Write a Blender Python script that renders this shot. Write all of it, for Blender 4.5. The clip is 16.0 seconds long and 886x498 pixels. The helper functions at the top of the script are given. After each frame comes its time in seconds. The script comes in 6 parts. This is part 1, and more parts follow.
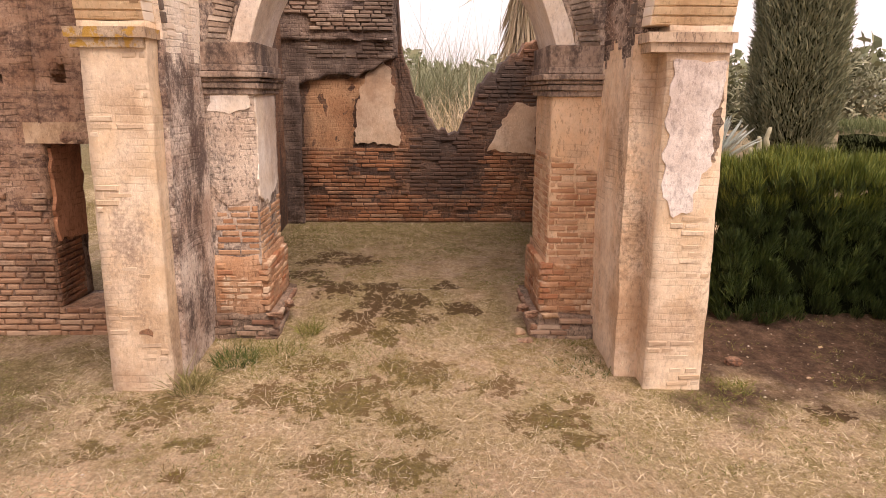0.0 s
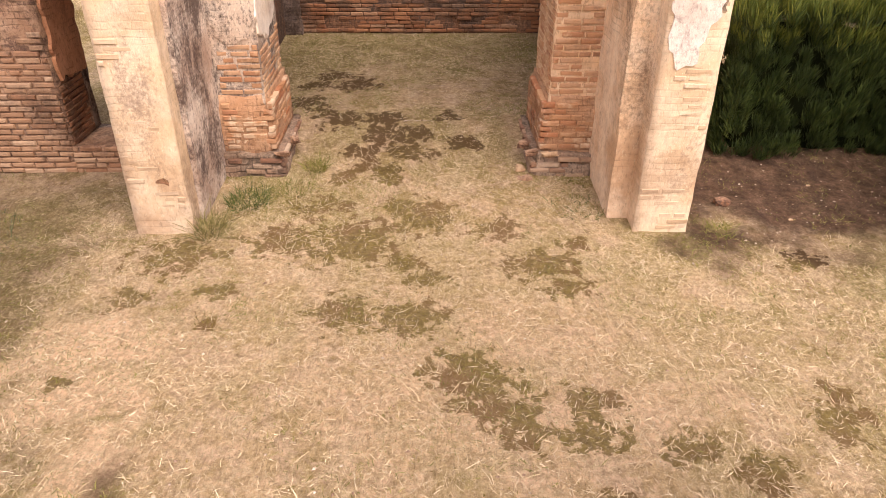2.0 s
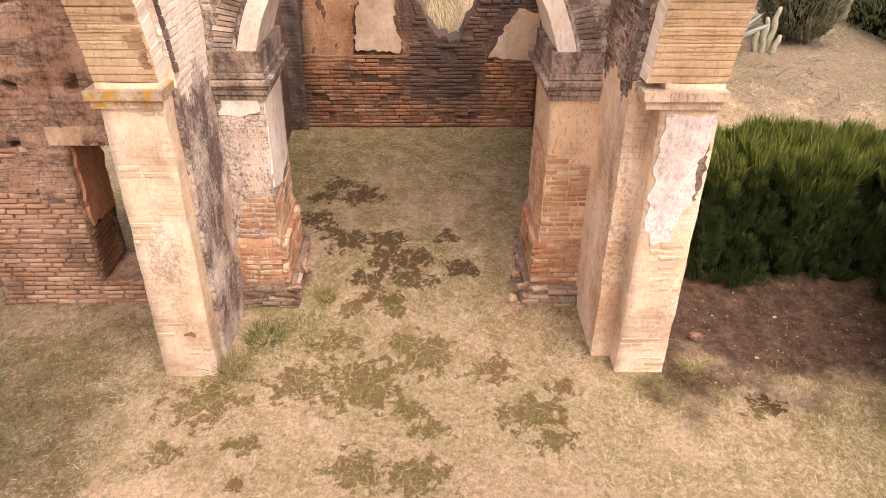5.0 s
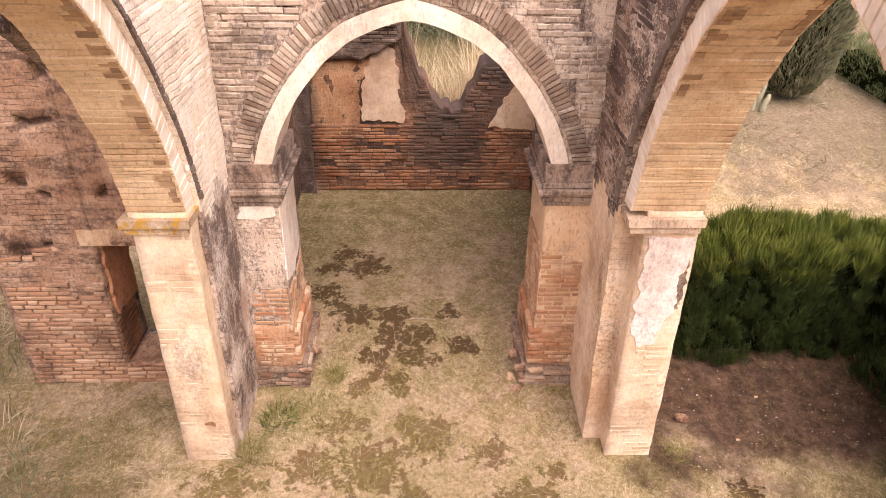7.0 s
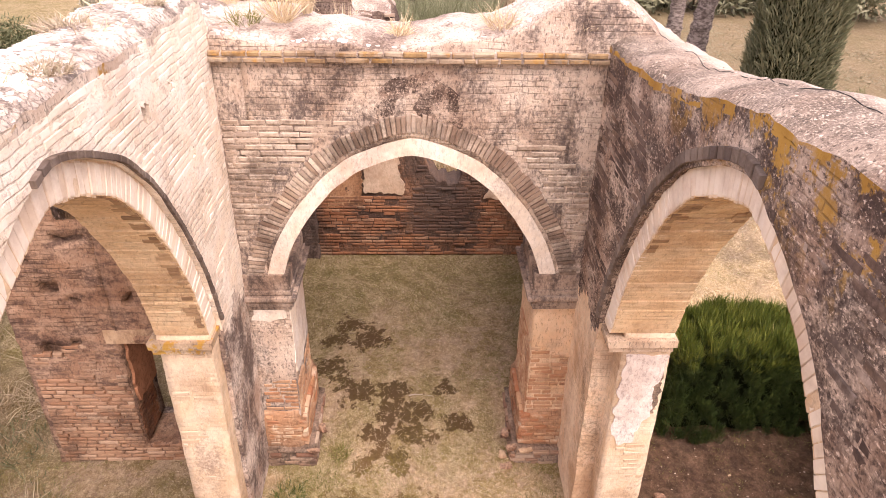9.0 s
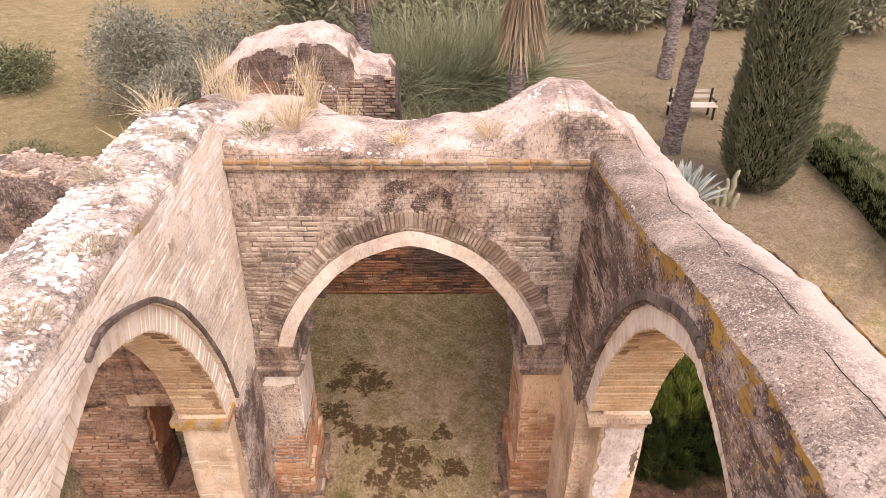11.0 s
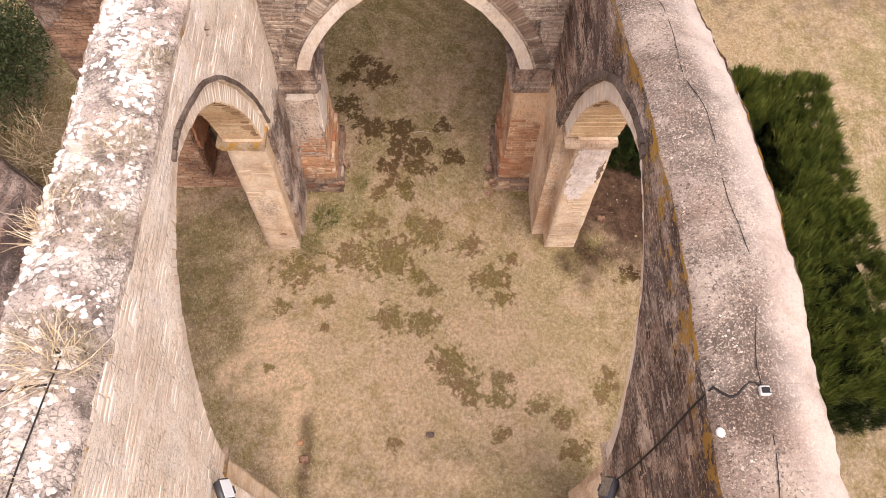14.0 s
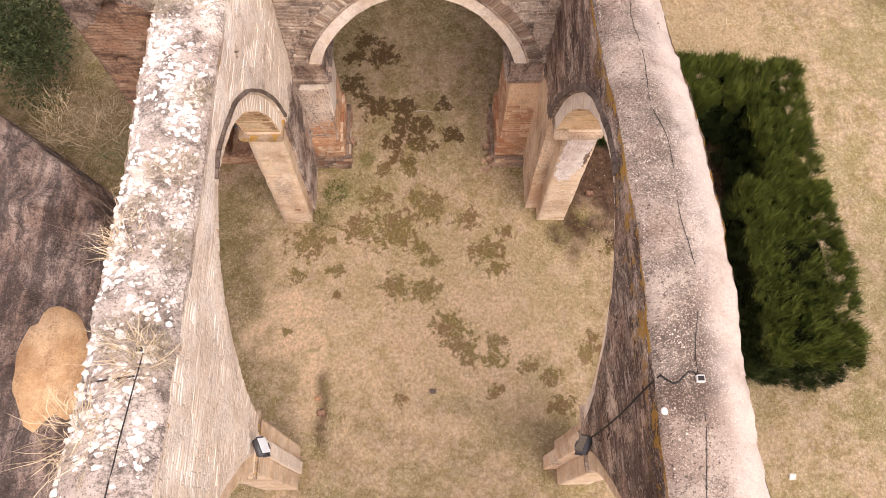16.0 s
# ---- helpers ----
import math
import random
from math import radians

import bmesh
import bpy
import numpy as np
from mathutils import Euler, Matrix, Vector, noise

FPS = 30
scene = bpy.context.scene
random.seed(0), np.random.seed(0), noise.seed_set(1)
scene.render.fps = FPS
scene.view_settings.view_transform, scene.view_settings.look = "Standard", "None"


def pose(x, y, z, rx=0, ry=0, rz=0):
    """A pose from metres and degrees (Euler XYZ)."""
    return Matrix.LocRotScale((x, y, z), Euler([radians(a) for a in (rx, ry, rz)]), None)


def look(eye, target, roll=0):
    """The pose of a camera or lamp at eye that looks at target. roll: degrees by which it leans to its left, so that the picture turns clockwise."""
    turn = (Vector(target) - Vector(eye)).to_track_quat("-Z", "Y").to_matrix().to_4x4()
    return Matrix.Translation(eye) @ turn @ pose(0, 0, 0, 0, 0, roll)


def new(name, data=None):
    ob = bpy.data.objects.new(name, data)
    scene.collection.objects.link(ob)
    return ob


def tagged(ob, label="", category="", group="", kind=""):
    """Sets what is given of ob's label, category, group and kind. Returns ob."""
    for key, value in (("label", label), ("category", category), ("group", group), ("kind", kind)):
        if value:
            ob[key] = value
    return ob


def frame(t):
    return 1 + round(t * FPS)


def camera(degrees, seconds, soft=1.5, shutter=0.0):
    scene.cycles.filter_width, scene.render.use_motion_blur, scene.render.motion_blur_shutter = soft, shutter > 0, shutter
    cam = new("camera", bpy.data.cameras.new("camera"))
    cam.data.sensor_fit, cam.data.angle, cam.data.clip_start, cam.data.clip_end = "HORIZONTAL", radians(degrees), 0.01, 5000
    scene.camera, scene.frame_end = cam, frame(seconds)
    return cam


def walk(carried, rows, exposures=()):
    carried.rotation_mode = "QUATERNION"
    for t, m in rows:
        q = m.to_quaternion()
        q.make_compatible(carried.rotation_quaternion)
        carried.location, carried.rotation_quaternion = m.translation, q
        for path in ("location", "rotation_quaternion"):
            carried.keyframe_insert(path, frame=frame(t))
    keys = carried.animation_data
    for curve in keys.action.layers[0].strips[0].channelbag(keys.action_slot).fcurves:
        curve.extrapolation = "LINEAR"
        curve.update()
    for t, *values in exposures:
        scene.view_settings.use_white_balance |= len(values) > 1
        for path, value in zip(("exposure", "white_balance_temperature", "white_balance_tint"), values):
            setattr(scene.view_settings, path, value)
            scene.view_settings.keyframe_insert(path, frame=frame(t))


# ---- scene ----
cam = camera(64.7, 16.0, 0.9)
PATH = [
    (0, (0.129, -6.137, 2.726), (0.181, -4.185, 2.291), 0.4),
    (0.5, (0.108, -6.126, 2.876), (0.169, -4.257, 2.166), 0.7),
    (1, (0.11, -6.122, 3.034), (0.169, -4.366, 2.077), 0.7),
    (1.5, (0.1, -6.118, 3.236), (0.155, -4.397, 2.218), 0.7),
    (2, (0.125, -6.135, 3.452), (0.168, -4.416, 2.431), 0.4),
    (2.5, (0.116, -6.137, 3.708), (0.161, -4.418, 2.687), 0.4),
    (3, (0.093, -6.113, 3.999), (0.146, -4.394, 2.977), 0.6),
    (3.5, (0.076, -6.095, 4.27), (0.134, -4.375, 3.252), 0.7),
    (4, (0.081, -6.052, 4.562), (0.139, -4.335, 3.539), 0.7),
    (6.5, (0.005, -5.898, 6.108), (0.065, -4.185, 5.078), 0.9),
    (7, (0.045, -5.925, 6.404), (0.098, -4.205, 5.384), 0.7),
    (7.5, (0.004, -5.891, 6.809), (0.065, -4.177, 5.78), 1.0),
    (8, (0.027, -5.932, 7.109), (0.086, -4.209, 6.094), 0.9),
    (8.5, (0.015, -5.921, 7.482), (0.077, -4.2, 6.465), 1.0),
    (9, (0.02, -5.924, 7.849), (0.082, -4.202, 6.833), 1.0),
    (9.5, (0.013, -5.94, 8.204), (0.076, -4.216, 7.193), 1.0),
    (10, (0.027, -5.948, 8.545), (0.089, -4.223, 7.535), 0.9),
    (12.5, (0.159, -5.889, 10.283), (0.202, -4.423, 8.923), 1.0),
    (13, (0.14, -5.893, 10.605), (0.182, -4.592, 9.087), 1.1),
    (13.5, (0.077, -5.84, 10.916), (0.126, -4.723, 9.258), 1.7),
    (14, (0.048, -5.867, 11.227), (0.097, -4.944, 9.454), 2.2),
    (14.5, (0.026, -5.859, 11.536), (0.075, -5.085, 9.693), 2.7),
    (15, (-0.002, -5.832, 11.859), (0.048, -5.068, 10.011), 2.8),
    (15.5, (-0.009, -5.819, 12.199), (0.041, -5.055, 10.351), 2.8),
    (16, (-0.005, -5.796, 12.535), (0.045, -5.03, 10.688), 2.8),
]
walk(cam, [(t, look(eye, target, roll)) for t, eye, target, roll in PATH], [(0, 0.76, 7000, 21), (1, 1.1, 7000, 19), (3.5, 1.14, 6650, 17), (7, 1.18, 6650, 21), (9, 1.08, 6600, 22), (12.5, 0.58, 6450, 17), (16, 0.58, 6450, 16)])

# ---- light ----
world = bpy.data.worlds.new("world")
scene.world = world
world.use_nodes = True
wn, wl = world.node_tree.nodes, world.node_tree.links
sky = wn.new("ShaderNodeTexSky")
sky.sky_type, sky.sun_disc = "NISHITA", False
sky.sun_elevation, sky.sun_rotation = radians(56.5), radians(150)
sky.dust_density, sky.air_density = 4.0, 1.0
cloud = wn.new("ShaderNodeMixRGB")
cloud.inputs[0].default_value = 0.72
cloud.inputs[2].default_value = (9.3, 8.5, 8.6, 1)
wl.new(sky.outputs[0], cloud.inputs[1])
wl.new(cloud.outputs[0], wn["Background"].inputs[0])
wn["Background"].inputs[1].default_value = 0.099
sun = new("sun", bpy.data.lights.new("sun", "SUN"))
sun.data.energy, sun.data.angle, sun.data.color = 2.45, radians(48), (1.0, 0.90, 0.78)
sun.matrix_world = look((4.7, -8.2, 14.3), (0, 0, 0))


# ---- small tools ----
def fbm(p, s, octaves=3):
    v, a, t = 0.0, 1.0, 0.0
    for _ in range(octaves):
        v += a * noise.noise(p * s)
        t += a
        a *= 0.5
        s *= 2.1
    return v / t


def lerp(points, x):
    """Piecewise linear value at x of rows (x, value) in rising order."""
    if x <= points[0][0]:
        return points[0][1]
    for (x0, v0), (x1, v1) in zip(points, points[1:]):
        if x <= x1:
            return v0 + (v1 - v0) * (x - x0) / (x1 - x0)
    return points[-1][1]


def mesh_of(bm, name, smooth=True):
    bmesh.ops.recalc_face_normals(bm, faces=bm.faces)
    me = bpy.data.meshes.new(name)
    bm.to_mesh(me)
    bm.free()
    for p in me.polygons:
        p.use_smooth = smooth
    return me


def part(name, bm, material, parent=None, label="", smooth=True):
    me = bm if isinstance(bm, bpy.types.Mesh) else mesh_of(bm, name, smooth)
    if material and not me.materials:
        me.materials.append(material)
    ob = new(name, me)
    ob.parent = parent
    if label:
        ob["label"] = label
    return ob


def thing(name, label, category, kind="", group="", at=(0, 0, 0)):
    ob = new(name)
    ob.location = at
    ob.empty_display_size = 0.2
    return tagged(ob, label, category, group, kind)


def box(bm, lo, hi, jitter=0.0, seed=0):
    r = random.Random(seed)
    vs = [bm.verts.new([(lo, hi)[(n >> a) & 1][a] + r.uniform(-jitter, jitter) for a in range(3)]) for n in range(8)]
    for f in ((0, 2, 3, 1), (4, 5, 7, 6), (0, 1, 5, 4), (2, 6, 7, 3), (0, 4, 6, 2), (1, 3, 7, 5)):
        bm.faces.new([vs[i] for i in f])
    return vs


def block(bm, along, us, bottom, top, v0, v1, nz, nt, rough=0.02, scale=3.0, mound=0.0, tilt=0.0):
    """A masonry body: it runs along axis 'x' or 'y' at the stations us, from bottom(u) to top(u), and across from v0 to v1.
    mound raises the middle of its top. The surface is uneven by 'rough'."""
    grid = {}
    nu = len(us) - 1

    def vert(i, j, k):
        key = (i, j, k)
        if key not in grid:
            u = us[i]
            b, t = bottom(u), top(u)
            s = k / nt
            f = j / nz
            z = b + (t + mound * (1 - (2 * s - 1) ** 2) + tilt * s - b) * f
            if mound and (k == 0 or k == nt) and j == nz:
                z -= 0.03
            v = v0 + (v1 - v0) * s
            p = Vector((u, v, z)) if along == "x" else Vector((v, u, z))
            d = noise.noise_vector(p * scale) * rough + noise.noise_vector(p * scale * 3.3) * rough * 0.45
            if j == 0:
                d.z *= 0.3
            if j == nz and mound:
                d.z += fbm(p, 2.2) * mound * 0.35 + fbm(p, 9.0, 2) * 0.028
            grid[key] = bm.verts.new(p + d)
        return grid[key]

    for i in range(nu):
        for j in range(nz):
            for k in (0, nt):
                bm.faces.new((vert(i, j, k), vert(i + 1, j, k), vert(i + 1, j + 1, k), vert(i, j + 1, k)))
        for k in range(nt):
            for j in (0, nz):
                bm.faces.new((vert(i, j, k), vert(i + 1, j, k), vert(i + 1, j, k + 1), vert(i, j, k + 1)))
    for i in (0, nu):
        for j in range(nz):
            for k in range(nt):
                bm.faces.new((vert(i, j, k), vert(i, j + 1, k), vert(i, j + 1, k + 1), vert(i, j, k + 1)))


def sink(bm, axis, face, spots, depth):
    """Presses square holes into a wall face that lies at 'face' on the axis 0 or 1: spots are (u, z, width, height)."""
    other = 1 - axis
    for u, z, w, h in spots:
        hit = [f for f in bm.faces if abs(f.calc_center_median()[axis] - face) < 0.06 and abs(f.calc_center_median()[other] - u) < w / 2 and abs(f.calc_center_median().z - z) < h / 2]
        if not hit:
            continue
        made = bmesh.ops.extrude_face_region(bm, geom=hit)["geom"]
        bmesh.ops.delete(bm, geom=hit, context="FACES_ONLY")
        move = Vector((0, 0, 0))
        move[axis] = depth
        for v in made:
            if isinstance(v, bmesh.types.BMVert):
                v.co += move


def steps(a, b, d):
    n = max(1, round(abs(b - a) / d))
    return [a + (b - a) * i / n for i in range(n + 1)]


PROFILE = [(0, 1.0), (0.1, 0.98), (0.2, 0.948), (0.4, 0.865), (0.58, 0.725), (0.76, 0.51), (0.92, 0.25), (1.0, 0.0)]
CURVE = [lerp(PROFILE, i / 200) for i in range(201)]
for _ in range(50):                       # rounds the corners of the profile, its ends held
    CURVE = [(CURVE[1] + CURVE[0]) / 2] + [(a + 2 * m + c) / 4 for a, m, c in zip(CURVE, CURVE[1:], CURVE[2:])] + [0.0]


def arch_z(u, centre, half, spring, rise):
    f = min(199.999, 200 * abs(u - centre) / half)
    return spring + rise * (CURVE[int(f)] + (CURVE[int(f) + 1] - CURVE[int(f)]) * (f - int(f)))


def arch_points(centre, half, spring, rise, n):
    """Points (u, z) along the pointed arch from its low-u springing over the crown to the other, evenly spaced."""
    raw = [(centre - half + 2 * half * i / 400, 0) for i in range(401)]
    raw = [(u, arch_z(u, centre, half, spring, rise)) for u, _ in raw]
    run = [0.0]
    for (a, b), (c, d) in zip(raw, raw[1:]):
        run.append(run[-1] + math.hypot(c - a, d - b))
    out, i = [], 0
    for k in range(n + 1):
        goal = run[-1] * k / n
        while i < 399 and run[i + 1] < goal:
            i += 1
        f = (goal - run[i]) / max(1e-9, run[i + 1] - run[i])
        out.append((raw[i][0] + (raw[i + 1][0] - raw[i][0]) * f, raw[i][1] + (raw[i + 1][1] - raw[i][1]) * f))
    return out


GROUND = [(-60, 0.0), (-4, 0.0), (0, 0.0), (1.1, 0.08), (2.4, 0.3), (6.4, 0.42), (7.5, 0.85), (9.0, 1.1), (60, 1.3), (400, 2.0)]


def ground_z(x, y):
    return lerp(GROUND, y) if x > -3.2 or y > 7 else lerp(GROUND, y) * (1 - 0.6 * min(1, (-3.2 - x) / 3))


# ---- materials ----
def material(name):
    m = bpy.data.materials.new(name)
    m.use_nodes = True
    m.node_tree.nodes["Principled BSDF"].inputs["Roughness"].default_value = 0.9
    m.node_tree.nodes["Principled BSDF"].inputs["Specular IOR Level"].default_value = 0.25
    return m, m.node_tree.nodes, m.node_tree.links, m.node_tree.nodes["Principled BSDF"]


def rgb(c):
    return (*c, 1)


def noise_node(n, l, coord, scale, detail=5, rough=0.6, distort=0.0):
    t = n.new("ShaderNodeTexNoise")
    t.inputs["Scale"].default_value, t.inputs["Detail"].default_value = scale, detail
    t.inputs["Roughness"].default_value, t.inputs["Distortion"].default_value = rough, distort
    l.new(coord, t.inputs["Vector"])
    return t.outputs["Fac"]


def ramp(n, l, fac, lo, hi):
    r = n.new("ShaderNodeMapRange")
    r.interpolation_type = "SMOOTHSTEP"
    r.inputs[1].default_value, r.inputs[2].default_value = lo, hi
    l.new(fac, r.inputs[0])
    return r.outputs[0]


def mix(n, l, fac, a, b, blend="MIX"):
    m = n.new("ShaderNodeMixRGB")
    m.blend_type = blend
    for i, v in enumerate((fac, a, b)):
        if isinstance(v, (int, float)):
            m.inputs[i].default_value = v
        elif isinstance(v, tuple):
            m.inputs[i].default_value = rgb(v)
        else:
            l.new(v, m.inputs[i])
    return m.outputs[0]


def times(n, l, a, b, op="MULTIPLY"):
    m = n.new("ShaderNodeMath")
    m.operation = op
    for i, v in enumerate((a, b)):
        if isinstance(v, (int, float)):
            m.inputs[i].default_value = v
        else:
            l.new(v, m.inputs[i])
    return m.outputs[0]


def stretched(n, l, sx, sy, sz):
    c = n.new("ShaderNodeTexCoord")
    m = n.new("ShaderNodeMapping")
    m.inputs["Scale"].default_value = (sx, sy, sz)
    l.new(c.outputs["Object"], m.inputs["Vector"])
    return m.outputs[0]


def finish(n, l, b, colour, height, strength=0.5, distance=0.02):
    l.new(colour, b.inputs["Base Color"])
    bump = n.new("ShaderNodeBump")
    bump.inputs["Strength"].default_value, bump.inputs["Distance"].default_value = strength, distance
    l.new(height, bump.inputs["Height"])
    l.new(bump.outputs[0], b.inputs["Normal"])


def weathered(n, l, at, col, blots=(), grime=0.75, tint=(0.62, 0.54, 0.50)):
    """Broad dampness and grime that runs over bricks and coat alike; blots are soot stains (x, z, half width, half
    height, strength).
    """
    wide = times(n, l, noise_node(n, l, at, 0.9, 5, 0.62), times(n, l, noise_node(n, l, at, 6.0, 5, 0.7), 0.35), "ADD")
    col = mix(n, l, times(n, l, ramp(n, l, wide, 0.60, 0.86), grime), col, mix(n, l, 1.0, col, tint, "MULTIPLY"))
    if blots:
        c = n.new("ShaderNodeSeparateXYZ")
        l.new(at, c.inputs[0])
        wob = times(n, l, noise_node(n, l, at, 3.2, 6, 0.7), 1.5)
        for x, z, rx, rz, much in blots:
            dx = times(n, l, times(n, l, times(n, l, c.outputs[0], x, "SUBTRACT"), 1 / rx), 2, "POWER")
            dz = times(n, l, times(n, l, times(n, l, c.outputs[2], z, "SUBTRACT"), 1 / rz), 2, "POWER")
            d = times(n, l, times(n, l, times(n, l, dx, dz, "ADD"), 0.5, "POWER"), wob, "ADD")
            col = mix(n, l, times(n, l, ramp(n, l, d, 2.05, 1.15), much), col, (0.075, 0.055, 0.048))
    return col


SOOT = [(0.42, 1.3, 0.6, 0.75, 0.68), (0.5, 2.1, 0.5, 0.5, 0.8), (1.35, 3.0, 0.75, 0.55, 0.9), (-0.12, 2.7, 0.28, 0.9, 0.7), (-1.5, 3.3, 1.3, 0.35, 0.6), (-2.1, 2.2, 0.25, 1.6, 0.6), (-0.6, 3.9, 0.5, 1.0, 0.5)]


def masonry(name, light, warm, dark, stain, lichen=0.0, courses=0.0, stain_scale=1.1, streak=0.35, coarse=1.0, fleck=0.55, dots=0.5, lichen_from=None, along=None, lichen_scale=2.0, paler=None, joint_dark=0.7, grain=None, cells=None, relief=0.6, blots=(), grime=0.75):
    """Weathered lime-washed brickwork: pale coat, warm bare patches, black weather stains that run down, specks, faint courses."""
    m, n, l, b = material(name)
    flat = stretched(n, l, 1, 1, 1)
    run = stretched(n, l, *(along or (1, 1, streak)))
    a = noise_node(n, l, flat, 2.3, 6)
    col = mix(n, l, ramp(n, l, a, 0.35, 0.65), light, warm)
    col = mix(n, l, times(n, l, ramp(n, l, noise_node(n, l, flat, 14, 4), 0.3, 0.8), 0.35), col, tuple(v * 0.6 for v in warm))
    s = noise_node(n, l, run, stain_scale, 7, 0.68, 0.4)
    speck = noise_node(n, l, flat, 26 * coarse, 3, 0.7)
    s2 = times(n, l, s, times(n, l, speck, 0.42), "ADD")
    col = mix(n, l, times(n, l, ramp(n, l, s2, 0.80 - stain * 0.4, 1.04 - stain * 0.4), 0.9), col, dark)
    col = mix(n, l, times(n, l, ramp(n, l, noise_node(n, l, stretched(n, l, *(grain or (1, 1, min(0.4, streak)))), 62, 4, 0.68), 0.66 - dots * 0.14, 0.76 - dots * 0.14), 0.3 + 0.5 * dots), col, tuple(min(0.9, v * 1.25) for v in light))
    fl = noise_node(n, l, stretched(n, l, *(grain or (1, 1, min(0.45, streak)))), 36, 5, 0.75)
    col = mix(n, l, times(n, l, ramp(n, l, fl, 0.52, 0.63), fleck), col, dark)
    if paler:
        at, spread, tone = paler
        px = n.new("ShaderNodeSeparateXYZ")
        l.new(flat, px.inputs[0])
        shift = times(n, l, px.outputs[0], times(n, l, noise_node(n, l, flat, 3.0, 6, 0.7), 0.5), "ADD")
        col = mix(n, l, times(n, l, ramp(n, l, shift, at + 0.25 - spread, at + 0.25 + spread), 0.6), col, tone)
    if lichen:
        lf = noise_node(n, l, flat, lichen_scale, 5, 0.7)
        lf2 = times(n, l, lf, times(n, l, noise_node(n, l, flat, 18, 3), 0.3), "ADD")
        lfac = ramp(n, l, lf2, 0.86 - lichen * 0.2, 0.95 - lichen * 0.2)
        if lichen_from:
            hz = n.new("ShaderNodeSeparateXYZ")
            l.new(flat, hz.inputs[0])
            lfac = times(n, l, lfac, ramp(n, l, hz.outputs[2], lichen_from, lichen_from + 0.7))
        col = mix(n, l, lfac, col, (0.46, 0.27, 0.06))
    h = times(n, l, noise_node(n, l, flat, 22, 6, 0.7), times(n, l, noise_node(n, l, flat, 90, 3), 0.35), "ADD")
    if cells:                              # flakes of stone and lichen with dark gaps between them
        wide, much = cells
        vt = n.new("ShaderNodeTexVoronoi")
        vt.feature = "DISTANCE_TO_EDGE"
        vt.inputs["Scale"].default_value = wide
        bent = n.new("ShaderNodeMixRGB")
        bent.blend_type = "ADD"
        bent.inputs[0].default_value = 0.12
        l.new(flat, bent.inputs[1])
        wn2 = n.new("ShaderNodeTexNoise")
        wn2.inputs["Scale"].default_value = 7
        l.new(flat, wn2.inputs["Vector"])
        l.new(wn2.outputs["Color"], bent.inputs[2])
        l.new(bent.outputs[0], vt.inputs["Vector"])
        gap = times(n, l, 1.0, ramp(n, l, vt.outputs["Distance"], 0.03, 0.16), "SUBTRACT")
        gap = times(n, l, gap, ramp(n, l, noise_node(n, l, flat, 4.5, 5, 0.7), 0.47, 0.60))
        col = mix(n, l, times(n, l, gap, much), col, dark)
        h = times(n, l, h, times(n, l, gap, 1.2), "SUBTRACT")
    if courses:
        c = n.new("ShaderNodeSeparateXYZ")
        l.new(flat, c.inputs[0])
        wob = times(n, l, noise_node(n, l, flat, 2.4, 4), 0.09)
        cell = n.new("ShaderNodeCombineXYZ")
        l.new(times(n, l, times(n, l, c.outputs[0], c.outputs[1], "ADD"), wob, "ADD"), cell.inputs[0])
        l.new(times(n, l, c.outputs[2], wob, "ADD"), cell.inputs[1])
        bt = n.new("ShaderNodeTexBrick")
        l.new(cell.outputs[0], bt.inputs["Vector"])
        for key, value in (("Scale", 1.0), ("Mortar Size", 0.009), ("Mortar Smooth", 0.6), ("Bias", -0.1), ("Brick Width", 0.26), ("Row Height", 0.066)):
            bt.inputs[key].default_value = value
        bt.inputs["Color1"].default_value, bt.inputs["Color2"].default_value = (0, 0, 0, 1), (1, 1, 1, 1)
        bare = ramp(n, l, noise_node(n, l, flat, 1.9, 6, 0.65), 0.62 - courses * 0.3, 0.74 - courses * 0.26)
        joint = times(n, l, bt.outputs["Fac"], bare)
        each = times(n, l, ramp(n, l, bt.outputs["Color"], 0.0, 1.0), bare)
        col = mix(n, l, times(n, l, each, 0.35), col, tuple(v * 0.62 for v in warm))
        col = mix(n, l, times(n, l, joint, joint_dark), col, tuple(v * 0.33 for v in warm))
        h = times(n, l, h, times(n, l, joint, 1.9 * joint_dark), "SUBTRACT")
    col = weathered(n, l, flat, col, blots, grime)
    finish(n, l, b, col, h, relief, 0.03)
    return m


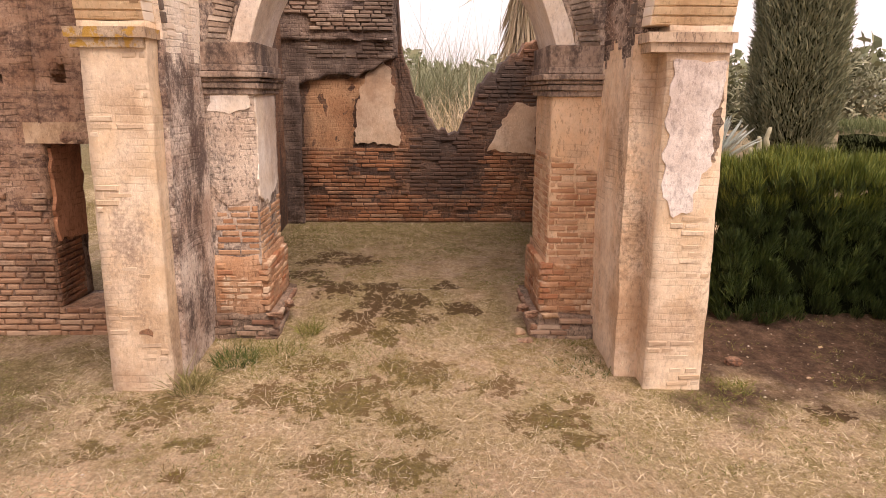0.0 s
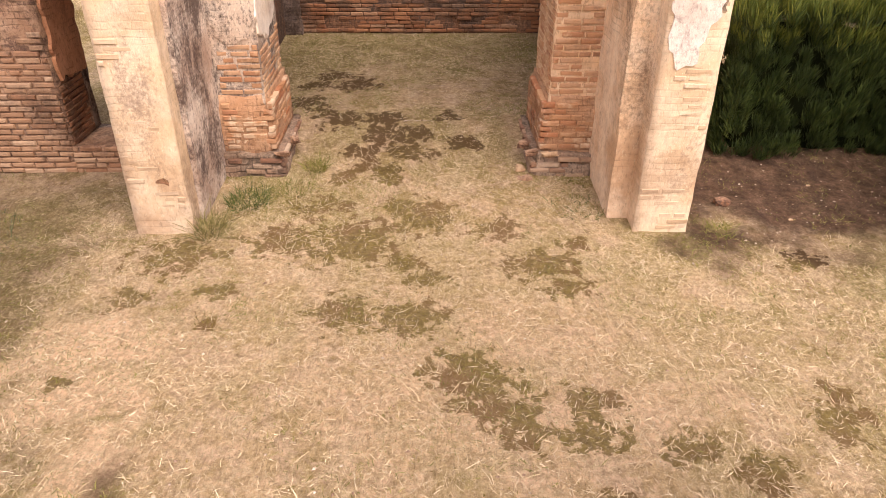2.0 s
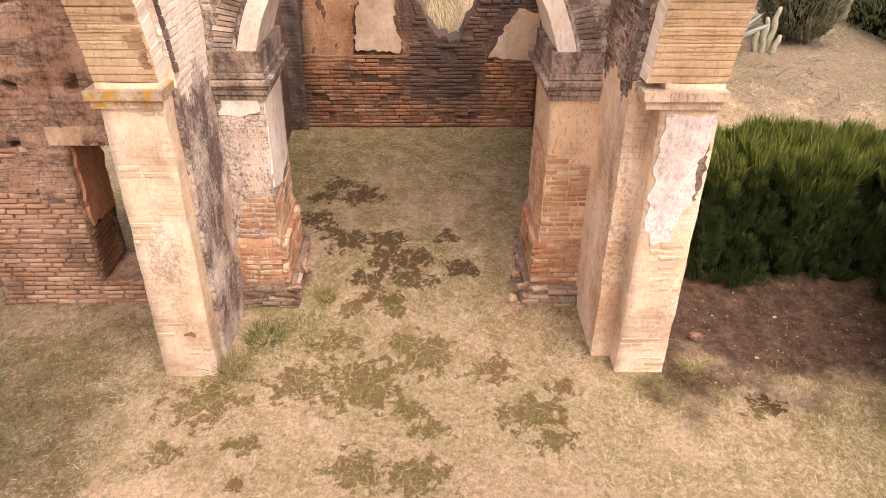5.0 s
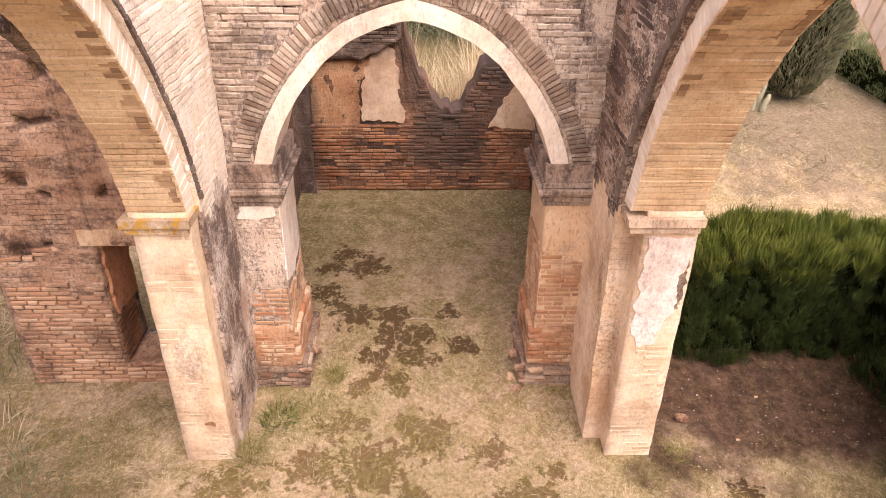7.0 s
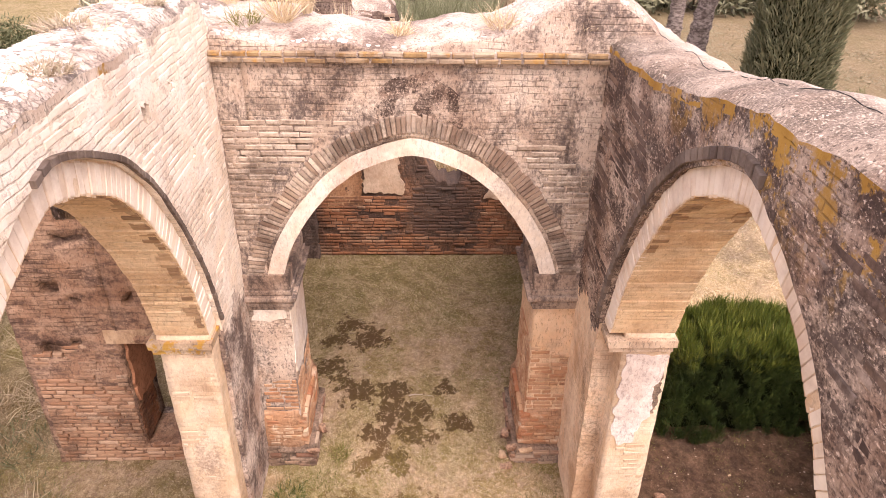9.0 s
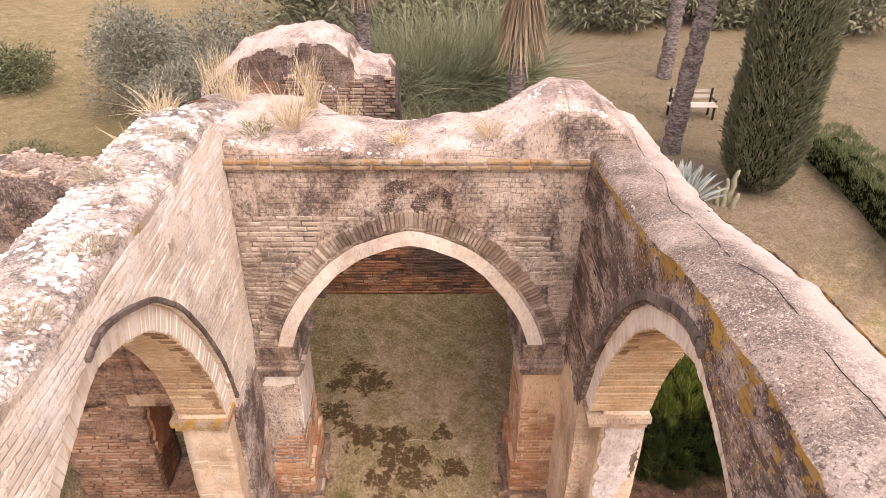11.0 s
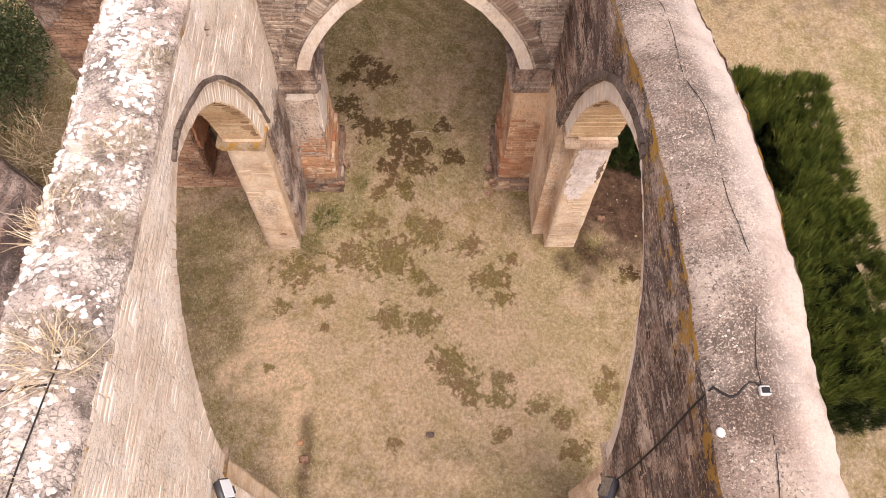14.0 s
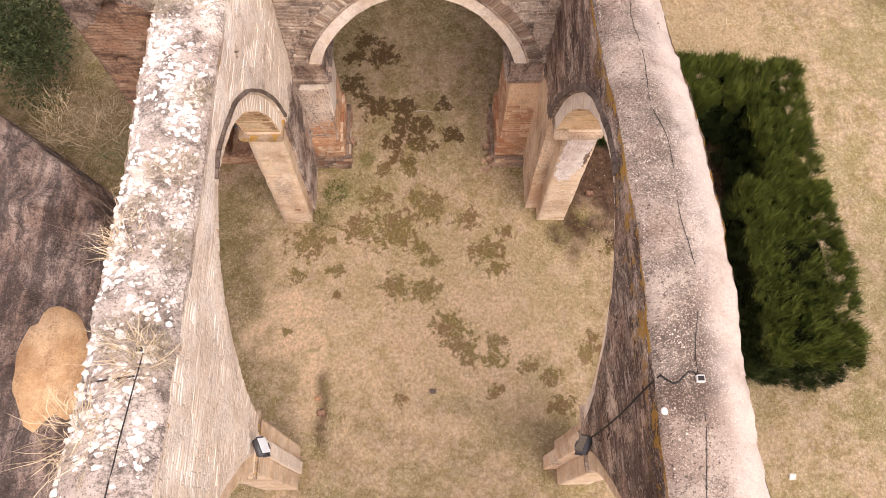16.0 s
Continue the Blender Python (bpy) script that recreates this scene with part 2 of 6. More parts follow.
def brick_material(name, cols, dirt=(0.10, 0.07, 0.055), dirt_amount=0.3, pale=0.0, palecol=(0.6, 0.5, 0.4), mottle=0.5, blots=(), joined=False, grime=0.75):
    """Old handmade bricks, each its own tone."""
    m, n, l, b = material(name)
    info = n.new("ShaderNodeObjectInfo")
    flat = stretched(n, l, 1, 1, 1)
    geo = n.new("ShaderNodeNewGeometry")
    world_at = geo.outputs["Position"]
    cr = n.new("ShaderNodeValToRGB")
    l.new(geo.outputs["Random Per Island"] if joined else info.outputs["Random"], cr.inputs[0])
    el = cr.color_ramp.elements
    el[0].color, el[1].color = rgb(cols[0]), rgb(cols[-1])
    for i, c in enumerate(cols[1:-1]):
        e = el.new((i + 1) / (len(cols) - 1))
        e.color = rgb(c)
    col = mix(n, l, times(n, l, noise_node(n, l, world_at, 20, 5), mottle), cr.outputs[0], tuple(v * 0.55 for v in cols[0]))
    if pale:
        p = noise_node(n, l, world_at, 2.6, 5, 0.65)
        col = mix(n, l, times(n, l, ramp(n, l, p, 0.62 - pale * 0.3, 0.74 - pale * 0.3), 0.8), col, palecol)
    s = times(n, l, noise_node(n, l, world_at, 1.7, 6, 0.65), times(n, l, noise_node(n, l, world_at, 30, 3), 0.3), "ADD")
    col = mix(n, l, times(n, l, ramp(n, l, s, 0.78 - dirt_amount * 0.4, 1.04 - dirt_amount * 0.4), 0.8), col, dirt)
    col = weathered(n, l, world_at, col, blots, grime)
    finish(n, l, b, col, noise_node(n, l, world_at, 45, 5, 0.7), 0.6, 0.012)
    return m


STAIN = (0.075, 0.06, 0.058)
M_pier = masonry("limewashed_pier", (0.83, 0.68, 0.52), (0.73, 0.54, 0.36), (0.30, 0.21, 0.16), 0.12, courses=0.6, fleck=0.3, joint_dark=0.22, relief=0.3)
M_west = masonry("pale_weathered_wall", (0.95, 0.86, 0.77), (0.89, 0.75, 0.61), (0.26, 0.17, 0.11), 0.08, courses=0.7, stain_scale=2.0, along=(1, 0.8, 0.9), grain=(1, 0.7, 1.0), fleck=0.4, joint_dark=0.4, grime=0.25)
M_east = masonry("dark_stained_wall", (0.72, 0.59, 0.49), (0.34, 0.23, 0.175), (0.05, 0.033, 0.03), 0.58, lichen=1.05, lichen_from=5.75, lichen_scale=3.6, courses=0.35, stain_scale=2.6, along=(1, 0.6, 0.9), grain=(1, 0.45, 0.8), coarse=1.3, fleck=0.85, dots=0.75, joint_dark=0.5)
M_north = masonry("grey_stained_wall", (0.76, 0.64, 0.54), (0.62, 0.48, 0.38), (0.085, 0.064, 0.062), 0.45, courses=0.6, fleck=0.7, stain_scale=1.5, streak=0.6, joint_dark=0.45)
M_plaster = masonry("white_plaster", (0.85, 0.77, 0.70), (0.78, 0.66, 0.54), (0.22, 0.16, 0.13), 0.05, fleck=0.3, relief=0.3)
M_orange = masonry("ochre_plaster", (0.70, 0.47, 0.29), (0.76, 0.57, 0.40), (0.22, 0.12, 0.07), 0.16, courses=0.5, joint_dark=0.3, relief=0.3)
M_plinth = masonry("worn_plinth", (0.56, 0.36, 0.23), (0.46, 0.25, 0.14), (0.16, 0.10, 0.07), 0.25, courses=0.8, fleck=0.5, joint_dark=0.35)
M_foot = masonry("rubble_footing", (0.44, 0.33, 0.25), (0.32, 0.21, 0.15), (0.09, 0.07, 0.055), 0.45, courses=0.6, fleck=0.7)
M_flake = masonry("flaking_white_plaster", (0.87, 0.80, 0.76), (0.76, 0.67, 0.61), (0.34, 0.28, 0.26), 0.26, stain_scale=4.5, streak=0.9, fleck=0.5, relief=0.3)
M_panel = masonry("pale_wall_plaster", (0.70, 0.55, 0.42), (0.60, 0.42, 0.29), (0.30, 0.20, 0.14), 0.12, fleck=0.25, relief=0.3, blots=SOOT)
M_apse = masonry("ruined_red_wall", (0.44, 0.27, 0.18), (0.36, 0.18, 0.10), (0.06, 0.045, 0.042), 0.6, courses=0.9, joint_dark=0.3, blots=SOOT)
M_door = masonry("ruined_aisle_wall", (0.49, 0.33, 0.23), (0.37, 0.215, 0.135), (0.10, 0.06, 0.048), 0.42, courses=0.6, stain_scale=1.5, streak=2.8, fleck=0.6)
M_west_low = masonry("streaked_pier_side", (0.80, 0.70, 0.62), (0.56, 0.42, 0.34), (0.09, 0.06, 0.055), 0.48, courses=0.5, stain_scale=2.6, streak=0.7, fleck=0.6, joint_dark=0.25)
M_east_low = masonry("ochre_pier_side", (0.86, 0.71, 0.55), (0.78, 0.56, 0.37), (0.16, 0.10, 0.07), 0.10, courses=0.35, fleck=0.3, joint_dark=0.4, relief=0.3)
M_soffit = masonry("bare_brick_soffit", (0.76, 0.58, 0.38), (0.68, 0.47, 0.28), (0.24, 0.14, 0.08), 0.12, courses=0.6, fleck=0.35, joint_dark=0.4)
M_top_w = masonry("lichened_wall_top", (0.74, 0.65, 0.58), (0.52, 0.43, 0.37), (0.13, 0.105, 0.09), 0.36, lichen=0.10, coarse=1.4, streak=1, stain_scale=3.6, fleck=0.8, cells=(19, 0.42))
M_top_n = masonry("pale_pink_wall_top", (0.70, 0.59, 0.53), (0.56, 0.45, 0.38), (0.18, 0.14, 0.12), 0.36, coarse=1.6, streak=1, stain_scale=1.8, fleck=0.85)
M_top_e = masonry("gravelly_wall_top", (0.50, 0.41, 0.34), (0.34, 0.26, 0.21), (0.11, 0.085, 0.07), 0.46, coarse=2.6, streak=1, stain_scale=1.1, fleck=0.95, dots=1.0, paler=(2.52, 0.18, (0.72, 0.62, 0.55)))
M_impost = masonry("lichened_impost", (0.60, 0.47, 0.34), (0.46, 0.33, 0.22), STAIN, 0.3, lichen=1.0, lichen_scale=5.0)
M_impost_e = masonry("weathered_impost", (0.66, 0.52, 0.39), (0.52, 0.38, 0.27), STAIN, 0.32, relief=0.4)
M_moulding = masonry("blackened_moulding", (0.46, 0.36, 0.29), (0.36, 0.26, 0.20), (0.075, 0.055, 0.05), 0.42, stain_scale=2.2, fleck=0.5, relief=0.4)
M_bare = masonry("bare_brown_core", (0.46, 0.24, 0.13), (0.56, 0.34, 0.20), (0.16, 0.09, 0.055), 0.3, courses=0.5, joint_dark=0.3, blots=SOOT)
M_edge_w = masonry("yellow_lichen_edge", (0.80, 0.70, 0.60), (0.66, 0.54, 0.44), STAIN, 0.2, lichen=0.6, streak=1, lichen_scale=3.0)
M_edge_e = masonry("orange_lichen_edge", (0.54, 0.36, 0.18), (0.44, 0.28, 0.14), (0.085, 0.055, 0.048), 0.26, lichen=1.5, streak=1, lichen_scale=3.0)
M_buff = masonry("buff_plaster", (0.60, 0.44, 0.30), (0.52, 0.35, 0.21), (0.20, 0.12, 0.08), 0.30, fleck=0.4, relief=0.3)
M_aisle_top = masonry("grey_rubble_masonry", (0.46, 0.37, 0.31), (0.34, 0.25, 0.195), (0.075, 0.055, 0.05), 0.5, streak=1.0, stain_scale=2.5, fleck=0.8, dots=0.8, cells=(9, 0.6))
M_reveal = masonry("red_brown_reveal", (0.60, 0.31, 0.18), (0.52, 0.25, 0.14), (0.20, 0.10, 0.06), 0.15, courses=0.5)
M_mortar = masonry("sunk_mortar", (0.32, 0.22, 0.15), (0.24, 0.14, 0.09), (0.05, 0.04, 0.035), 0.4)
B_red = brick_material("red_bricks", [(0.34, 0.15, 0.08), (0.44, 0.22, 0.12), (0.38, 0.17, 0.09), (0.54, 0.34, 0.22)], dirt_amount=0.5, blots=SOOT)
B_orange = brick_material("orange_bricks", [(0.46, 0.23, 0.13), (0.54, 0.31, 0.18), (0.60, 0.40, 0.26), (0.50, 0.27, 0.15)], dirt_amount=0.3, pale=0.4, palecol=(0.64, 0.45, 0.29))
B_base = brick_material("plinth_bricks", [(0.50, 0.24, 0.12), (0.60, 0.38, 0.23), (0.44, 0.18, 0.09), (0.66, 0.48, 0.33)], dirt_amount=0.3, pale=0.3, palecol=(0.66, 0.52, 0.38))
B_foot = brick_material("footing_bricks", [(0.34, 0.19, 0.12), (0.48, 0.35, 0.25), (0.26, 0.13, 0.085), (0.58, 0.46, 0.35)], dirt_amount=0.5)
B_face = brick_material("stained_facing_bricks", [(0.40, 0.29, 0.22), (0.30, 0.20, 0.15), (0.52, 0.40, 0.31), (0.22, 0.15, 0.12)], dirt_amount=0.45, blots=SOOT)
B_pale_wall = brick_material("pale_wall_bricks", [(0.95, 0.87, 0.78), (0.88, 0.76, 0.64), (0.80, 0.65, 0.52), (0.96, 0.89, 0.81), (0.72, 0.57, 0.45)], dirt=(0.27, 0.19, 0.14), dirt_amount=0.12, mottle=0.25, joined=True, grime=0.25)
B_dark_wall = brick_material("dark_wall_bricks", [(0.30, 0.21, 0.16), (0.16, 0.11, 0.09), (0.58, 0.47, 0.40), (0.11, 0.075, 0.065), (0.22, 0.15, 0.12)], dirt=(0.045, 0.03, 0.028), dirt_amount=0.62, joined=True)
B_buff = brick_material("buff_bricks", [(0.42, 0.24, 0.145), (0.50, 0.33, 0.215), (0.34, 0.175, 0.10), (0.55, 0.39, 0.27)], dirt_amount=0.5)
B_lime = brick_material("limewashed_bricks", [(0.82, 0.72, 0.61), (0.87, 0.78, 0.68), (0.80, 0.67, 0.54)], dirt_amount=0.02, mottle=0.15)
B_grey = brick_material("weathered_bricks", [(0.66, 0.55, 0.45), (0.50, 0.39, 0.31), (0.74, 0.63, 0.53), (0.34, 0.26, 0.21)], dirt_amount=0.58)
B_soot = brick_material("sooty_red_bricks", [(0.22, 0.12, 0.08), (0.30, 0.15, 0.09), (0.15, 0.09, 0.07)], dirt_amount=0.62, blots=SOOT)
M_facing = masonry("dark_upper_facing", (0.44, 0.34, 0.28), (0.31, 0.22, 0.175), (0.075, 0.052, 0.048), 0.55, courses=0.8, fleck=0.7, joint_dark=0.4, blots=SOOT)
B_teeth = brick_material("dark_soffit_bricks", [(0.34, 0.21, 0.12), (0.56, 0.38, 0.23), (0.44, 0.28, 0.16), (0.66, 0.48, 0.30), (0.24, 0.15, 0.09)], dirt_amount=0.35)
B_pier = brick_material("pier_bricks", [(0.70, 0.54, 0.39), (0.60, 0.43, 0.28), (0.74, 0.60, 0.45), (0.54, 0.37, 0.23)], dirt_amount=0.2)
B_brown = brick_material("brown_arch_bricks", [(0.40, 0.29, 0.22), (0.28, 0.195, 0.15), (0.48, 0.37, 0.29)], dirt_amount=0.58)

# ---- ground ----
def axis_steps(near, fine, far, grow):
    out, x, d = [near[0]], near[0], fine
    while out[-1] < near[1]:
        out.append(out[-1] + fine)
    hi, d = out[-1], fine
    while hi < far:
        d *= grow
        hi += d
        out.append(hi)
    lo, d = near[0], fine
    while lo > -far:
        d *= grow
        lo -= d
        out.insert(0, lo)
    return out


MOSS_NAVE = [  # x, y, radius of the mossy patches before and between the piers
    (-1.03, 0.49, 0.23), (0.11, 0.3, 0.29), (-0.15, 0.51, 0.19), (-1.27, -0.12, 0.27), (-0.61, -0.16, 0.39), (-2.22, -0.42, 0.3), (1.19, -0.66, 0.26), (1.38, -0.99, 0.18), (0.83, 0.06, 0.21), (1.56, -0.24, 0.12), (-1.74, -1.03, 0.14), (-2.47, -1.13, 0.14), (-0.1, -0.56, 0.16), (0.12, -0.85, 0.14), (-0.55, -1.37, 0.24), (0.01, -1.43, 0.22),
    (-1.71, -1.51, 0.08), (0.42, -2.15, 0.25), (0.6, -2.45, 0.25), (0.76, -2.73, 0.14), (1.27, -2.48, 0.17), (1.25, -2.77, 0.15), (1.85, -2.93, 0.15), (2.21, -3.13, 0.17), (2.96, -2.68, 0.19), (3.07, -2.37, 0.1), (2.39, -3.65, 0.18), (-0.47, -3.49, 0.11), (1.21, -3.36, 0.12), (3.69, -0.6, 0.16), (-2.58, -2.21, 0.08)]
MOSS_BAY = [  # the same under the arch and behind it
    (-1.22, 4.11, 0.23), (-1.42, 3.71, 0.18), (-0.85, 3.73, 0.25), (-1.43, 3.0, 0.22), (-1.18, 2.66, 0.18), (-0.96, 2.45, 0.24), (-0.41, 2.45, 0.2), (-0.35, 2.03, 0.32), (0.0, 2.12, 0.15), (-0.62, 1.67, 0.19), (-0.14, 1.69, 0.21), (0.04, 1.6, 0.15), (0.56, 1.81, 0.16), (0.41, 2.51, 0.13), (-0.35, 1.26, 0.15), (-0.82, 1.11, 0.14), (-0.3, 1.04, 0.08), (-0.61, 1.32, 0.13)]


def moss_field(x, y):
    return max([0.0] + [1.0 - math.hypot(x - px, (y - py) * 1.2) / (2.6 * r) for px, py, r in MOSS_NAVE + MOSS_BAY if abs(x - px) < 2.6 * r and abs(y - py) < 2.6 * r])


def soft(x, lo, hi):
    t = max(0.0, min(1.0, (x - lo) / (hi - lo)))
    return t * t * (3 - 2 * t)


def rut(x, y):
    """A shallow dark rut along the west piers."""
    return (1 - soft(abs(x + 1.88 - 0.05 * math.sin(y * 3)), 0.04, 0.16)) * soft(-y, 2.7, 3.1) * (1 - soft(-y, 4.0, 4.6))


def zones(x, y):
    """How far a spot is bare reddish soil, golden straw, green growth and pale bare sand. Soil also carries the
    chancel's painted shade, green that of the aisles.
    """
    p = Vector((x, y, 0))
    wob = 0.35 * noise.noise(p * 1.3) + 0.15 * noise.noise(p * 5)
    # Chancel floor: browner earth, darkened as well for the shade under the arch.
    bay_earth_shade = 0.3 * (1 - soft(abs(x) + wob * 0.3, 2.1, 2.6)) * soft(y + wob, 0.6, 2.0) * (1 - soft(y, 6.4, 7))
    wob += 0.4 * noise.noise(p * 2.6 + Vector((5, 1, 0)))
    soil = bay_earth_shade + soft(x + wob, 2.4, 3.1) * soft(y + wob * 1.5, -1.2, 0.3) * (1 - soft(y + wob, 2.4, 3.2)) * (1 - soft(x + wob, 6.3, 7.0)) + 0.5 * soft(-x + wob, 2.7, 3.6) * soft(y + wob, -4.5, -0.5) * (1 - soft(y, 3, 4))
    soil += 0.7 * rut(x + 0.3 * wob, y)
    gold = soft(x + wob, 2.6, 3.6) * soft(y + wob, 2.2, 3.4) * (1 - soft(y + wob * 3, 4.5, 8)) * (1 - soft(x + wob * 2, 5.5, 9))
    # Aisle terms: olive growth that also darkens both sides for tree and hedge shade.
    green = soft(y + wob, 3.4, 5.6) * (1 - soft(abs(x), 2.2, 2.8)) + 0.6 * soft(-x + wob, 2.0, 3.4) * (1 - soft(y, -0.5, 1)) + 0.45 * soft(x + wob, 2.2, 3.6) * (1 - soft(y, -1.2, 0.2)) * soft(y + wob, -5, -3.5) + soft(-x, 4.5, 6.5) * soft(y + wob, -1, 1) + soft(math.hypot(x, y), 25, 60) * 0.8 + 0.35 * soft(y + wob * 3, 8.5, 13)
    sand = 0.9 * (1 - soft(math.hypot(x + 2.6, (y + 2.1) * 0.8) + wob, 0.3, 0.8)) + 0.8 * (1 - soft(abs(x + 2.15 + 0.1 * (y + 2)) + wob * 0.5, 0.08, 0.3)) * soft(-y, 1.6, 2.2) * (1 - soft(-y, 3.4, 4.2)) + 0.3 * (1 - soft(math.hypot((x - 0.2) * 0.6, y + 1.8) + wob * 1.6, 0.6, 2.8)) + 0.25 * (1 - soft(math.hypot((x - 1.1) * 0.8, y + 2.9) + wob * 1.8, 0.5, 1.8))
    dull = max(soft(y + wob * 3, 7.0, 10.0), soft(y + wob * 3, 4.5, 7.5) * soft(x + wob * 2, 5.0, 7.0)) * (1 - 0.5 * soft(-x, 8, 14)) * (1 - soft(y, 60, 90))
    dull = max(dull, 0.35 * soft(-y + wob * 2, 3.2, 4.3) * (1 - soft(abs(x), 2.2, 2.6)))
    return min(1, soil), min(1, gold), min(1, green), min(1, sand), dull


gx, gy = axis_steps((-7.5, 8), 0.06, 420, 1.14), axis_steps((-7, 7.5), 0.06, 420, 1.14)
verts, faces, moss, zone = [], [], [], []
for y in gy:
    for x in gx:
        p = Vector((x, y, 0))
        near = abs(x) < 9 and -8 < y < 9
        m = min(1.0, moss_field(x, y)) if near else 0.0
        z = ground_z(x, y) + fbm(p, 0.5, 2) * 0.03 + (fbm(p, 5.0, 2) * 0.014 if near else 0) + 0.008 * m - 0.03 * rut(x, y)
        verts.append((x, y, z))
        moss.append(m)
        zone.append(zones(x, y))
w = len(gx)
for j in range(len(gy) - 1):
    for i in range(w - 1):
        a = j * w + i
        faces.append((a, a + 1, a + w + 1, a + w))
gm = bpy.data.meshes.new("ground")
gm.from_pydata(verts, [], faces)
gm.polygons.foreach_set("use_smooth", [True] * len(faces))
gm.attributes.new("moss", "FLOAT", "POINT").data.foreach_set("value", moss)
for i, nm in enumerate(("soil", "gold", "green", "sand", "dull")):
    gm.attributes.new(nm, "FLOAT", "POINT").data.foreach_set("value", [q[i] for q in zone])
M_ground, n, l, b = material("dry_grass_ground")
flat = stretched(n, l, 1, 1, 1)


def attribute(name):
    t = n.new("ShaderNodeAttribute")
    t.attribute_name = name
    return t.outputs["Fac"]


bare = times(n, l, 1.0, times(n, l, attribute("soil"), 0.9), "SUBTRACT")
col = mix(n, l, ramp(n, l, noise_node(n, l, flat, 1.5, 8, 0.74), 0.43, 0.56), (0.41, 0.31, 0.135), (0.64, 0.462, 0.29))
col = mix(n, l, times(n, l, ramp(n, l, noise_node(n, l, flat, 3.4, 8, 0.76, 0.3), 0.48, 0.56), 0.8), col, (0.65, 0.48, 0.355))
col = mix(n, l, times(n, l, ramp(n, l, noise_node(n, l, flat, 0.62, 7, 0.66), 0.47, 0.57), 0.7), col, (0.33, 0.285, 0.10))
col = mix(n, l, times(n, l, ramp(n, l, noise_node(n, l, flat, 7.5, 8, 0.8, 0.5), 0.52, 0.60), 0.5), col, (0.31, 0.215, 0.11))
col = mix(n, l, times(n, l, ramp(n, l, noise_node(n, l, flat, 7.3, 8, 0.76, 0.4), 0.56, 0.64), 0.5), col, (0.74, 0.60, 0.45))
col = mix(n, l, times(n, l, attribute("gold"), 0.85), col, (0.63, 0.465, 0.28))
col = mix(n, l, times(n, l, attribute("dull"), 0.8), col, (0.25, 0.195, 0.145))
col = mix(n, l, times(n, l, attribute("green"), 0.6), col, (0.17, 0.145, 0.045))
col = mix(n, l, times(n, l, attribute("sand"), ramp(n, l, noise_node(n, l, flat, 2.1, 7, 0.7), 0.30, 0.48)), col, (0.88, 0.63, 0.43))
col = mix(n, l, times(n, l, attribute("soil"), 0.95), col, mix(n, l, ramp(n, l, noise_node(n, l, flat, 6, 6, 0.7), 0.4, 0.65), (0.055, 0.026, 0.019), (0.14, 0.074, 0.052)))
col = mix(n, l, times(n, l, times(n, l, ramp(n, l, noise_node(n, l, flat, 9, 7, 0.8, 0.5), 0.50, 0.62), 0.4), bare), col, (0.23, 0.145, 0.055))
straw = times(n, l, noise_node(n, l, flat, 30, 6, 0.85, 1.4), times(n, l, noise_node(n, l, flat, 3, 5, 0.7), 0.3), "ADD")
col = mix(n, l, times(n, l, times(n, l, ramp(n, l, straw, 0.64, 0.76), 0.9), times(n, l, bare, times(n, l, 1.0, times(n, l, attribute("dull"), 0.75), "SUBTRACT"))), col, (0.78, 0.63, 0.42))
col = mix(n, l, times(n, l, ramp(n, l, noise_node(n, l, flat, 42, 6, 0.85, 0.8), 0.54, 0.64), 0.55), col, (0.14, 0.085, 0.035))
for turn, wide, pale_to in ((0.5, 70, True), (-0.9, 85, True), (1.9, 60, False)):   # lying straws and the gaps between them
    c = n.new("ShaderNodeMapping")
    c.inputs["Rotation"].default_value, c.inputs["Scale"].default_value = (0, 0, turn), (wide, wide * 0.16, 1)
    l.new(flat, c.inputs["Vector"])
    line = times(n, l, ramp(n, l, noise_node(n, l, c.outputs[0], 1.0, 3, 0.6, 0.6), 0.56, 0.66), times(n, l, times(n, l, bare, times(n, l, 1.0, attribute("dull"), "SUBTRACT")), 0.3))
    col = mix(n, l, line, col, (0.80, 0.66, 0.46) if pale_to else (0.13, 0.085, 0.04))
tone = mix(n, l, ramp(n, l, noise_node(n, l, flat, 17, 6, 0.75), 0.32, 0.68), (0.66, 0.63, 0.57), (1.10, 1.10, 1.08))
col = mix(n, l, 1.0, col, tone, "MULTIPLY")
edge = times(n, l, attribute("moss"), times(n, l, noise_node(n, l, flat, 6.4, 7, 0.66, 0.3), 2.4), "ADD")
edge = times(n, l, edge, times(n, l, noise_node(n, l, flat, 26, 5, 0.7), 0.7), "ADD")
held = times(n, l, ramp(n, l, edge, 2.05, 2.16), ramp(n, l, attribute("moss"), 0.03, 0.16))
mossy = mix(n, l, ramp(n, l, noise_node(n, l, flat, 20, 7, 0.8), 0.38, 0.62), (0.10, 0.068, 0.018), (0.235, 0.18, 0.04))
mossy = mix(n, l, ramp(n, l, noise_node(n, l, flat, 1.7, 3), 0.45, 0.62), mossy, (0.17, 0.095, 0.03))
# Moss goes dark brown with soil, so also where chancel shade is painted.
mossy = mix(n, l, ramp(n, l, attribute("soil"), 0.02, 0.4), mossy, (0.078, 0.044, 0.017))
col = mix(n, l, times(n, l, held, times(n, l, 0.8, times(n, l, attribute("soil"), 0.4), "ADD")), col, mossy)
finish(n, l, b, col, noise_node(n, l, flat, 45, 8, 0.8), 1.0, 0.05)
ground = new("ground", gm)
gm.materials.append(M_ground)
tagged(ground, "dry trodden earth with straw-coloured grass and dark moss patches", "ground", kind="structure")

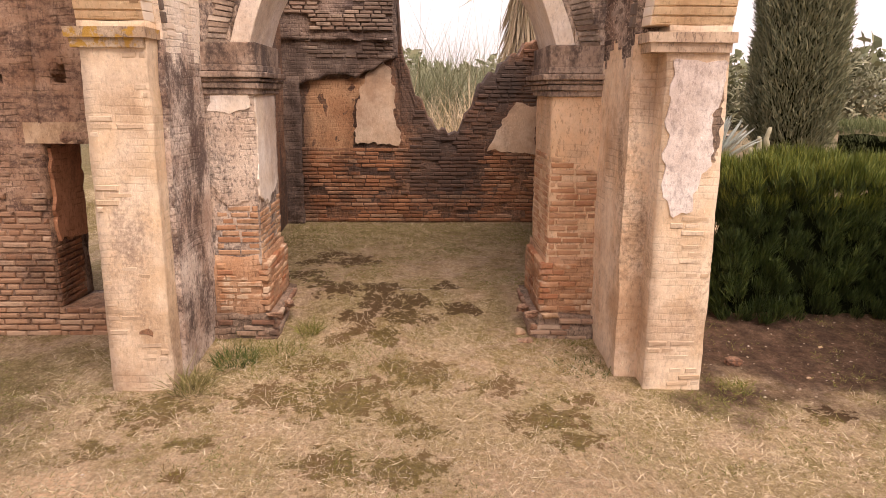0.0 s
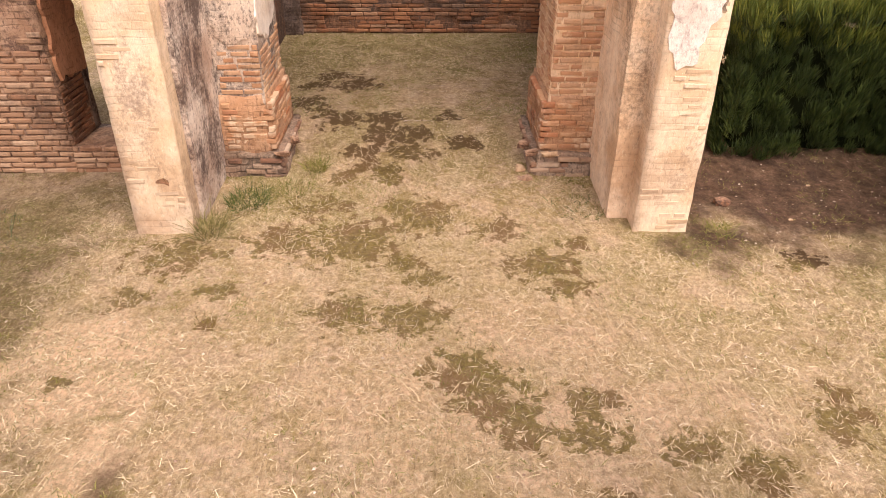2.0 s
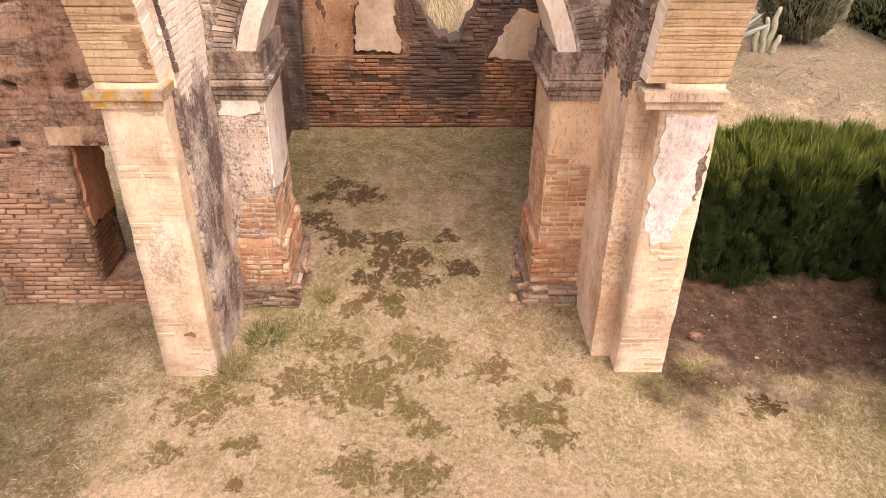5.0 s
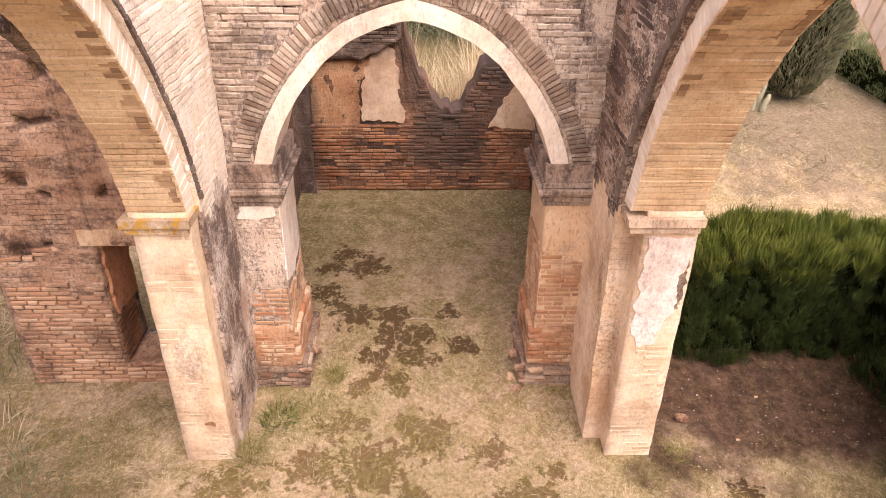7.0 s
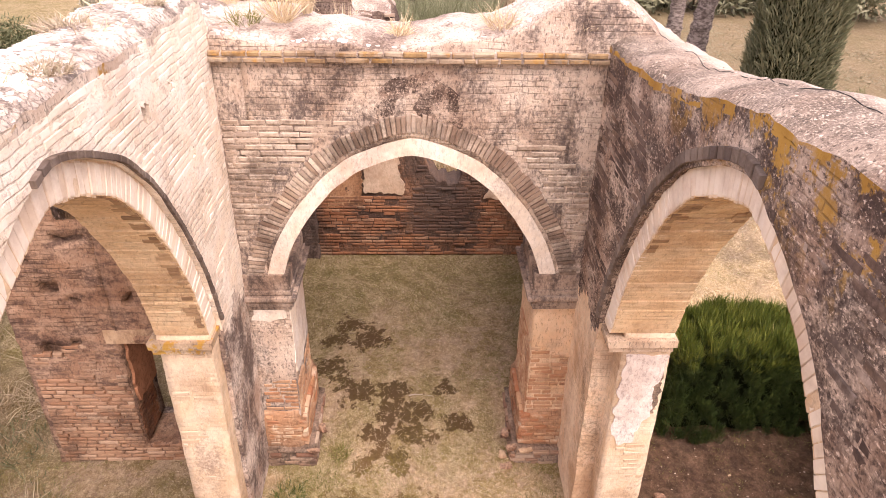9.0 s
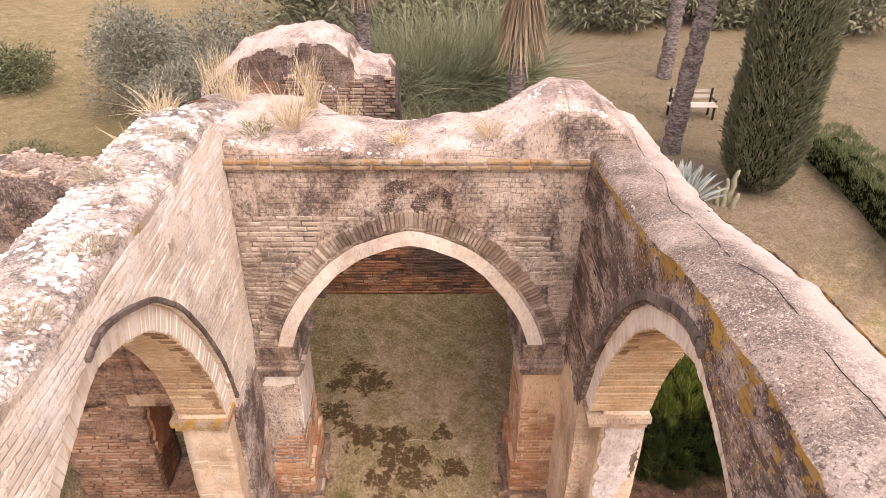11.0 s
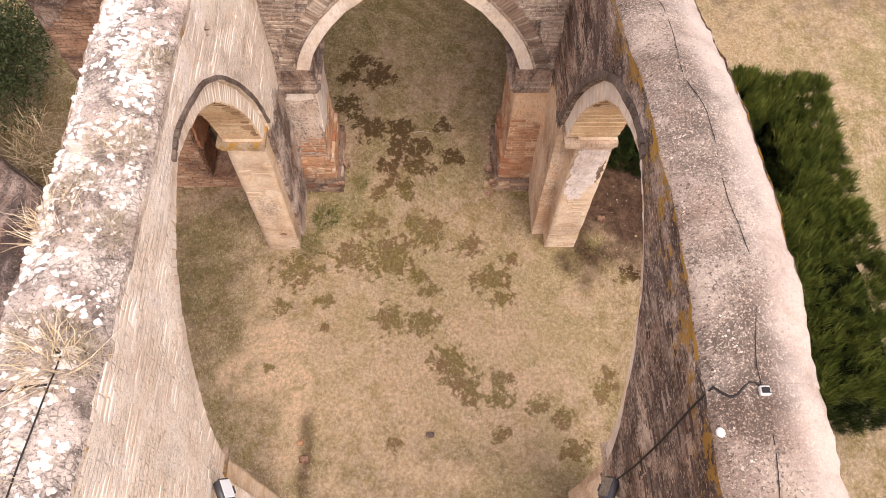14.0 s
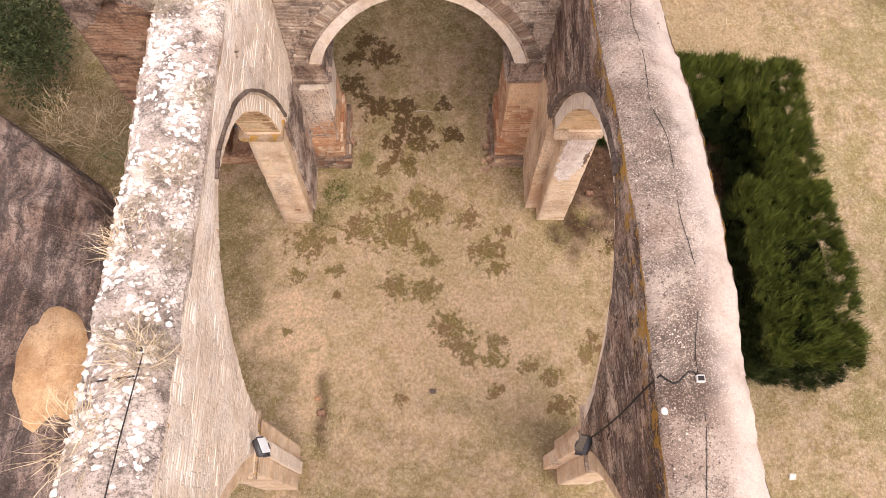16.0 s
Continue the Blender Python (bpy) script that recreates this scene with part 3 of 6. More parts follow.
# ---- arcade walls ----
WX0, WX1 = -2.155, -2.93       # west wall: inner and outer face
EX0, EX1 = 1.98, 2.80          # east wall
TOPW = [(-8, 6.88), (-5.3, 6.74), (-4, 6.6), (-3, 6.54), (-1.0, 6.5), (1.27, 6.48), (1.36, 6.22), (2.6, 6.12)]
TOPE = [(-8, 6.46), (-5.4, 6.46), (-4.3, 6.54), (-3.6, 6.6), (-2.8, 6.6), (-2.1, 6.53), (-1.2, 6.32), (-0.2, 6.16), (0.6, 6.07), (1.5, 6.05), (2.6, 6.0)]


def arcade(name, face, back, top, mats, centre, half, spring, rise, order, recess, label, mound, holes=(), tilt=0.0, deep=0.76):
    """A long wall along y with one whole pointed arch, a second one half seen, piers, and the stepped ring of each arch."""
    s = 1 if back > face else -1
    wall = thing(name, label, "wall", kind="structure")
    ring_face = face + s * recess
    ring_back = face + s * deep
    bm = bmesh.new()
    spans = [(centre, half), (centre - 2 * half - 0.72, half)]
    topf = lambda u: lerp(top, u) + 0.012 * math.sin(u * 3.1) + 0.008 * math.sin(u * 7.7)

    def under(u):
        for c, h in spans:
            if abs(u - c) < h + order:
                return arch_z(u, c, h + order, spring, rise + order)
        return ground_z(face, u) - 0.2

    ends = sorted([-9.0, 2.45] + [e for c, h in spans for e in (c - h - order, c + h + order) if e > -9.0])
    for e0, e1 in zip(ends, ends[1:]):
        block(bm, "y", steps(e0 + 0.0005, e1 - 0.0005, 0.075), under, topf, face, back, 70, 10, 0.014, mound=mound, tilt=tilt)
    sink(bm, 0, face, holes, 0.14 * s)
    body = part("masonry", bm, mats[0], wall)
    body.data.materials.append(mats[1])
    body.data.materials.append(mats[2])
    body.data.materials.append(mats[3])
    body.data.materials.append(mats[4])
    if deep < 0.7:                         # the wall is thinner below its overhanging head
        for v in body.data.vertices:
            over_z = lerp([(5.2, 1.0), (5.9, 0.0)], v.co.z)
            v.co.x += (ring_back - back) * over_z * max(0.0, min(1.0, (v.co.x - face) / (back - face)))
    for v in body.data.vertices:           # ragged outer edge, and a broken arris inside
        if v.co.z > topf(v.co.y) - 0.3 and abs(v.co.x - back) < 0.1:
            v.co.x += s * (0.03 * noise.noise(Vector((v.co.y * 0.6, 0, 3))) + 0.03 * noise.noise(Vector((round(v.co.y / 0.26) * 3.7, round(v.co.z / 0.07) * 1.3, 1))) + 0.012 * noise.noise(Vector((v.co.y * 19, v.co.z * 9, 1))))
            v.co.z += 0.02 * noise.noise(Vector((v.co.y * 9, 3, v.co.x * 5)))
        elif v.co.z > topf(v.co.y) - 0.06 and abs(v.co.x - face) < 0.06:
            v.co.z += 0.025 * noise.noise(Vector((v.co.y * 8, 7, 0))) - 0.015
    body.data.set_sharp_from_angle(angle=radians(50))
    for p in body.data.polygons:
        if p.normal.z > 0.5 and p.center.z > 5.6:
            edge = abs(p.center.x - face) + 0.06 * math.sin(p.center.y * 5) + 0.05 * math.sin(p.center.y * 13)
            p.material_index = 3 if edge > 0.56 + 0.1 * noise.noise(p.center * 2) else 1
        elif p.center.z > topf(p.center.y) - 0.1 and abs(p.center.x - face) < 0.1 and noise.noise(p.center * 2.6) > -0.12:
            p.material_index = 4
        elif p.center.z < 3.12 + 0.12 * math.sin(p.center.y * 9) and (s > 0 or p.center.y > -1):
            p.material_index = 2
    return wall, ring_face, ring_back, spans


def ring(bm, centre, half, spring, rise, width, v0, v1, along="y", n=60, rough=0.008, joints=False):
    """The plain body of an arch ring between two faces."""
    fine_in = arch_points(centre, half, spring, rise, n * 8)
    fine_out = arch_points(centre, half + width, spring, rise + width, n * 8)
    pick = [8 * n]
    if joints:
        pick = sorted(q for k in range(n) for q in (8 * k, 8 * k + 1, 8 * k + 7)) + pick
    else:
        pick = [8 * k for k in range(n)] + pick
    jit = random.Random(n)
    inner, outer = [], []
    lift = 0.0
    for q in pick:
        (u, z), (u1, z1) = fine_in[q], fine_out[q]
        if joints:
            if q % 8 == 0:
                lift = 0.02
            elif q % 8 == 1:
                lift = jit.uniform(-0.006, 0.008)
            u, z = u + (u1 - u) * lift / width, z + (z1 - z) * lift / width
        inner.append((u, z))
        outer.append((u1, z1))
    rows = []
    for (u0, z0), (u1, z1) in zip(inner, outer):
        row = []
        for s, t in ((0, 0), (0, 0.5), (0, 1), (1, 1), (1, 0.5), (1, 0)):
            u, z = (u0, z0) if s == 0 else (u1, z1)
            v = v0 + (v1 - v0) * t
            p = Vector((v, u, z)) if along == "y" else Vector((u, v, z))
            row.append(bm.verts.new(p + noise.noise_vector(p * 4) * rough))
        rows.append(row)
    for r0, r1 in zip(rows, rows[1:]):
        for i in range(6):
            j = (i + 1) % 6
            f = bm.faces.new((r0[i], r0[j], r1[j], r1[i]))
            f.material_index = 1 if i < 2 else 0
    bm.faces.new(rows[0])
    bm.faces.new(rows[-1])


west, w_face, w_back, w_spans = arcade("wall_west", WX0, WX1, TOPW, (M_west, M_top_w, M_west_low, M_top_w, M_edge_w), -2.13, 2.13, 3.3, 2.6, 0.26, 0.05,
                                       "pale lime-washed brick arcade wall with a lichened rubble top", 0.09,
                                       [(0.11, 5.92, 0.09, 0.1), (-0.57, 5.93, 0.12, 0.12), (0.35, 5.2, 0.09, 0.1)], deep=0.605)
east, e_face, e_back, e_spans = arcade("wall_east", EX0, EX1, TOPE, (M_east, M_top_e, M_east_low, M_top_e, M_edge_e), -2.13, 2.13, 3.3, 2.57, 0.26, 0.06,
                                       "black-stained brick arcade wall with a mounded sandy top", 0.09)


def pier(name, parent, x0, x1, y0, y1, z1, mat):
    bm = bmesh.new()
    block(bm, "x", steps(x0, x1, 0.09), lambda u: -0.2, lambda u: z1, y0, y1, 50, 8, 0.012)
    return part(name, bm, mat, parent)


for wall, face, back, sgn in ((west, w_face, w_back, -1), (east, e_face, e_back, 1)):
    for c, h in w_spans:
        bm = bmesh.new()
        ring(bm, c, h, 3.3, 2.6, 0.262, face, back, n=92, joints=True)
        part("arch_ring", bm, M_pier, wall, "whitewashed brick arch ring with a bare brick soffit", smooth=False).data.materials.append(M_soffit)
        for y0, y1 in ((c + h, c + h + 0.27), (c - h - 0.27, c - h)):
            inner = face if sgn < 0 else 2.2
            pier("pier", wall, min(inner, back), max(inner, back), y0, y1, 3.3, M_pier)
            bm = bmesh.new()
            lo, hi = min(face, back) - (0.09 if sgn < 0 else 0.03), max(face, back) + 0.03
            ya, yb = (y0 - 0.07, y1) if y0 > c else (y0, y1 + 0.07)
            box(bm, (lo, ya, 3.16), (hi, yb, 3.24), 0.006)
            box(bm, (lo + 0.03, ya + 0.03 * (y0 > c), 3.08), (hi - 0.03, yb - 0.03 * (y0 < c), 3.16), 0.006)
            part("impost", bm, M_impost if sgn < 0 else M_impost_e, wall, "moulded impost with yellow lichen" if sgn < 0 else "weathered moulded impost", smooth=False)

# ---- transverse wall with its arch ----
NY0, NY1 = 1.325, 2.40
north = thing("wall_north", "grey-stained brick cross wall with a whitewashed pointed arch", "wall", kind="structure")
TC, TH, TS, TR = -0.09, 1.56, 3.2, 1.56
bm = bmesh.new()
ntop = lambda u: lerp([(-2.6, 6.12), (-1.6, 6.05), (-0.9, 6.02), (0.1, 6.0), (0.8, 6.12), (1.27, 6.32), (1.62, 6.52), (2.0, 6.52), (2.3, 6.3), (2.5, 6.1)], u) + 0.03 * math.sin(u * 5.3)
lo, hi = TC - TH - 0.2, TC + TH + 0.2
block(bm, "x", steps(lo, hi, 0.07), lambda u: arch_z(u, TC, TH + 0.2, TS, TR + 0.24), ntop, NY0, NY1, 20, 8, 0.012, mound=0.09)
for a, c in ((-2.6, lo), (hi, 2.5)):
    block(bm, "x", steps(a, c, 0.08), lambda u: 2.75, ntop, NY0, NY1, 32, 8, 0.012, mound=0.09)
sink(bm, 1, NY0, [(-1.36, 4.9, 0.1, 0.09), (-2.0, 4.75, 0.08, 0.08)], 0.15)
body = part("masonry", bm, M_north, north)
body.data.materials.append(M_top_n)
for p in body.data.polygons:
    if p.normal.z > 0.55 and p.center.z > 5.6:
        p.material_index = 1
bm = bmesh.new()
ring(bm, TC, TH + 0.01, TS, TR + 0.035, 0.20, NY0 - 0.012, NY1 - 0.03, along="x", n=70)
part("arch_ring", bm, M_plaster, north, "smooth whitewashed arch ring", smooth=False).data.materials.append(M_plaster)
for x0, x1, mat in ((-2.2, TC - TH, M_north), (TC + TH, 2.06, M_orange)):
    sg = 1 if x0 < 0 else -1
    bm = bmesh.new()
    block(bm, "x", steps(x0, x1, 0.08), lambda u: 0.0, lambda u: 2.76, NY0, NY1, 40, 10, 0.012)
    part("jamb", bm, mat, north)
    bm = bmesh.new()
    a, c = (x0, x1 + 0.13) if sg > 0 else (x0 - 0.13, x1)
    for z0, z1, out in ((2.70, 2.76, 0.025), (2.76, 2.82, 0.05), (2.825, 2.865, 0.075), (2.87, 2.93, 0.105), (2.93, 3.0, 0.05), (3.0, 3.22, 0.03)):
        xa, xb = (x0, x1 + out + 0.02) if sg > 0 else (x0 - out - 0.02, x1)
        box(bm, (xa, NY0 - out, z0), (xb, NY1 + out, z1), 0.006, int(z0 * 100))
    bmesh.ops.bevel(bm, geom=bm.edges[:], offset=0.008, segments=1, affect="EDGES")
    part("impost", bm, M_moulding, north, "blackened moulded impost", smooth=False)
    for top_z, grow, fore, nm, lab in ((0.34, 0.19, 0.17, "footing", "crumbling rubble footing"), (0.98, 0.07, 0.05, "plinth", "worn brick plinth")):
        bm = bmesh.new()
        a, c = (x0, x1 + grow) if sg > 0 else (x0 - grow, x1)
        block(bm, "x", steps(a, c, 0.05), lambda u: -0.1, lambda u, q=top_z: q + 0.03 * noise.noise(Vector((u * 5, q, 1))), NY0 - fore, NY1 + fore * 0.6, 16, 22, 0.016, 6)
        for v in bm.verts:             # the free corner and the upper arris are worn round
            edge_x = (c if sg > 0 else a)
            near_x, near_y = max(0.0, 1 - abs(v.co.x - edge_x) / 0.09), max(0.0, 1 - abs(v.co.y - (NY0 - fore)) / 0.09)
            v.co.x -= sg * 0.05 * near_x * near_y
            v.co.y += 0.04 * near_x * near_y
            if v.co.z > top_z - 0.12:
                v.co.x -= sg * 0.05 * near_x
                v.co.y += 0.035 * near_y
        part(nm, bm, M_foot if top_z < 0.5 else M_plinth, north, lab)
bm = bmesh.new()
box(bm, (-2.16, NY0 - 0.07, 5.83), (1.99, NY0 + 0.1, 5.93), 0.004)
part("cornice", bm, M_top_n, north, "thin brick cornice streaked with orange lichen", smooth=False)

# ---- chancel behind: back wall and side walls ----
BY0, BY1 = 6.42, 7.05
apse = thing("wall_apse", "ruined red brick back wall broken through to a notch", "wall", kind="structure")
NOTCH = [(-3.0, 5.2), (-1.9, 5.6), (-1.0, 5.3), (-0.62, 5.25), (-0.46, 5.2), (-0.33, 4.3), (-0.38, 3.8), (-0.30, 3.5), (-0.07, 2.8), (0.2, 2.3), (0.42, 2.04), (0.72, 2.04), (0.92, 2.4), (1.07, 2.85), (1.4, 3.15), (1.95, 3.6), (2.6, 3.8)]
bm = bmesh.new()
block(bm, "x", steps(-3.0, 2.9, 0.06), lambda u: 0.2, lambda u: lerp(NOTCH, u) + 0.05 * math.sin(u * 31) + 0.04 * math.sin(u * 17), BY0, BY1, 60, 6, 0.03, 4)
part("masonry", bm, M_apse, apse)
for nm, x0, x1, tops in (("wall_chancel_west", -2.98, -2.32, [(2.4, 6.1), (3.5, 5.6), (5.0, 5.1), (7.0, 5.0)]), ("wall_chancel_east", 2.12, 2.8, [(2.4, 5.6), (3.2, 4.2), (7, 3.7)])):
    bm = bmesh.new()
    block(bm, "y", steps(2.3, 7.05, 0.12), lambda u: 0.1, lambda u, q=tops: lerp(q, u), x0, x1, 44, 6, 0.025, mound=0.15)
    tagged(part(nm, bm, M_apse), "rough ruined brick side wall of the chancel", "wall", kind="structure")

# ---- end wall of the west aisle with its doorway ----
aisle = thing("wall_aisle", "ruined aisle end wall with a tall narrow niche and bare buff bricks", "wall", kind="structure")
AY0, AY1 = 1.29, 2.05
bm = bmesh.new()
atop = lambda u: 5.66 + 0.05 * math.sin(u * 5) + 0.03 * math.sin(u * 17)
left_edge = lambda z: -5.1 + 0.05 * z
block(bm, "x", steps(-5.12, -3.84, 0.08), lambda u: -0.2, lambda u: atop(u), AY0, AY1, 60, 6, 0.022, 6.0, mound=0.04)
block(bm, "x", steps(-3.84, -3.05, 0.08), lambda u: 2.19, lambda u: atop(u), AY0, AY1, 40, 6, 0.022, 6.0, mound=0.04)
block(bm, "x", steps(-3.84, -3.05, 0.08), lambda u: -0.2, lambda u: 0.40, AY0, AY1, 8, 6, 0.02)
block(bm, "x", steps(-3.05, -2.6, 0.08), lambda u: -0.2, lambda u: atop(u), AY0, AY1, 60, 6, 0.022, 6.0, mound=0.04)
sink(bm, 1, AY0, [(-4.5, 3.05, 0.24, 0.16), (-4.25, 2.85, 0.17, 0.1), (-3.62, 2.88, 0.17, 0.12), (-4.15, 3.75, 0.4, 0.1), (-4.4, 2.2, 0.16, 0.14), (-4.7, 2.1, 0.3, 0.2), (-4.75, 3.4, 0.2, 0.1), (-3.9, 4.3, 0.18, 0.16), (-4.5, 4.6, 0.3, 0.12)], 0.16)
body = part("masonry", bm, M_door, aisle)
body.data.materials.append(M_aisle_top)
for p in body.data.polygons:
    if p.center.z > 4.4 + 0.3 * math.sin(p.center.x * 4) or p.center.y > AY1 - 0.1:
        p.material_index = 1
bm = bmesh.new()
box(bm, (-4.02, AY0 - 0.008, 2.19), (-3.0, AY0 + 0.2, 2.40), 0.01)
part("lintel", bm, M_buff, aisle, "pale plastered lintel", smooth=False)

# ---- bricks and stones laid on the walls ----
def brick_mesh(name, size, mat, seed):
    """One handmade brick, its centre at the origin, front towards -y, with worn front edges."""
    r = random.Random(seed)
    lx, ly, lz = (v / 2 for v in size)
    c = min(0.012, lz * 0.45)
    j = lambda a: r.uniform(-a, a)
    ring_b = [(-lx, ly, -lz), (lx, ly, -lz), (lx, ly, lz), (-lx, ly, lz)]
    ring_m = [(x + j(0.004), -ly + c, z + j(0.003)) for x, _, z in ring_b]
    ring_f = [(x * (1 - c / lx) + j(0.005), -ly + j(0.003), z * (1 - c / lz * 0.8) + j(0.003)) for x, _, z in ring_b]
    v = ring_b + ring_m + ring_f
    f = []
    for k in (0, 4):
        for i in range(4):
            i2 = (i + 1) % 4
            f.append((k + i, k + i2, k + 4 + i2, k + 4 + i))
    f.append((8, 9, 10, 11))
    me = bpy.data.meshes.new(name)
    me.from_pydata(v, [], f)
    me.materials.append(mat)
    return me


def lay(parent, mat, along, u0, u1, z0, z1, face, out, course=0.066, length=0.27, proud=0.012, keep=None, name="brick", seed=1, limit=300, joint=0.016, z_of=None):
    """Courses of bricks on a wall face, each an object of its own. out is +1 or -1: which way the face looks along the other axis."""
    r = random.Random(seed)
    kinds = {}
    turn = {("x", -1): 0, ("x", 1): math.pi, ("y", 1): math.pi / 2, ("y", -1): -math.pi / 2}[(along, out)]
    z, row, made = z0, 0, 0
    while z + course * 0.5 < z1 and made < limit:
        u = u0 - (0.5 * length if row % 2 else 0) - r.uniform(0, 0.06)
        while u < u1 and made < limit:
            lng = length * r.choice((0.55, 0.8, 0.9, 1.0, 1.0, 1.1))
            a, c = max(u, u0), min(u + lng - joint, u1)
            u += lng
            if c - a < 0.05:
                continue
            mid = (a + c) / 2
            if keep and not keep(mid, z + course / 2):
                continue
            key = (round((c - a) / 0.03), r.randrange(3))
            if key not in kinds:
                kinds[key] = brick_mesh(name, (max(0.05, key[0] * 0.03), 0.06, course - joint * r.uniform(0.7, 1.1)), mat, seed * 97 + len(kinds))
            ob = new(name, kinds[key])
            p = face + out * (proud - 0.03 + r.uniform(-0.005, 0.006))
            ob.location = (mid, p, z + course / 2 + r.uniform(-0.003, 0.003)) if along == "x" else (p, mid, z + course / 2)
            ob.rotation_euler = (0, r.uniform(-0.012, 0.012), turn)
            ob.parent = parent
            made += 1
        z += course * r.uniform(0.97, 1.03)
        row += 1


def brickwork(parent, mat, along, u0, u1, z0, z1, face, out, keep, seed, proud=(-0.006, 0.004), course=0.066, length=0.27, label=""):
    """A whole face of worn bricks in one mesh: each has its own edges, and stands a little in or out of the coat."""
    r = random.Random(seed)
    v, f, z, row = [], [], z0, 0
    while z < z1:
        u = u0 - r.uniform(0, length)
        while u < u1:
            lng = length * r.choice((0.5, 0.8, 0.9, 1.0, 1.0, 1.1))
            a, c = max(u, u0), min(u + lng - 0.014, u1)
            u += lng
            if c - a < 0.05 or not keep((a + c) / 2, z + course / 2):
                continue
            d, n0 = r.uniform(*proud), len(v)
            j = lambda q: r.uniform(-q, q)
            for depth, cut in ((-0.035, 0.0), (d - 0.006, 0.0), (d, 0.007)):
                for uu, zz in ((a + cut, z + 0.006 + cut), (c - cut, z + 0.006 + cut), (c - cut, z + course - 0.006 - cut), (a + cut, z + course - 0.006 - cut)):
                    at, uu, zz = face + out * (depth + j(0.002)), uu + j(0.005), zz + j(0.004)
                    v.append((uu, at, zz) if along == "x" else (at, uu, zz))
            for k in (0, 4):
                f += [(n0 + k + i, n0 + k + (i + 1) % 4, n0 + k + 4 + (i + 1) % 4, n0 + k + 4 + i) for i in range(4)]
            f.append((n0 + 8, n0 + 9, n0 + 10, n0 + 11))
        z += course
        row += 1
    me = bpy.data.meshes.new("brickwork")
    me.from_pydata(v, [], f)
    me.materials.append(mat)
    ob = part("brickwork", me, None, parent, label)
    ob["kind"] = "stuff"
    return ob


def voussoirs(parent, mat, along, centre, half, spring, rise, width, face, out, n, proud, seed=1, keep=None, full=0.86):
    """Bricks set on edge round an arch, pointing to its middle."""
    r = random.Random(seed)
    inner = arch_points(centre, half, spring, rise, n)
    outer = arch_points(centre, half + width, spring, rise + width, n)
    for k in range(n):
        if keep and not keep(k / n):
            continue
        (a, b), (c, d) = inner[k], inner[k + 1]
        (e, f), (g, h) = outer[k], outer[k + 1]
        grow = r.uniform(-0.03, 0.02)
        cut = r.uniform(0.82, 1.0) if width > 0.2 and full < 0.95 else 1.0
        quad = [(a, b), (c, d), (c + (g - c) * cut, d + (h - d) * cut), (a + (e - a) * cut, b + (f - b) * cut)]
        mu, mz = sum(q[0] for q in quad) / 4, sum(q[1] for q in quad) / 4
        quad = [(mu + (q[0] - mu) * (full + grow), mz + (q[1] - mz) * (full + grow)) for q in quad]
        pr = proud + r.uniform(-0.004, 0.008)
        v = []
        for depth, shrink in ((-0.05, 1.0), (pr - 0.006, 1.0), (pr, 0.88)):
            for u, z in quad:
                u2, z2 = mu + (u - mu) * shrink, mz + (z - mz) * shrink
                at = face + out * depth
                v.append((u2 - mu, at, z2 - mz) if along == "x" else (at, u2 - mu, z2 - mz))
        fs = [(k2 + i, k2 + (i + 1) % 4, k2 + 4 + (i + 1) % 4, k2 + 4 + i) for k2 in (0, 4) for i in range(4)] + [(8, 9, 10, 11)]
        me = bpy.data.meshes.new("voussoir")
        me.from_pydata(v, [], fs)
        me.materials.append(mat(k / n, r) if callable(mat) else mat)
        ob = new("voussoir", me)
        ob.location = (mu, 0, mz) if along == "x" else (0, mu, mz)
        ob.parent = parent


def patch(name, parent, mat, along, outline, face, out, thick, seed=1, label=""):
    """A layer of plaster left on a wall: a rough outline of points (u, z), broken at its edges."""
    r = random.Random(seed)
    pts = []
    for (a, b), (c, d) in zip(outline, outline[1:] + outline[:1]):
        n = max(2, int(math.hypot(c - a, d - b) / 0.05))
        for i in range(n):
            u, z = a + (c - a) * i / n, b + (d - b) * i / n
            q = Vector((u * 7, z * 7, seed))
            pts.append((u + noise.noise(q) * 0.06 + noise.noise(q * 3) * 0.03, z + noise.noise(q + Vector((9, 4, 2))) * 0.06 + noise.noise(q * 3 + Vector((9, 4, 2))) * 0.03))
    bm = bmesh.new()
    put = lambda u, z, d: (u, face + out * d, z) if along == "x" else (face + out * d, u, z)
    mu, mz = sum(p[0] for p in pts) / len(pts), sum(p[1] for p in pts) / len(pts)
    back = [bm.verts.new(put(u, z, -0.04)) for u, z in pts]
    front = [bm.verts.new(put(mu + (u - mu) * 0.985, mz + (z - mz) * 0.985, thick)) for u, z in pts]
    for i in range(len(pts)):
        k = (i + 1) % len(pts)
        bm.faces.new((back[i], back[k], front[k], front[i]))
    bm.faces.new(front)
    return part(name, bm, mat, parent, label, smooth=False)


# ---- loose growth: blades and leaves made in bulk ----
def foliage_material(name, cols, rough=0.65):
    m, n, l, b = material(name)
    g = n.new("ShaderNodeNewGeometry")
    cr = n.new("ShaderNodeValToRGB")
    l.new(g.outputs["Random Per Island"], cr.inputs[0])
    el = cr.color_ramp.elements
    el[0].color, el[1].color = rgb(cols[0]), rgb(cols[-1])
    for i, c in enumerate(cols[1:-1]):
        el.new((i + 1) / (len(cols) - 1)).color = rgb(c)
    l.new(cr.outputs[0], b.inputs["Base Color"])
    b.inputs["Roughness"].default_value = rough
    return m


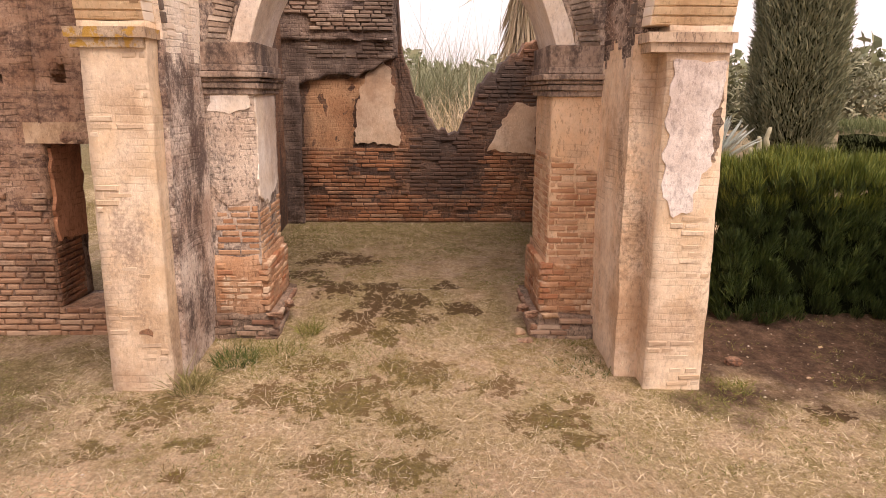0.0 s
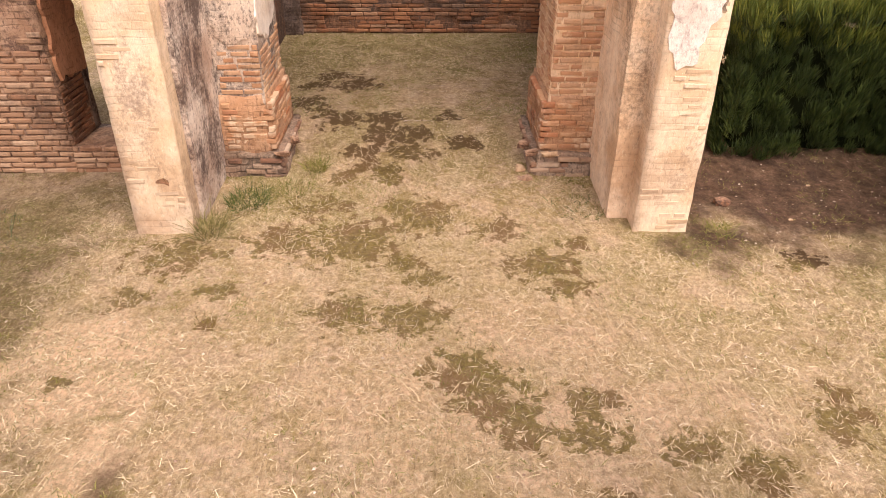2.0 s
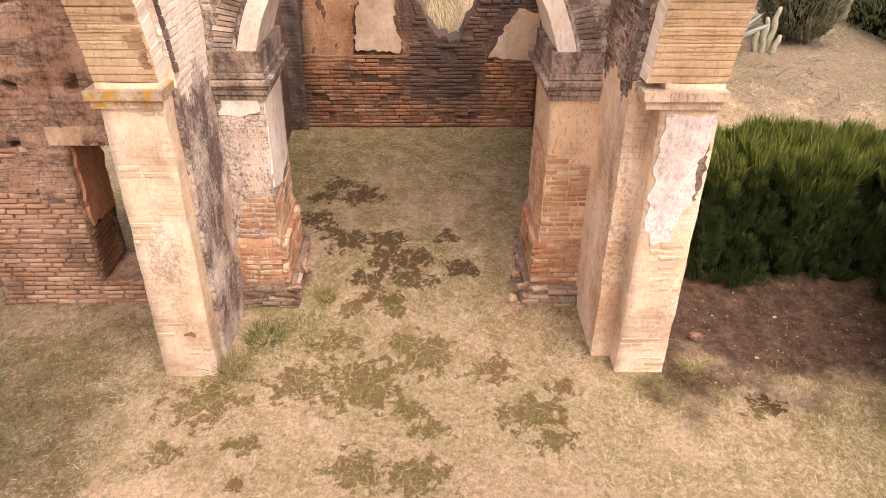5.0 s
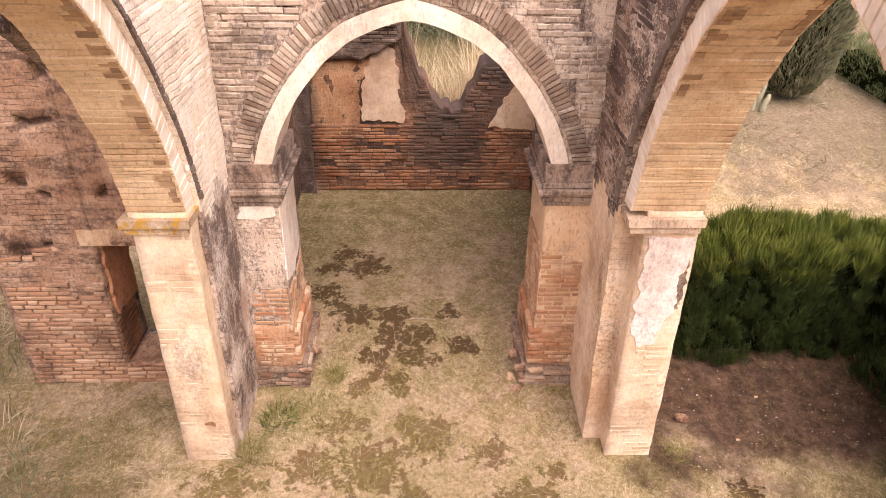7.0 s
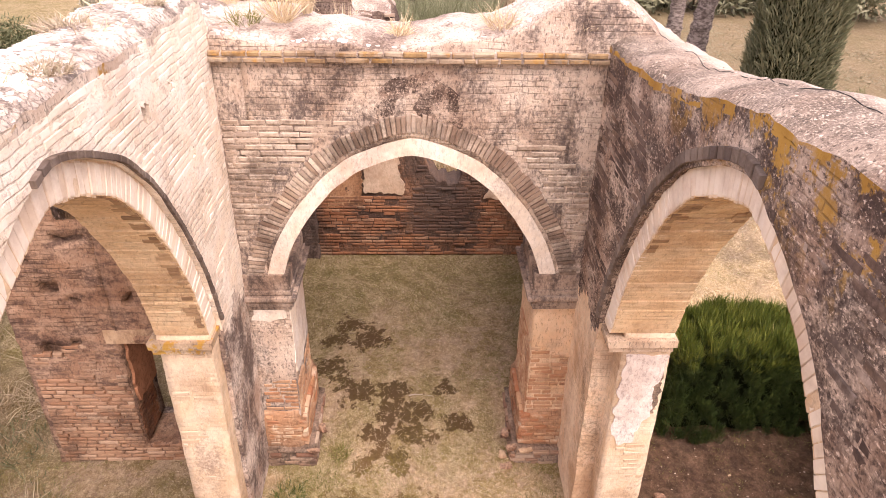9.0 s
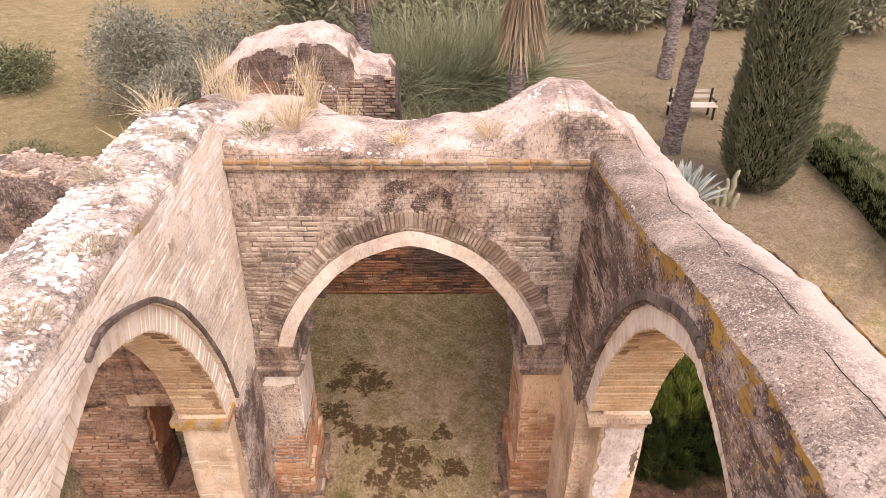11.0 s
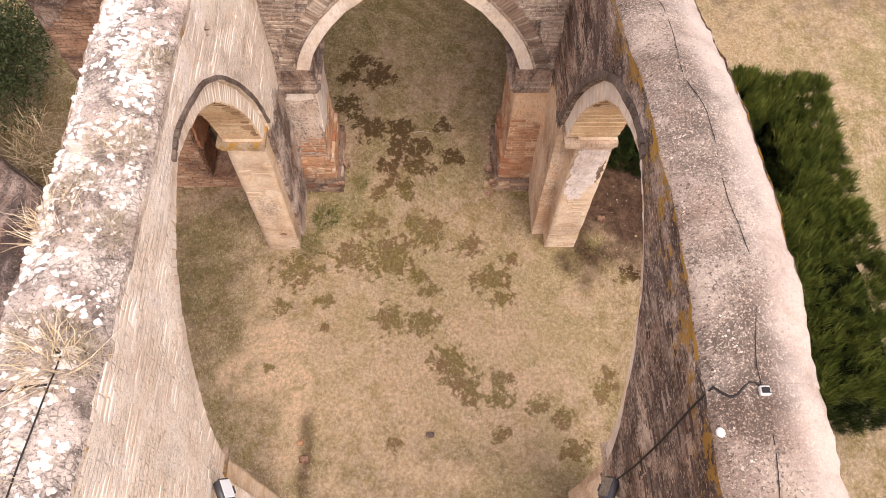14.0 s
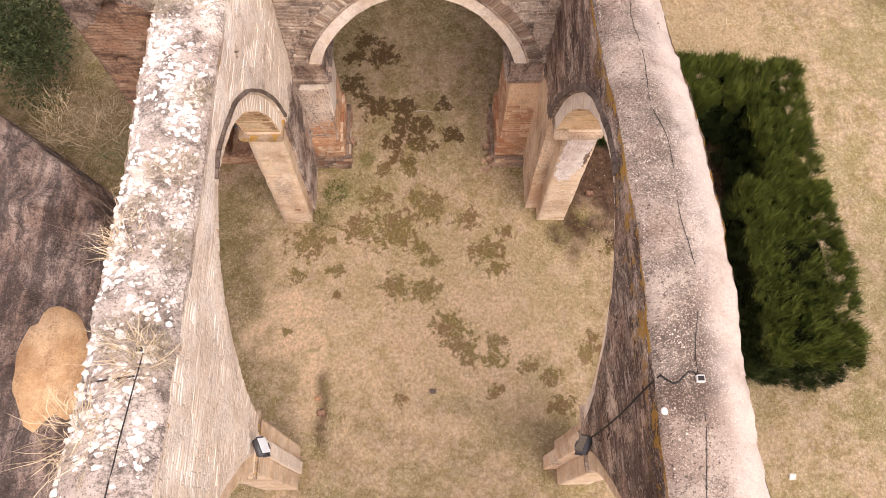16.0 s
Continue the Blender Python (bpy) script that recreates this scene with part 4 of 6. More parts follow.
def blades(base, way, length, width, bend=0.25, seed=1):
    """Mesh of many tapered blades: base points, unit directions, lengths and widths (numpy arrays)."""
    r = np.random.RandomState(seed)
    k = len(base)
    side = np.cross(way, r.normal(size=(k, 3)))
    side /= np.linalg.norm(side, axis=1)[:, None] + 1e-9
    droop = r.normal(size=(k, 3)) * bend
    droop[:, 2] -= abs(bend) * 0.6
    L, W = length[:, None], width[:, None]
    mid = base + way * L * 0.55 + droop * L * 0.25
    tip = base + way * L + droop * L
    v = np.empty((k, 5, 3))
    v[:, 0], v[:, 1] = base - side * W * 0.35, base + side * W * 0.35
    v[:, 2], v[:, 3] = mid + side * W * 0.5, mid - side * W * 0.5
    v[:, 4] = tip
    i = np.arange(k) * 5
    quads = np.stack((i, i + 1, i + 2, i + 3), 1).tolist()
    tris = np.stack((i + 3, i + 2, i + 4), 1).tolist()
    me = bpy.data.meshes.new("blades")
    me.from_pydata(v.reshape(-1, 3).tolist(), [], quads + tris)
    return me


def unit(v):
    return v / (np.linalg.norm(v, axis=1)[:, None] + 1e-9)


F_straw = foliage_material("dry_straw", [(0.62, 0.48, 0.31), (0.74, 0.61, 0.43), (0.46, 0.35, 0.20), (0.80, 0.69, 0.52)])
F_rough = foliage_material("rough_garden_grass", [(0.20, 0.185, 0.11), (0.30, 0.27, 0.18), (0.40, 0.35, 0.25)])
F_olive = foliage_material("olive_grass", [(0.12, 0.11, 0.035), (0.22, 0.19, 0.07), (0.34, 0.28, 0.13)])
F_lush = foliage_material("fresh_grass", [(0.05, 0.075, 0.018), (0.09, 0.12, 0.03), (0.15, 0.18, 0.05)])
F_cushion = foliage_material("dry_cushion_growth", [(0.42, 0.33, 0.24), (0.52, 0.43, 0.33), (0.32, 0.26, 0.18), (0.36, 0.33, 0.24)])
F_moss = foliage_material("moss_and_dead_leaves", [(0.10, 0.065, 0.016), (0.20, 0.155, 0.035), (0.14, 0.08, 0.028), (0.27, 0.215, 0.06)])
F_green = foliage_material("short_green_grass", [(0.10, 0.11, 0.022), (0.20, 0.195, 0.045), (0.33, 0.29, 0.10)])
F_hedge = foliage_material("hedge_leaves", [(0.022, 0.038, 0.012), (0.045, 0.072, 0.018), (0.085, 0.12, 0.03), (0.13, 0.16, 0.045)], 0.5)
# Near-black colour paints the shade inside the hedges and the cypress crown.
F_core = foliage_material("painted_inner_shade", [(0.008, 0.011, 0.005), (0.014, 0.016, 0.007)], 1.0)
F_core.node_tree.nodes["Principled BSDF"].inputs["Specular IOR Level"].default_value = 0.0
# Cypress greens are raised to stand for the haze in front of it.
F_cypress = foliage_material("cypress_sprays", [(0.10, 0.11, 0.065), (0.17, 0.175, 0.10), (0.27, 0.26, 0.16)])
F_shrub = foliage_material("shrub_leaves", [(0.07, 0.08, 0.04), (0.125, 0.135, 0.065), (0.20, 0.20, 0.11)])
F_dark = foliage_material("dark_shrub_leaves", [(0.025, 0.035, 0.014), (0.05, 0.065, 0.024), (0.09, 0.105, 0.04)])
F_path = foliage_material("light_hedge_leaves", [(0.09, 0.115, 0.045), (0.16, 0.19, 0.08), (0.26, 0.28, 0.14)])
# Scrub greens are paled and greyed, distance haze put into the colour.
F_scrub = foliage_material("haze_paled_scrub", [(0.12, 0.125, 0.075), (0.19, 0.19, 0.115), (0.28, 0.265, 0.175)])
F_silver = foliage_material("silvery_conifer", [(0.11, 0.12, 0.08), (0.20, 0.20, 0.15), (0.34, 0.33, 0.27), (0.16, 0.13, 0.09)])
F_reed = foliage_material("giant_reed", [(0.16, 0.17, 0.09), (0.26, 0.27, 0.16), (0.38, 0.37, 0.25)])
F_palm = foliage_material("palm_fronds", [(0.09, 0.11, 0.03), (0.18, 0.18, 0.06), (0.26, 0.24, 0.10)])
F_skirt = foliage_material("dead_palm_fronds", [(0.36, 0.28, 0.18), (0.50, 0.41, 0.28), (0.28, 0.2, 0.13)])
M_bark, n, l, b = material("rough_bark")
flat = stretched(n, l, 1, 1, 1)
finish(n, l, b, mix(n, l, noise_node(n, l, flat, 9, 5), (0.07, 0.05, 0.04), (0.20, 0.155, 0.125)), noise_node(n, l, flat, 30, 5), 1.0, 0.04)

M_palm_bark, n, l, b = material("grey_palm_bark")
flat = stretched(n, l, 1, 1, 2.5)
finish(n, l, b, mix(n, l, ramp(n, l, noise_node(n, l, flat, 7, 6, 0.75), 0.4, 0.6), (0.13, 0.10, 0.09), (0.44, 0.37, 0.34)), noise_node(n, l, flat, 12, 5, 0.8), 1.0, 0.08)
rs = np.random.RandomState(5)
OUT = lambda x, y: not ((-3.0 < x < -2.15 or 1.95 < x < 2.85) and (y > -0.05 or -5.2 < y < -4.4)) and not (x < -2.6 and y > 1.25) and not (1.0 < abs(x) < 2.2 and 1.15 < y < 2.5) and not (y > 6.35)


def carpet(name, label, mat, count, region, length, width, keep, lean=0.9, seed=1):
    """Short growth strewn over the ground, one object of stuff."""
    r = np.random.RandomState(seed)
    x0, x1, y0, y1 = region
    pts = []
    while len(pts) < count:
        x, y = r.uniform(x0, x1), r.uniform(y0, y1)
        if keep(x, y, r):
            pts.append((x, y, ground_z(x, y) + fbm(Vector((x, y, 0)), 0.5, 2) * 0.03 - 0.006))
    base = np.array(pts)
    way = unit(np.column_stack((r.normal(size=count) * lean, r.normal(size=count) * lean, r.uniform(0.25, 1.0, count))))
    me = blades(base, way, r.uniform(*length, count), r.uniform(*width, count), 0.3, seed)
    me.materials.append(mat)
    return tagged(new(name, me), label, "grass", kind="stuff")


carpet("dry_grass", "thin straw-coloured grass lying over trodden earth", F_straw, 120000, (-6.5, 6.5, -5.5, 6.3), (0.03, 0.11), (0.003, 0.006),
       lambda x, y, r: OUT(x, y) and zones(x, y)[0] < r.uniform(0.0, 0.5) and noise.noise(Vector((x, y, 0)) * 1.2) + 0.5 * noise.noise(Vector((x, y, 3)) * 4) > r.uniform(-0.9, 0.5), 1.3, 11)
carpet("moss", "dark olive moss and dead leaves in ragged patches", F_moss, 5000, (-2.7, 3.3, -3.9, 4.0), (0.01, 0.03), (0.006, 0.014),
       lambda x, y, r: OUT(x, y) and moss_field(x, y) + 1.5 * noise.noise(Vector((x * 4.2, y * 4.2, 0))) > r.uniform(0.3, 1.1), 1.0, 12)
carpet("green_grass", "short dull green grass along walls and in the chancel", F_green, 70000, (-6.5, 6.5, -5.0, 6.3), (0.02, 0.07), (0.003, 0.006),
       lambda x, y, r: OUT(x, y) and (zones(x, y)[2] > r.uniform(0.1, 1.4) or noise.noise(Vector((x * 0.9, y * 0.9, 7))) + 0.5 * noise.noise(Vector((x * 3.1, y * 3.1, 9))) > r.uniform(-0.05, 0.6)), 0.7, 13)
carpet("golden_grass", "sunlit golden dry grass", F_straw, 14000, (2.9, 12, 2.5, 13), (0.05, 0.14), (0.006, 0.012),
       lambda x, y, r: zones(x, y)[1] * (0.5 + noise.noise(Vector((x, y, 1)) * 1.1)) > r.uniform(0, 0.7), 0.9, 14)

carpet("rough_grass", "sparse rough grass over the dull garden earth", F_rough, 16000, (3.2, 18, 6.5, 24), (0.08, 0.26), (0.008, 0.018),
       lambda x, y, r: noise.noise(Vector((x * 0.5, y * 0.5, 3))) + 0.5 * noise.noise(Vector((x * 1.9, y * 1.9, 4))) > r.uniform(-0.2, 0.6), 0.9, 15)

# pebbles and brick crumbs
def pebbles(name, label, count, region, size, mat, keep, seed):
    r = random.Random(seed)
    bm_v, bm_f = [], []
    ico = [(-1, 0, 0), (1, 0, 0), (0, -1, 0), (0, 1, 0), (0, 0, -1), (0, 0, 1)]
    tri = [(0, 2, 5), (2, 1, 5), (1, 3, 5), (3, 0, 5), (2, 0, 4), (1, 2, 4), (3, 1, 4), (0, 3, 4)]
    k = 0
    while k < count:
        x, y = r.uniform(*region[:2]), r.uniform(*region[2:])
        if not (OUT(x, y) and keep(x, y, r)):
            continue
        s = size[0] + (size[1] - size[0]) * r.random() ** 4
        a = r.uniform(0, 6.3)
        z = ground_z(x, y) + fbm(Vector((x, y, 0)), 0.5, 2) * 0.03 + s * 0.25
        n0 = len(bm_v)
        for px, py, pz in ico:
            px, py, pz = px * s * r.uniform(0.7, 1.3), py * s * r.uniform(0.5, 1.1), pz * s * r.uniform(0.4, 0.7)
            bm_v.append((x + px * math.cos(a) - py * math.sin(a), y + px * math.sin(a) + py * math.cos(a), z + pz))
        bm_f += [tuple(n0 + i for i in t) for t in tri]
        k += 1
    me = bpy.data.meshes.new(name)
    me.from_pydata(bm_v, [], bm_f)
    me.materials.append(mat)
    return tagged(new(name, me), label, "stones", kind="stuff")


F_stone = foliage_material("pale_pebbles", [(0.46, 0.37, 0.29), (0.38, 0.28, 0.20), (0.58, 0.49, 0.40), (0.30, 0.20, 0.14), (0.22, 0.14, 0.10)], 0.9)
pebbles("pebbles", "small pale stones and brick crumbs strewn on the earth", 7000, (-6, 7, -6, 6), (0.004, 0.018), F_stone,
        lambda x, y, r: r.random() < 0.3 + (0.25 if x > 2.4 else 0) + 0.3 * noise.noise(Vector((x, y, 2))), 21)


# ---- brickwork on each wall ----
def noisy(scale, level, seed):
    return lambda u, z: noise.noise(Vector((u * scale, z * scale * 1.6, seed))) > level


# Label bricks over the side arches, coloured dark for the shade of their groove.
B_dark = brick_material("shade_dark_label_bricks", [(0.20, 0.16, 0.14), (0.30, 0.24, 0.20), (0.14, 0.11, 0.10)], dirt_amount=0.6)
B_cornice = brick_material("lichened_cornice_bricks", [(0.44, 0.34, 0.25), (0.40, 0.25, 0.10), (0.54, 0.44, 0.34)], dirt_amount=0.5, pale=0.35, palecol=(0.42, 0.22, 0.045))
voussoirs(north, lambda f, r: B_brown if r.random() < (0.9 if 0.66 < f < 0.92 else 0.3) else B_grey, "x", TC, TH + 0.235, TS, TR + 0.275, 0.29, NY0, -1, 104, 0.022, 3, None, 0.80)
lay(north, B_cornice, "x", -2.15, 1.98, 5.825, 5.955, NY0 - 0.07, -1, 0.062, 0.24, 0.02, seed=5)
over = lambda u: arch_z(u, TC, TH + 0.56, TS, TR + 0.62)
lay(north, B_grey, "x", -2.14, 1.97, 3.25, 5.2, NY0, -1, 0.072, 0.28, 0.010, lambda u, z: z > over(u) + 0.02 and (z < 4.9 or u < -0.4) and noise.noise(Vector((u * 1.3, z * 2, 4))) > -0.25, seed=6)
for x0, x1, out_x, mat, top in ((-2.12, TC - TH, 1, B_orange, 1.5), (TC + TH, 2.03, -1, B_orange, 2.0)):
    jamb_keep = (lambda u, z, t=top: z < t + 0.25 * noise.noise(Vector((u * 6, z * 5, 2))) and noise.noise(Vector((u * 5, z * 9, 8))) > -0.4)
    lay(north, mat, "x", x0 + 0.01, x1 - 0.01, 0.99, top + 0.3, NY0, -1, 0.068, 0.26, 0.012, jamb_keep, seed=7 + out_x)
    low, high = (x0, x1 + 0.17) if out_x > 0 else (x0 - 0.17, x1)
    lay(north, B_foot, "x", low, high, 0.0, 0.3, NY0 - 0.17, -1, 0.062, 0.22, 0.008, noisy(5, -0.05, 2 + out_x), seed=27 + out_x)
    lay(north, B_foot, "y", NY0 - 0.14, NY1, 0.02, 0.3, high - 0.0 if out_x > 0 else low + 0.0, out_x, 0.062, 0.22, 0.008, noisy(5, -0.05, 5 + out_x), seed=57 + out_x)
    low, high = (x0, x1 + 0.05) if out_x > 0 else (x0 - 0.05, x1)
    lay(north, B_base, "x", low, high, 0.37, 0.93, NY0 - 0.05, -1, 0.068, 0.25, 0.010, noisy(4, -0.25, 4 + out_x), seed=47 + out_x)
    lay(north, B_base, "y", NY0 - 0.05, NY1, 0.37, 0.93, high + 0.02 if out_x > 0 else low - 0.02, out_x, 0.068, 0.25, 0.008, noisy(4, -0.25, 6 + out_x), seed=67 + out_x)
    lay(north, mat, "y", NY0 + 0.03, NY1 - 0.03, 0.99, top + 0.2, x1 if out_x > 0 else x0, out_x, 0.068, 0.27, 0.012, jamb_keep, seed=17 + out_x)
lay(apse, B_soot, "x", -0.4, 2.1, 1.95, 3.7, BY0, -1, 0.07, 0.26, 0.02, lambda u, z: z < lerp(NOTCH, u) - 0.12 and (u > 0.95 and z > 2.5 + 0.25 * noise.noise(Vector((u * 3, 0, 4))) or 0.0 < u < 1.2 and z < 2.6) and noise.noise(Vector((u * 3, z * 4, 6))) > -0.3, seed=29)
sooty = lambda u, z: abs(u - 0.45) < 0.72 + 0.3 * noise.noise(Vector((u * 4, z * 5, 2))) and z > 0.95 + 0.3 * noise.noise(Vector((u * 3, z, 8)))
lay(apse, B_red, "x", -2.3, 2.1, 0.44, 1.8, BY0, -1, 0.07, 0.28, 0.02, lambda u, z: not sooty(u, z) and noise.noise(Vector((u * 3, z * 4, 1))) > -0.3, seed=9)
lay(apse, B_soot, "x", -0.4, 1.2, 0.86, 2.0, BY0, -1, 0.07, 0.28, 0.02, lambda u, z: sooty(u, z) and noise.noise(Vector((u * 3, z * 4, 1))) > -0.3, seed=19)
lay(aisle, B_buff, "x", -5.04, -3.86, 0.02, 1.66, AY0, -1, 0.066, 0.27, 0.022, lambda u, z: z < 1.6 + 0.2 * noise.noise(Vector((u * 3, 0, 0))) and (u > -4.9 or z > 0.1), seed=10)
lay(aisle, B_buff, "x", -3.86, -2.95, 0.02, 0.38, AY0, -1, 0.066, 0.27, 0.022, seed=11)
lay(aisle, B_buff, "x", -5.0, -3.88, 1.7, 2.15, AY0, -1, 0.066, 0.27, 0.006, noisy(3, -0.1, 5), seed=12)
lay(aisle, B_red, "y", AY0 + 0.03, AY1 - 0.18, 0.42, 1.1, -3.84, 1, 0.066, 0.27, 0.012, seed=13)
for wall, f0, sgn in ((west, w_face, 1), (east, e_face, -1)):
    c, h = w_spans[0]
    voussoirs(wall, B_lime, "y", c, h + 0.005, 3.3, 2.605, 0.25, f0, sgn, 92, 0.006, 31 if sgn > 0 else 32, None, 0.95)
    voussoirs(wall, B_dark, "y", c, h + 0.262, 3.3, 2.865, 0.06 if sgn > 0 else 0.11, WX0 if sgn > 0 else EX0, sgn, 74, 0.03, 35 + sgn, lambda f: f > 0.47)
    xa, xb = (w_back, w_face) if sgn > 0 else (2.2, e_back)
    lay(wall, B_pier, "x", xa + 0.01, xb - 0.01, 0.02, 3.05, 0.0, -1, 0.066, 0.27, 0.002, noisy(2.5, 0.14, 3 if sgn > 0 else 6), seed=33 + sgn)



def soffit_bricks(parent, mat, centre, half, spring, rise, edge, into, frm, to, n, seed):
    """Bare dark bricks along the edge of an arch's underside, uneven in length, from the share frm to the share to of its run."""
    r = random.Random(seed)
    pts = arch_points(centre, half, spring, rise, n)
    for k in range(int(n * frm), int(n * to)):
        if r.random() < 0.3:
            continue
        (a, b2), (c2, d) = pts[k], pts[k + 1]
        ln = math.hypot(c2 - a, d - b2)
        tx, tz = (c2 - a) / ln, (d - b2) / ln
        nx2, nz2 = (tz, -tx) if (tz * (centre - a) - tx * (spring - b2)) > 0 else (-tz, tx)
        deep, reach, off = r.uniform(0.003, 0.012), r.choice((0.05, 0.07, 0.1, 0.14)), r.uniform(0.0, 0.02)
        mu, mz = (a + c2) / 2, (b2 + d) / 2
        v = []
        for x in (edge + into * off, edge + into * (off + reach)):
            for s2 in (-0.42, 0.42):
                for q in (-0.02, deep):
                    v.append((x, tx * ln * s2 + nx2 * q, tz * ln * s2 + nz2 * q))
        me = bpy.data.meshes.new("brick")
        me.from_pydata(v, [], [(0, 1, 3, 2), (4, 6, 7, 5), (0, 4, 5, 1), (2, 3, 7, 6), (1, 5, 7, 3), (0, 2, 6, 4)])
        me.materials.append(mat)
        ob = new("brick", me)
        ob.location = (0, mu, mz)
        ob.parent = parent


soffit_bricks(west, B_teeth, -2.13, 2.13, 3.3, 2.6, w_face - 0.015, -1, 0.52, 0.99, 110, 51)
soffit_bricks(east, B_teeth, -2.13, 2.13, 3.3, 2.6, e_face + 0.015, 1, 0.60, 0.80, 110, 52)
soffit_bricks(east, B_teeth, -2.13, 2.13, 3.3, 2.6, e_back - 0.015, -1, 0.52, 0.72, 110, 53)

def spandrel(top, margin, order):
    """Where the upper wall shows brick: over the arches, under the head."""
    def keep(u, z):
        for c, h in w_spans:
            if abs(u - c) < h + order and z < arch_z(u, c, h + order, 3.3, 2.6 + order) + 0.03:
                return False
        return 3.2 < z < lerp(top, u) - margin and noise.noise(Vector((u * 0.9, z * 1.5, 31))) > -0.32
    return keep


brickwork(west, B_pale_wall, "y", -6.8, 1.3, 3.2, 6.7, WX0, 1, spandrel(TOPW, 0.1, 0.36), 61, label="pale worn brick facing")
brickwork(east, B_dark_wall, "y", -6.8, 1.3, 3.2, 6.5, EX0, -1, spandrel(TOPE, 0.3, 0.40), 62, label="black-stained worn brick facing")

# plaster left on the walls, and the broken upper layer of the back wall
patch("plaster", apse, M_panel, "x", [(-1.12, 1.86), (-0.7, 1.84), (-0.34, 1.8), (-0.3, 2.0), (-0.42, 2.3), (-0.4, 2.75), (-0.5, 3.2), (-0.72, 3.28), (-0.92, 3.02), (-1.05, 2.6)], BY0, -1, 0.036, 2, "warm buff plaster panel with a curved edge")
patch("plaster", apse, M_panel, "x", [(1.25, 1.74), (2.1, 1.66), (2.1, 2.5), (1.75, 2.6), (1.5, 2.25)], BY0, -1, 0.036, 3, "pale plaster remnant")
patch("bare_core", apse, M_bare, "x", [(-2.0, 1.45), (-1.5, 1.58), (-1.14, 1.5), (-1.12, 2.4), (-1.0, 2.75), (-0.8, 3.0), (-1.9, 2.95), (-2.02, 2.2)], BY0, -1, 0.012, 4, "bare brown broken core")
bm = bmesh.new()
block(bm, "x", steps(-2.4, -0.36, 0.06), lambda u: lerp([(-2.4, 2.7), (-2.0, 2.88), (-1.4, 3.04), (-1.07, 2.98), (-0.72, 3.15), (-0.36, 3.36)], u) + 0.02 * math.sin(u * 19), lambda u: lerp(NOTCH, u) - 0.02, BY0 - 0.10, BY0 + 0.05, 40, 2, 0.03, 5)
block(bm, "x", steps(-2.4, -2.04, 0.05), lambda u: 0.4, lambda u: 3.0, BY0 - 0.14, BY0 + 0.05, 40, 2, 0.035, 5)
part("facing", bm, M_facing, apse, "dark stained masonry facing")
lay(apse, B_face, "x", -2.3, -0.42, 3.3, 4.1, BY0 - 0.10, -1, 0.066, 0.26, 0.022, noisy(2, 0.0, 9), seed=14)
lay(apse, B_face, "x", -2.6, -0.42, 3.75, 5.3, 6.25, -1, 0.066, 0.26, 0.03, noisy(1.7, -0.12, 19), seed=15)
patch("plaster", east, M_flake, "x", [(2.25, 1.8), (2.38, 1.62), (2.52, 1.72), (2.56, 2.0), (2.66, 2.15), (2.6, 2.45), (2.68, 2.75), (2.74, 3.04), (2.25, 3.04)], 0.0, -1, 0.018, 5, "flaking white plaster on the pier")
patch("bare_patch", east, M_foot, "x", [(2.62, 2.2), (2.7, 2.15), (2.72, 2.75), (2.66, 2.8), (2.62, 2.5)], 0.0, -1, 0.008, 25, "brown bare strip beside the plaster")
patch("bare_patch", west, M_plinth, "x", [(-2.46, 0.55), (-2.36, 0.56), (-2.36, 0.62), (-2.46, 0.61)], 0.0, -1, 0.006, 26, "small bare red spot on the pier")
patch("plaster", aisle, M_reveal, "y", [(1.36, 1.15), (2.0, 1.1), (2.02, 2.15), (1.36, 2.15)], -3.84, 1, 0.034, 9, "brown plaster in the window reveal")
patch("plaster", north, M_plaster, "y", [(1.37, 1.62), (1.8, 1.5), (2.32, 1.7), (2.33, 2.72), (1.36, 2.72)], TC - TH, 1, 0.012, 7, "white plaster left on the arch jamb")
patch("stained_plaster", north, M_north, "x", [(-2.1, 1.6), (-1.9, 1.52), (-1.7, 1.62), (-1.69, 2.3), (-1.72, 2.5), (-2.1, 2.46)], NY0, -1, 0.014, 16, "dark grey plaster left on the jamb")
patch("plaster", north, M_plaster, "x", [(-2.1, 2.5), (-1.68, 2.56), (-1.68, 2.73), (-2.1, 2.73)], NY0, -1, 0.012, 8, "white plaster left under the impost")
patch("weathered_patch", north, M_east, "x", [(-0.45, 5.15), (-0.2, 5.28), (0.1, 5.2), (0.5, 5.1), (0.42, 5.5), (0.1, 5.72), (-0.3, 5.66), (-0.48, 5.4)], NY0, -1, 0.006, 6, "dark bare patch where plaster fell")


# ---- hedges ----


def tufted_material(name, cols):
    """Leaf colours that also drift from clump to clump."""
    m = foliage_material(name, cols, 0.5)
    n, l = m.node_tree.nodes, m.node_tree.links
    b = n["Principled BSDF"]
    at = n.new("ShaderNodeNewGeometry").outputs["Position"]
    src = b.inputs["Base Color"].links[0].from_socket
    f = ramp(n, l, noise_node(n, l, at, 2.1, 3, 0.6), 0.38, 0.62)
    l.new(mix(n, l, f, mix(n, l, 0.55, src, cols[0]), src), b.inputs["Base Color"])
    return m


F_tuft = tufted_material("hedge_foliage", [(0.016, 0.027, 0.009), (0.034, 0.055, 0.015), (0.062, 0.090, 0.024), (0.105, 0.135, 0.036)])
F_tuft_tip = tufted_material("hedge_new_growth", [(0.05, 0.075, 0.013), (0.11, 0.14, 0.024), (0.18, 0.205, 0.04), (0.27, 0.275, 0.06)])


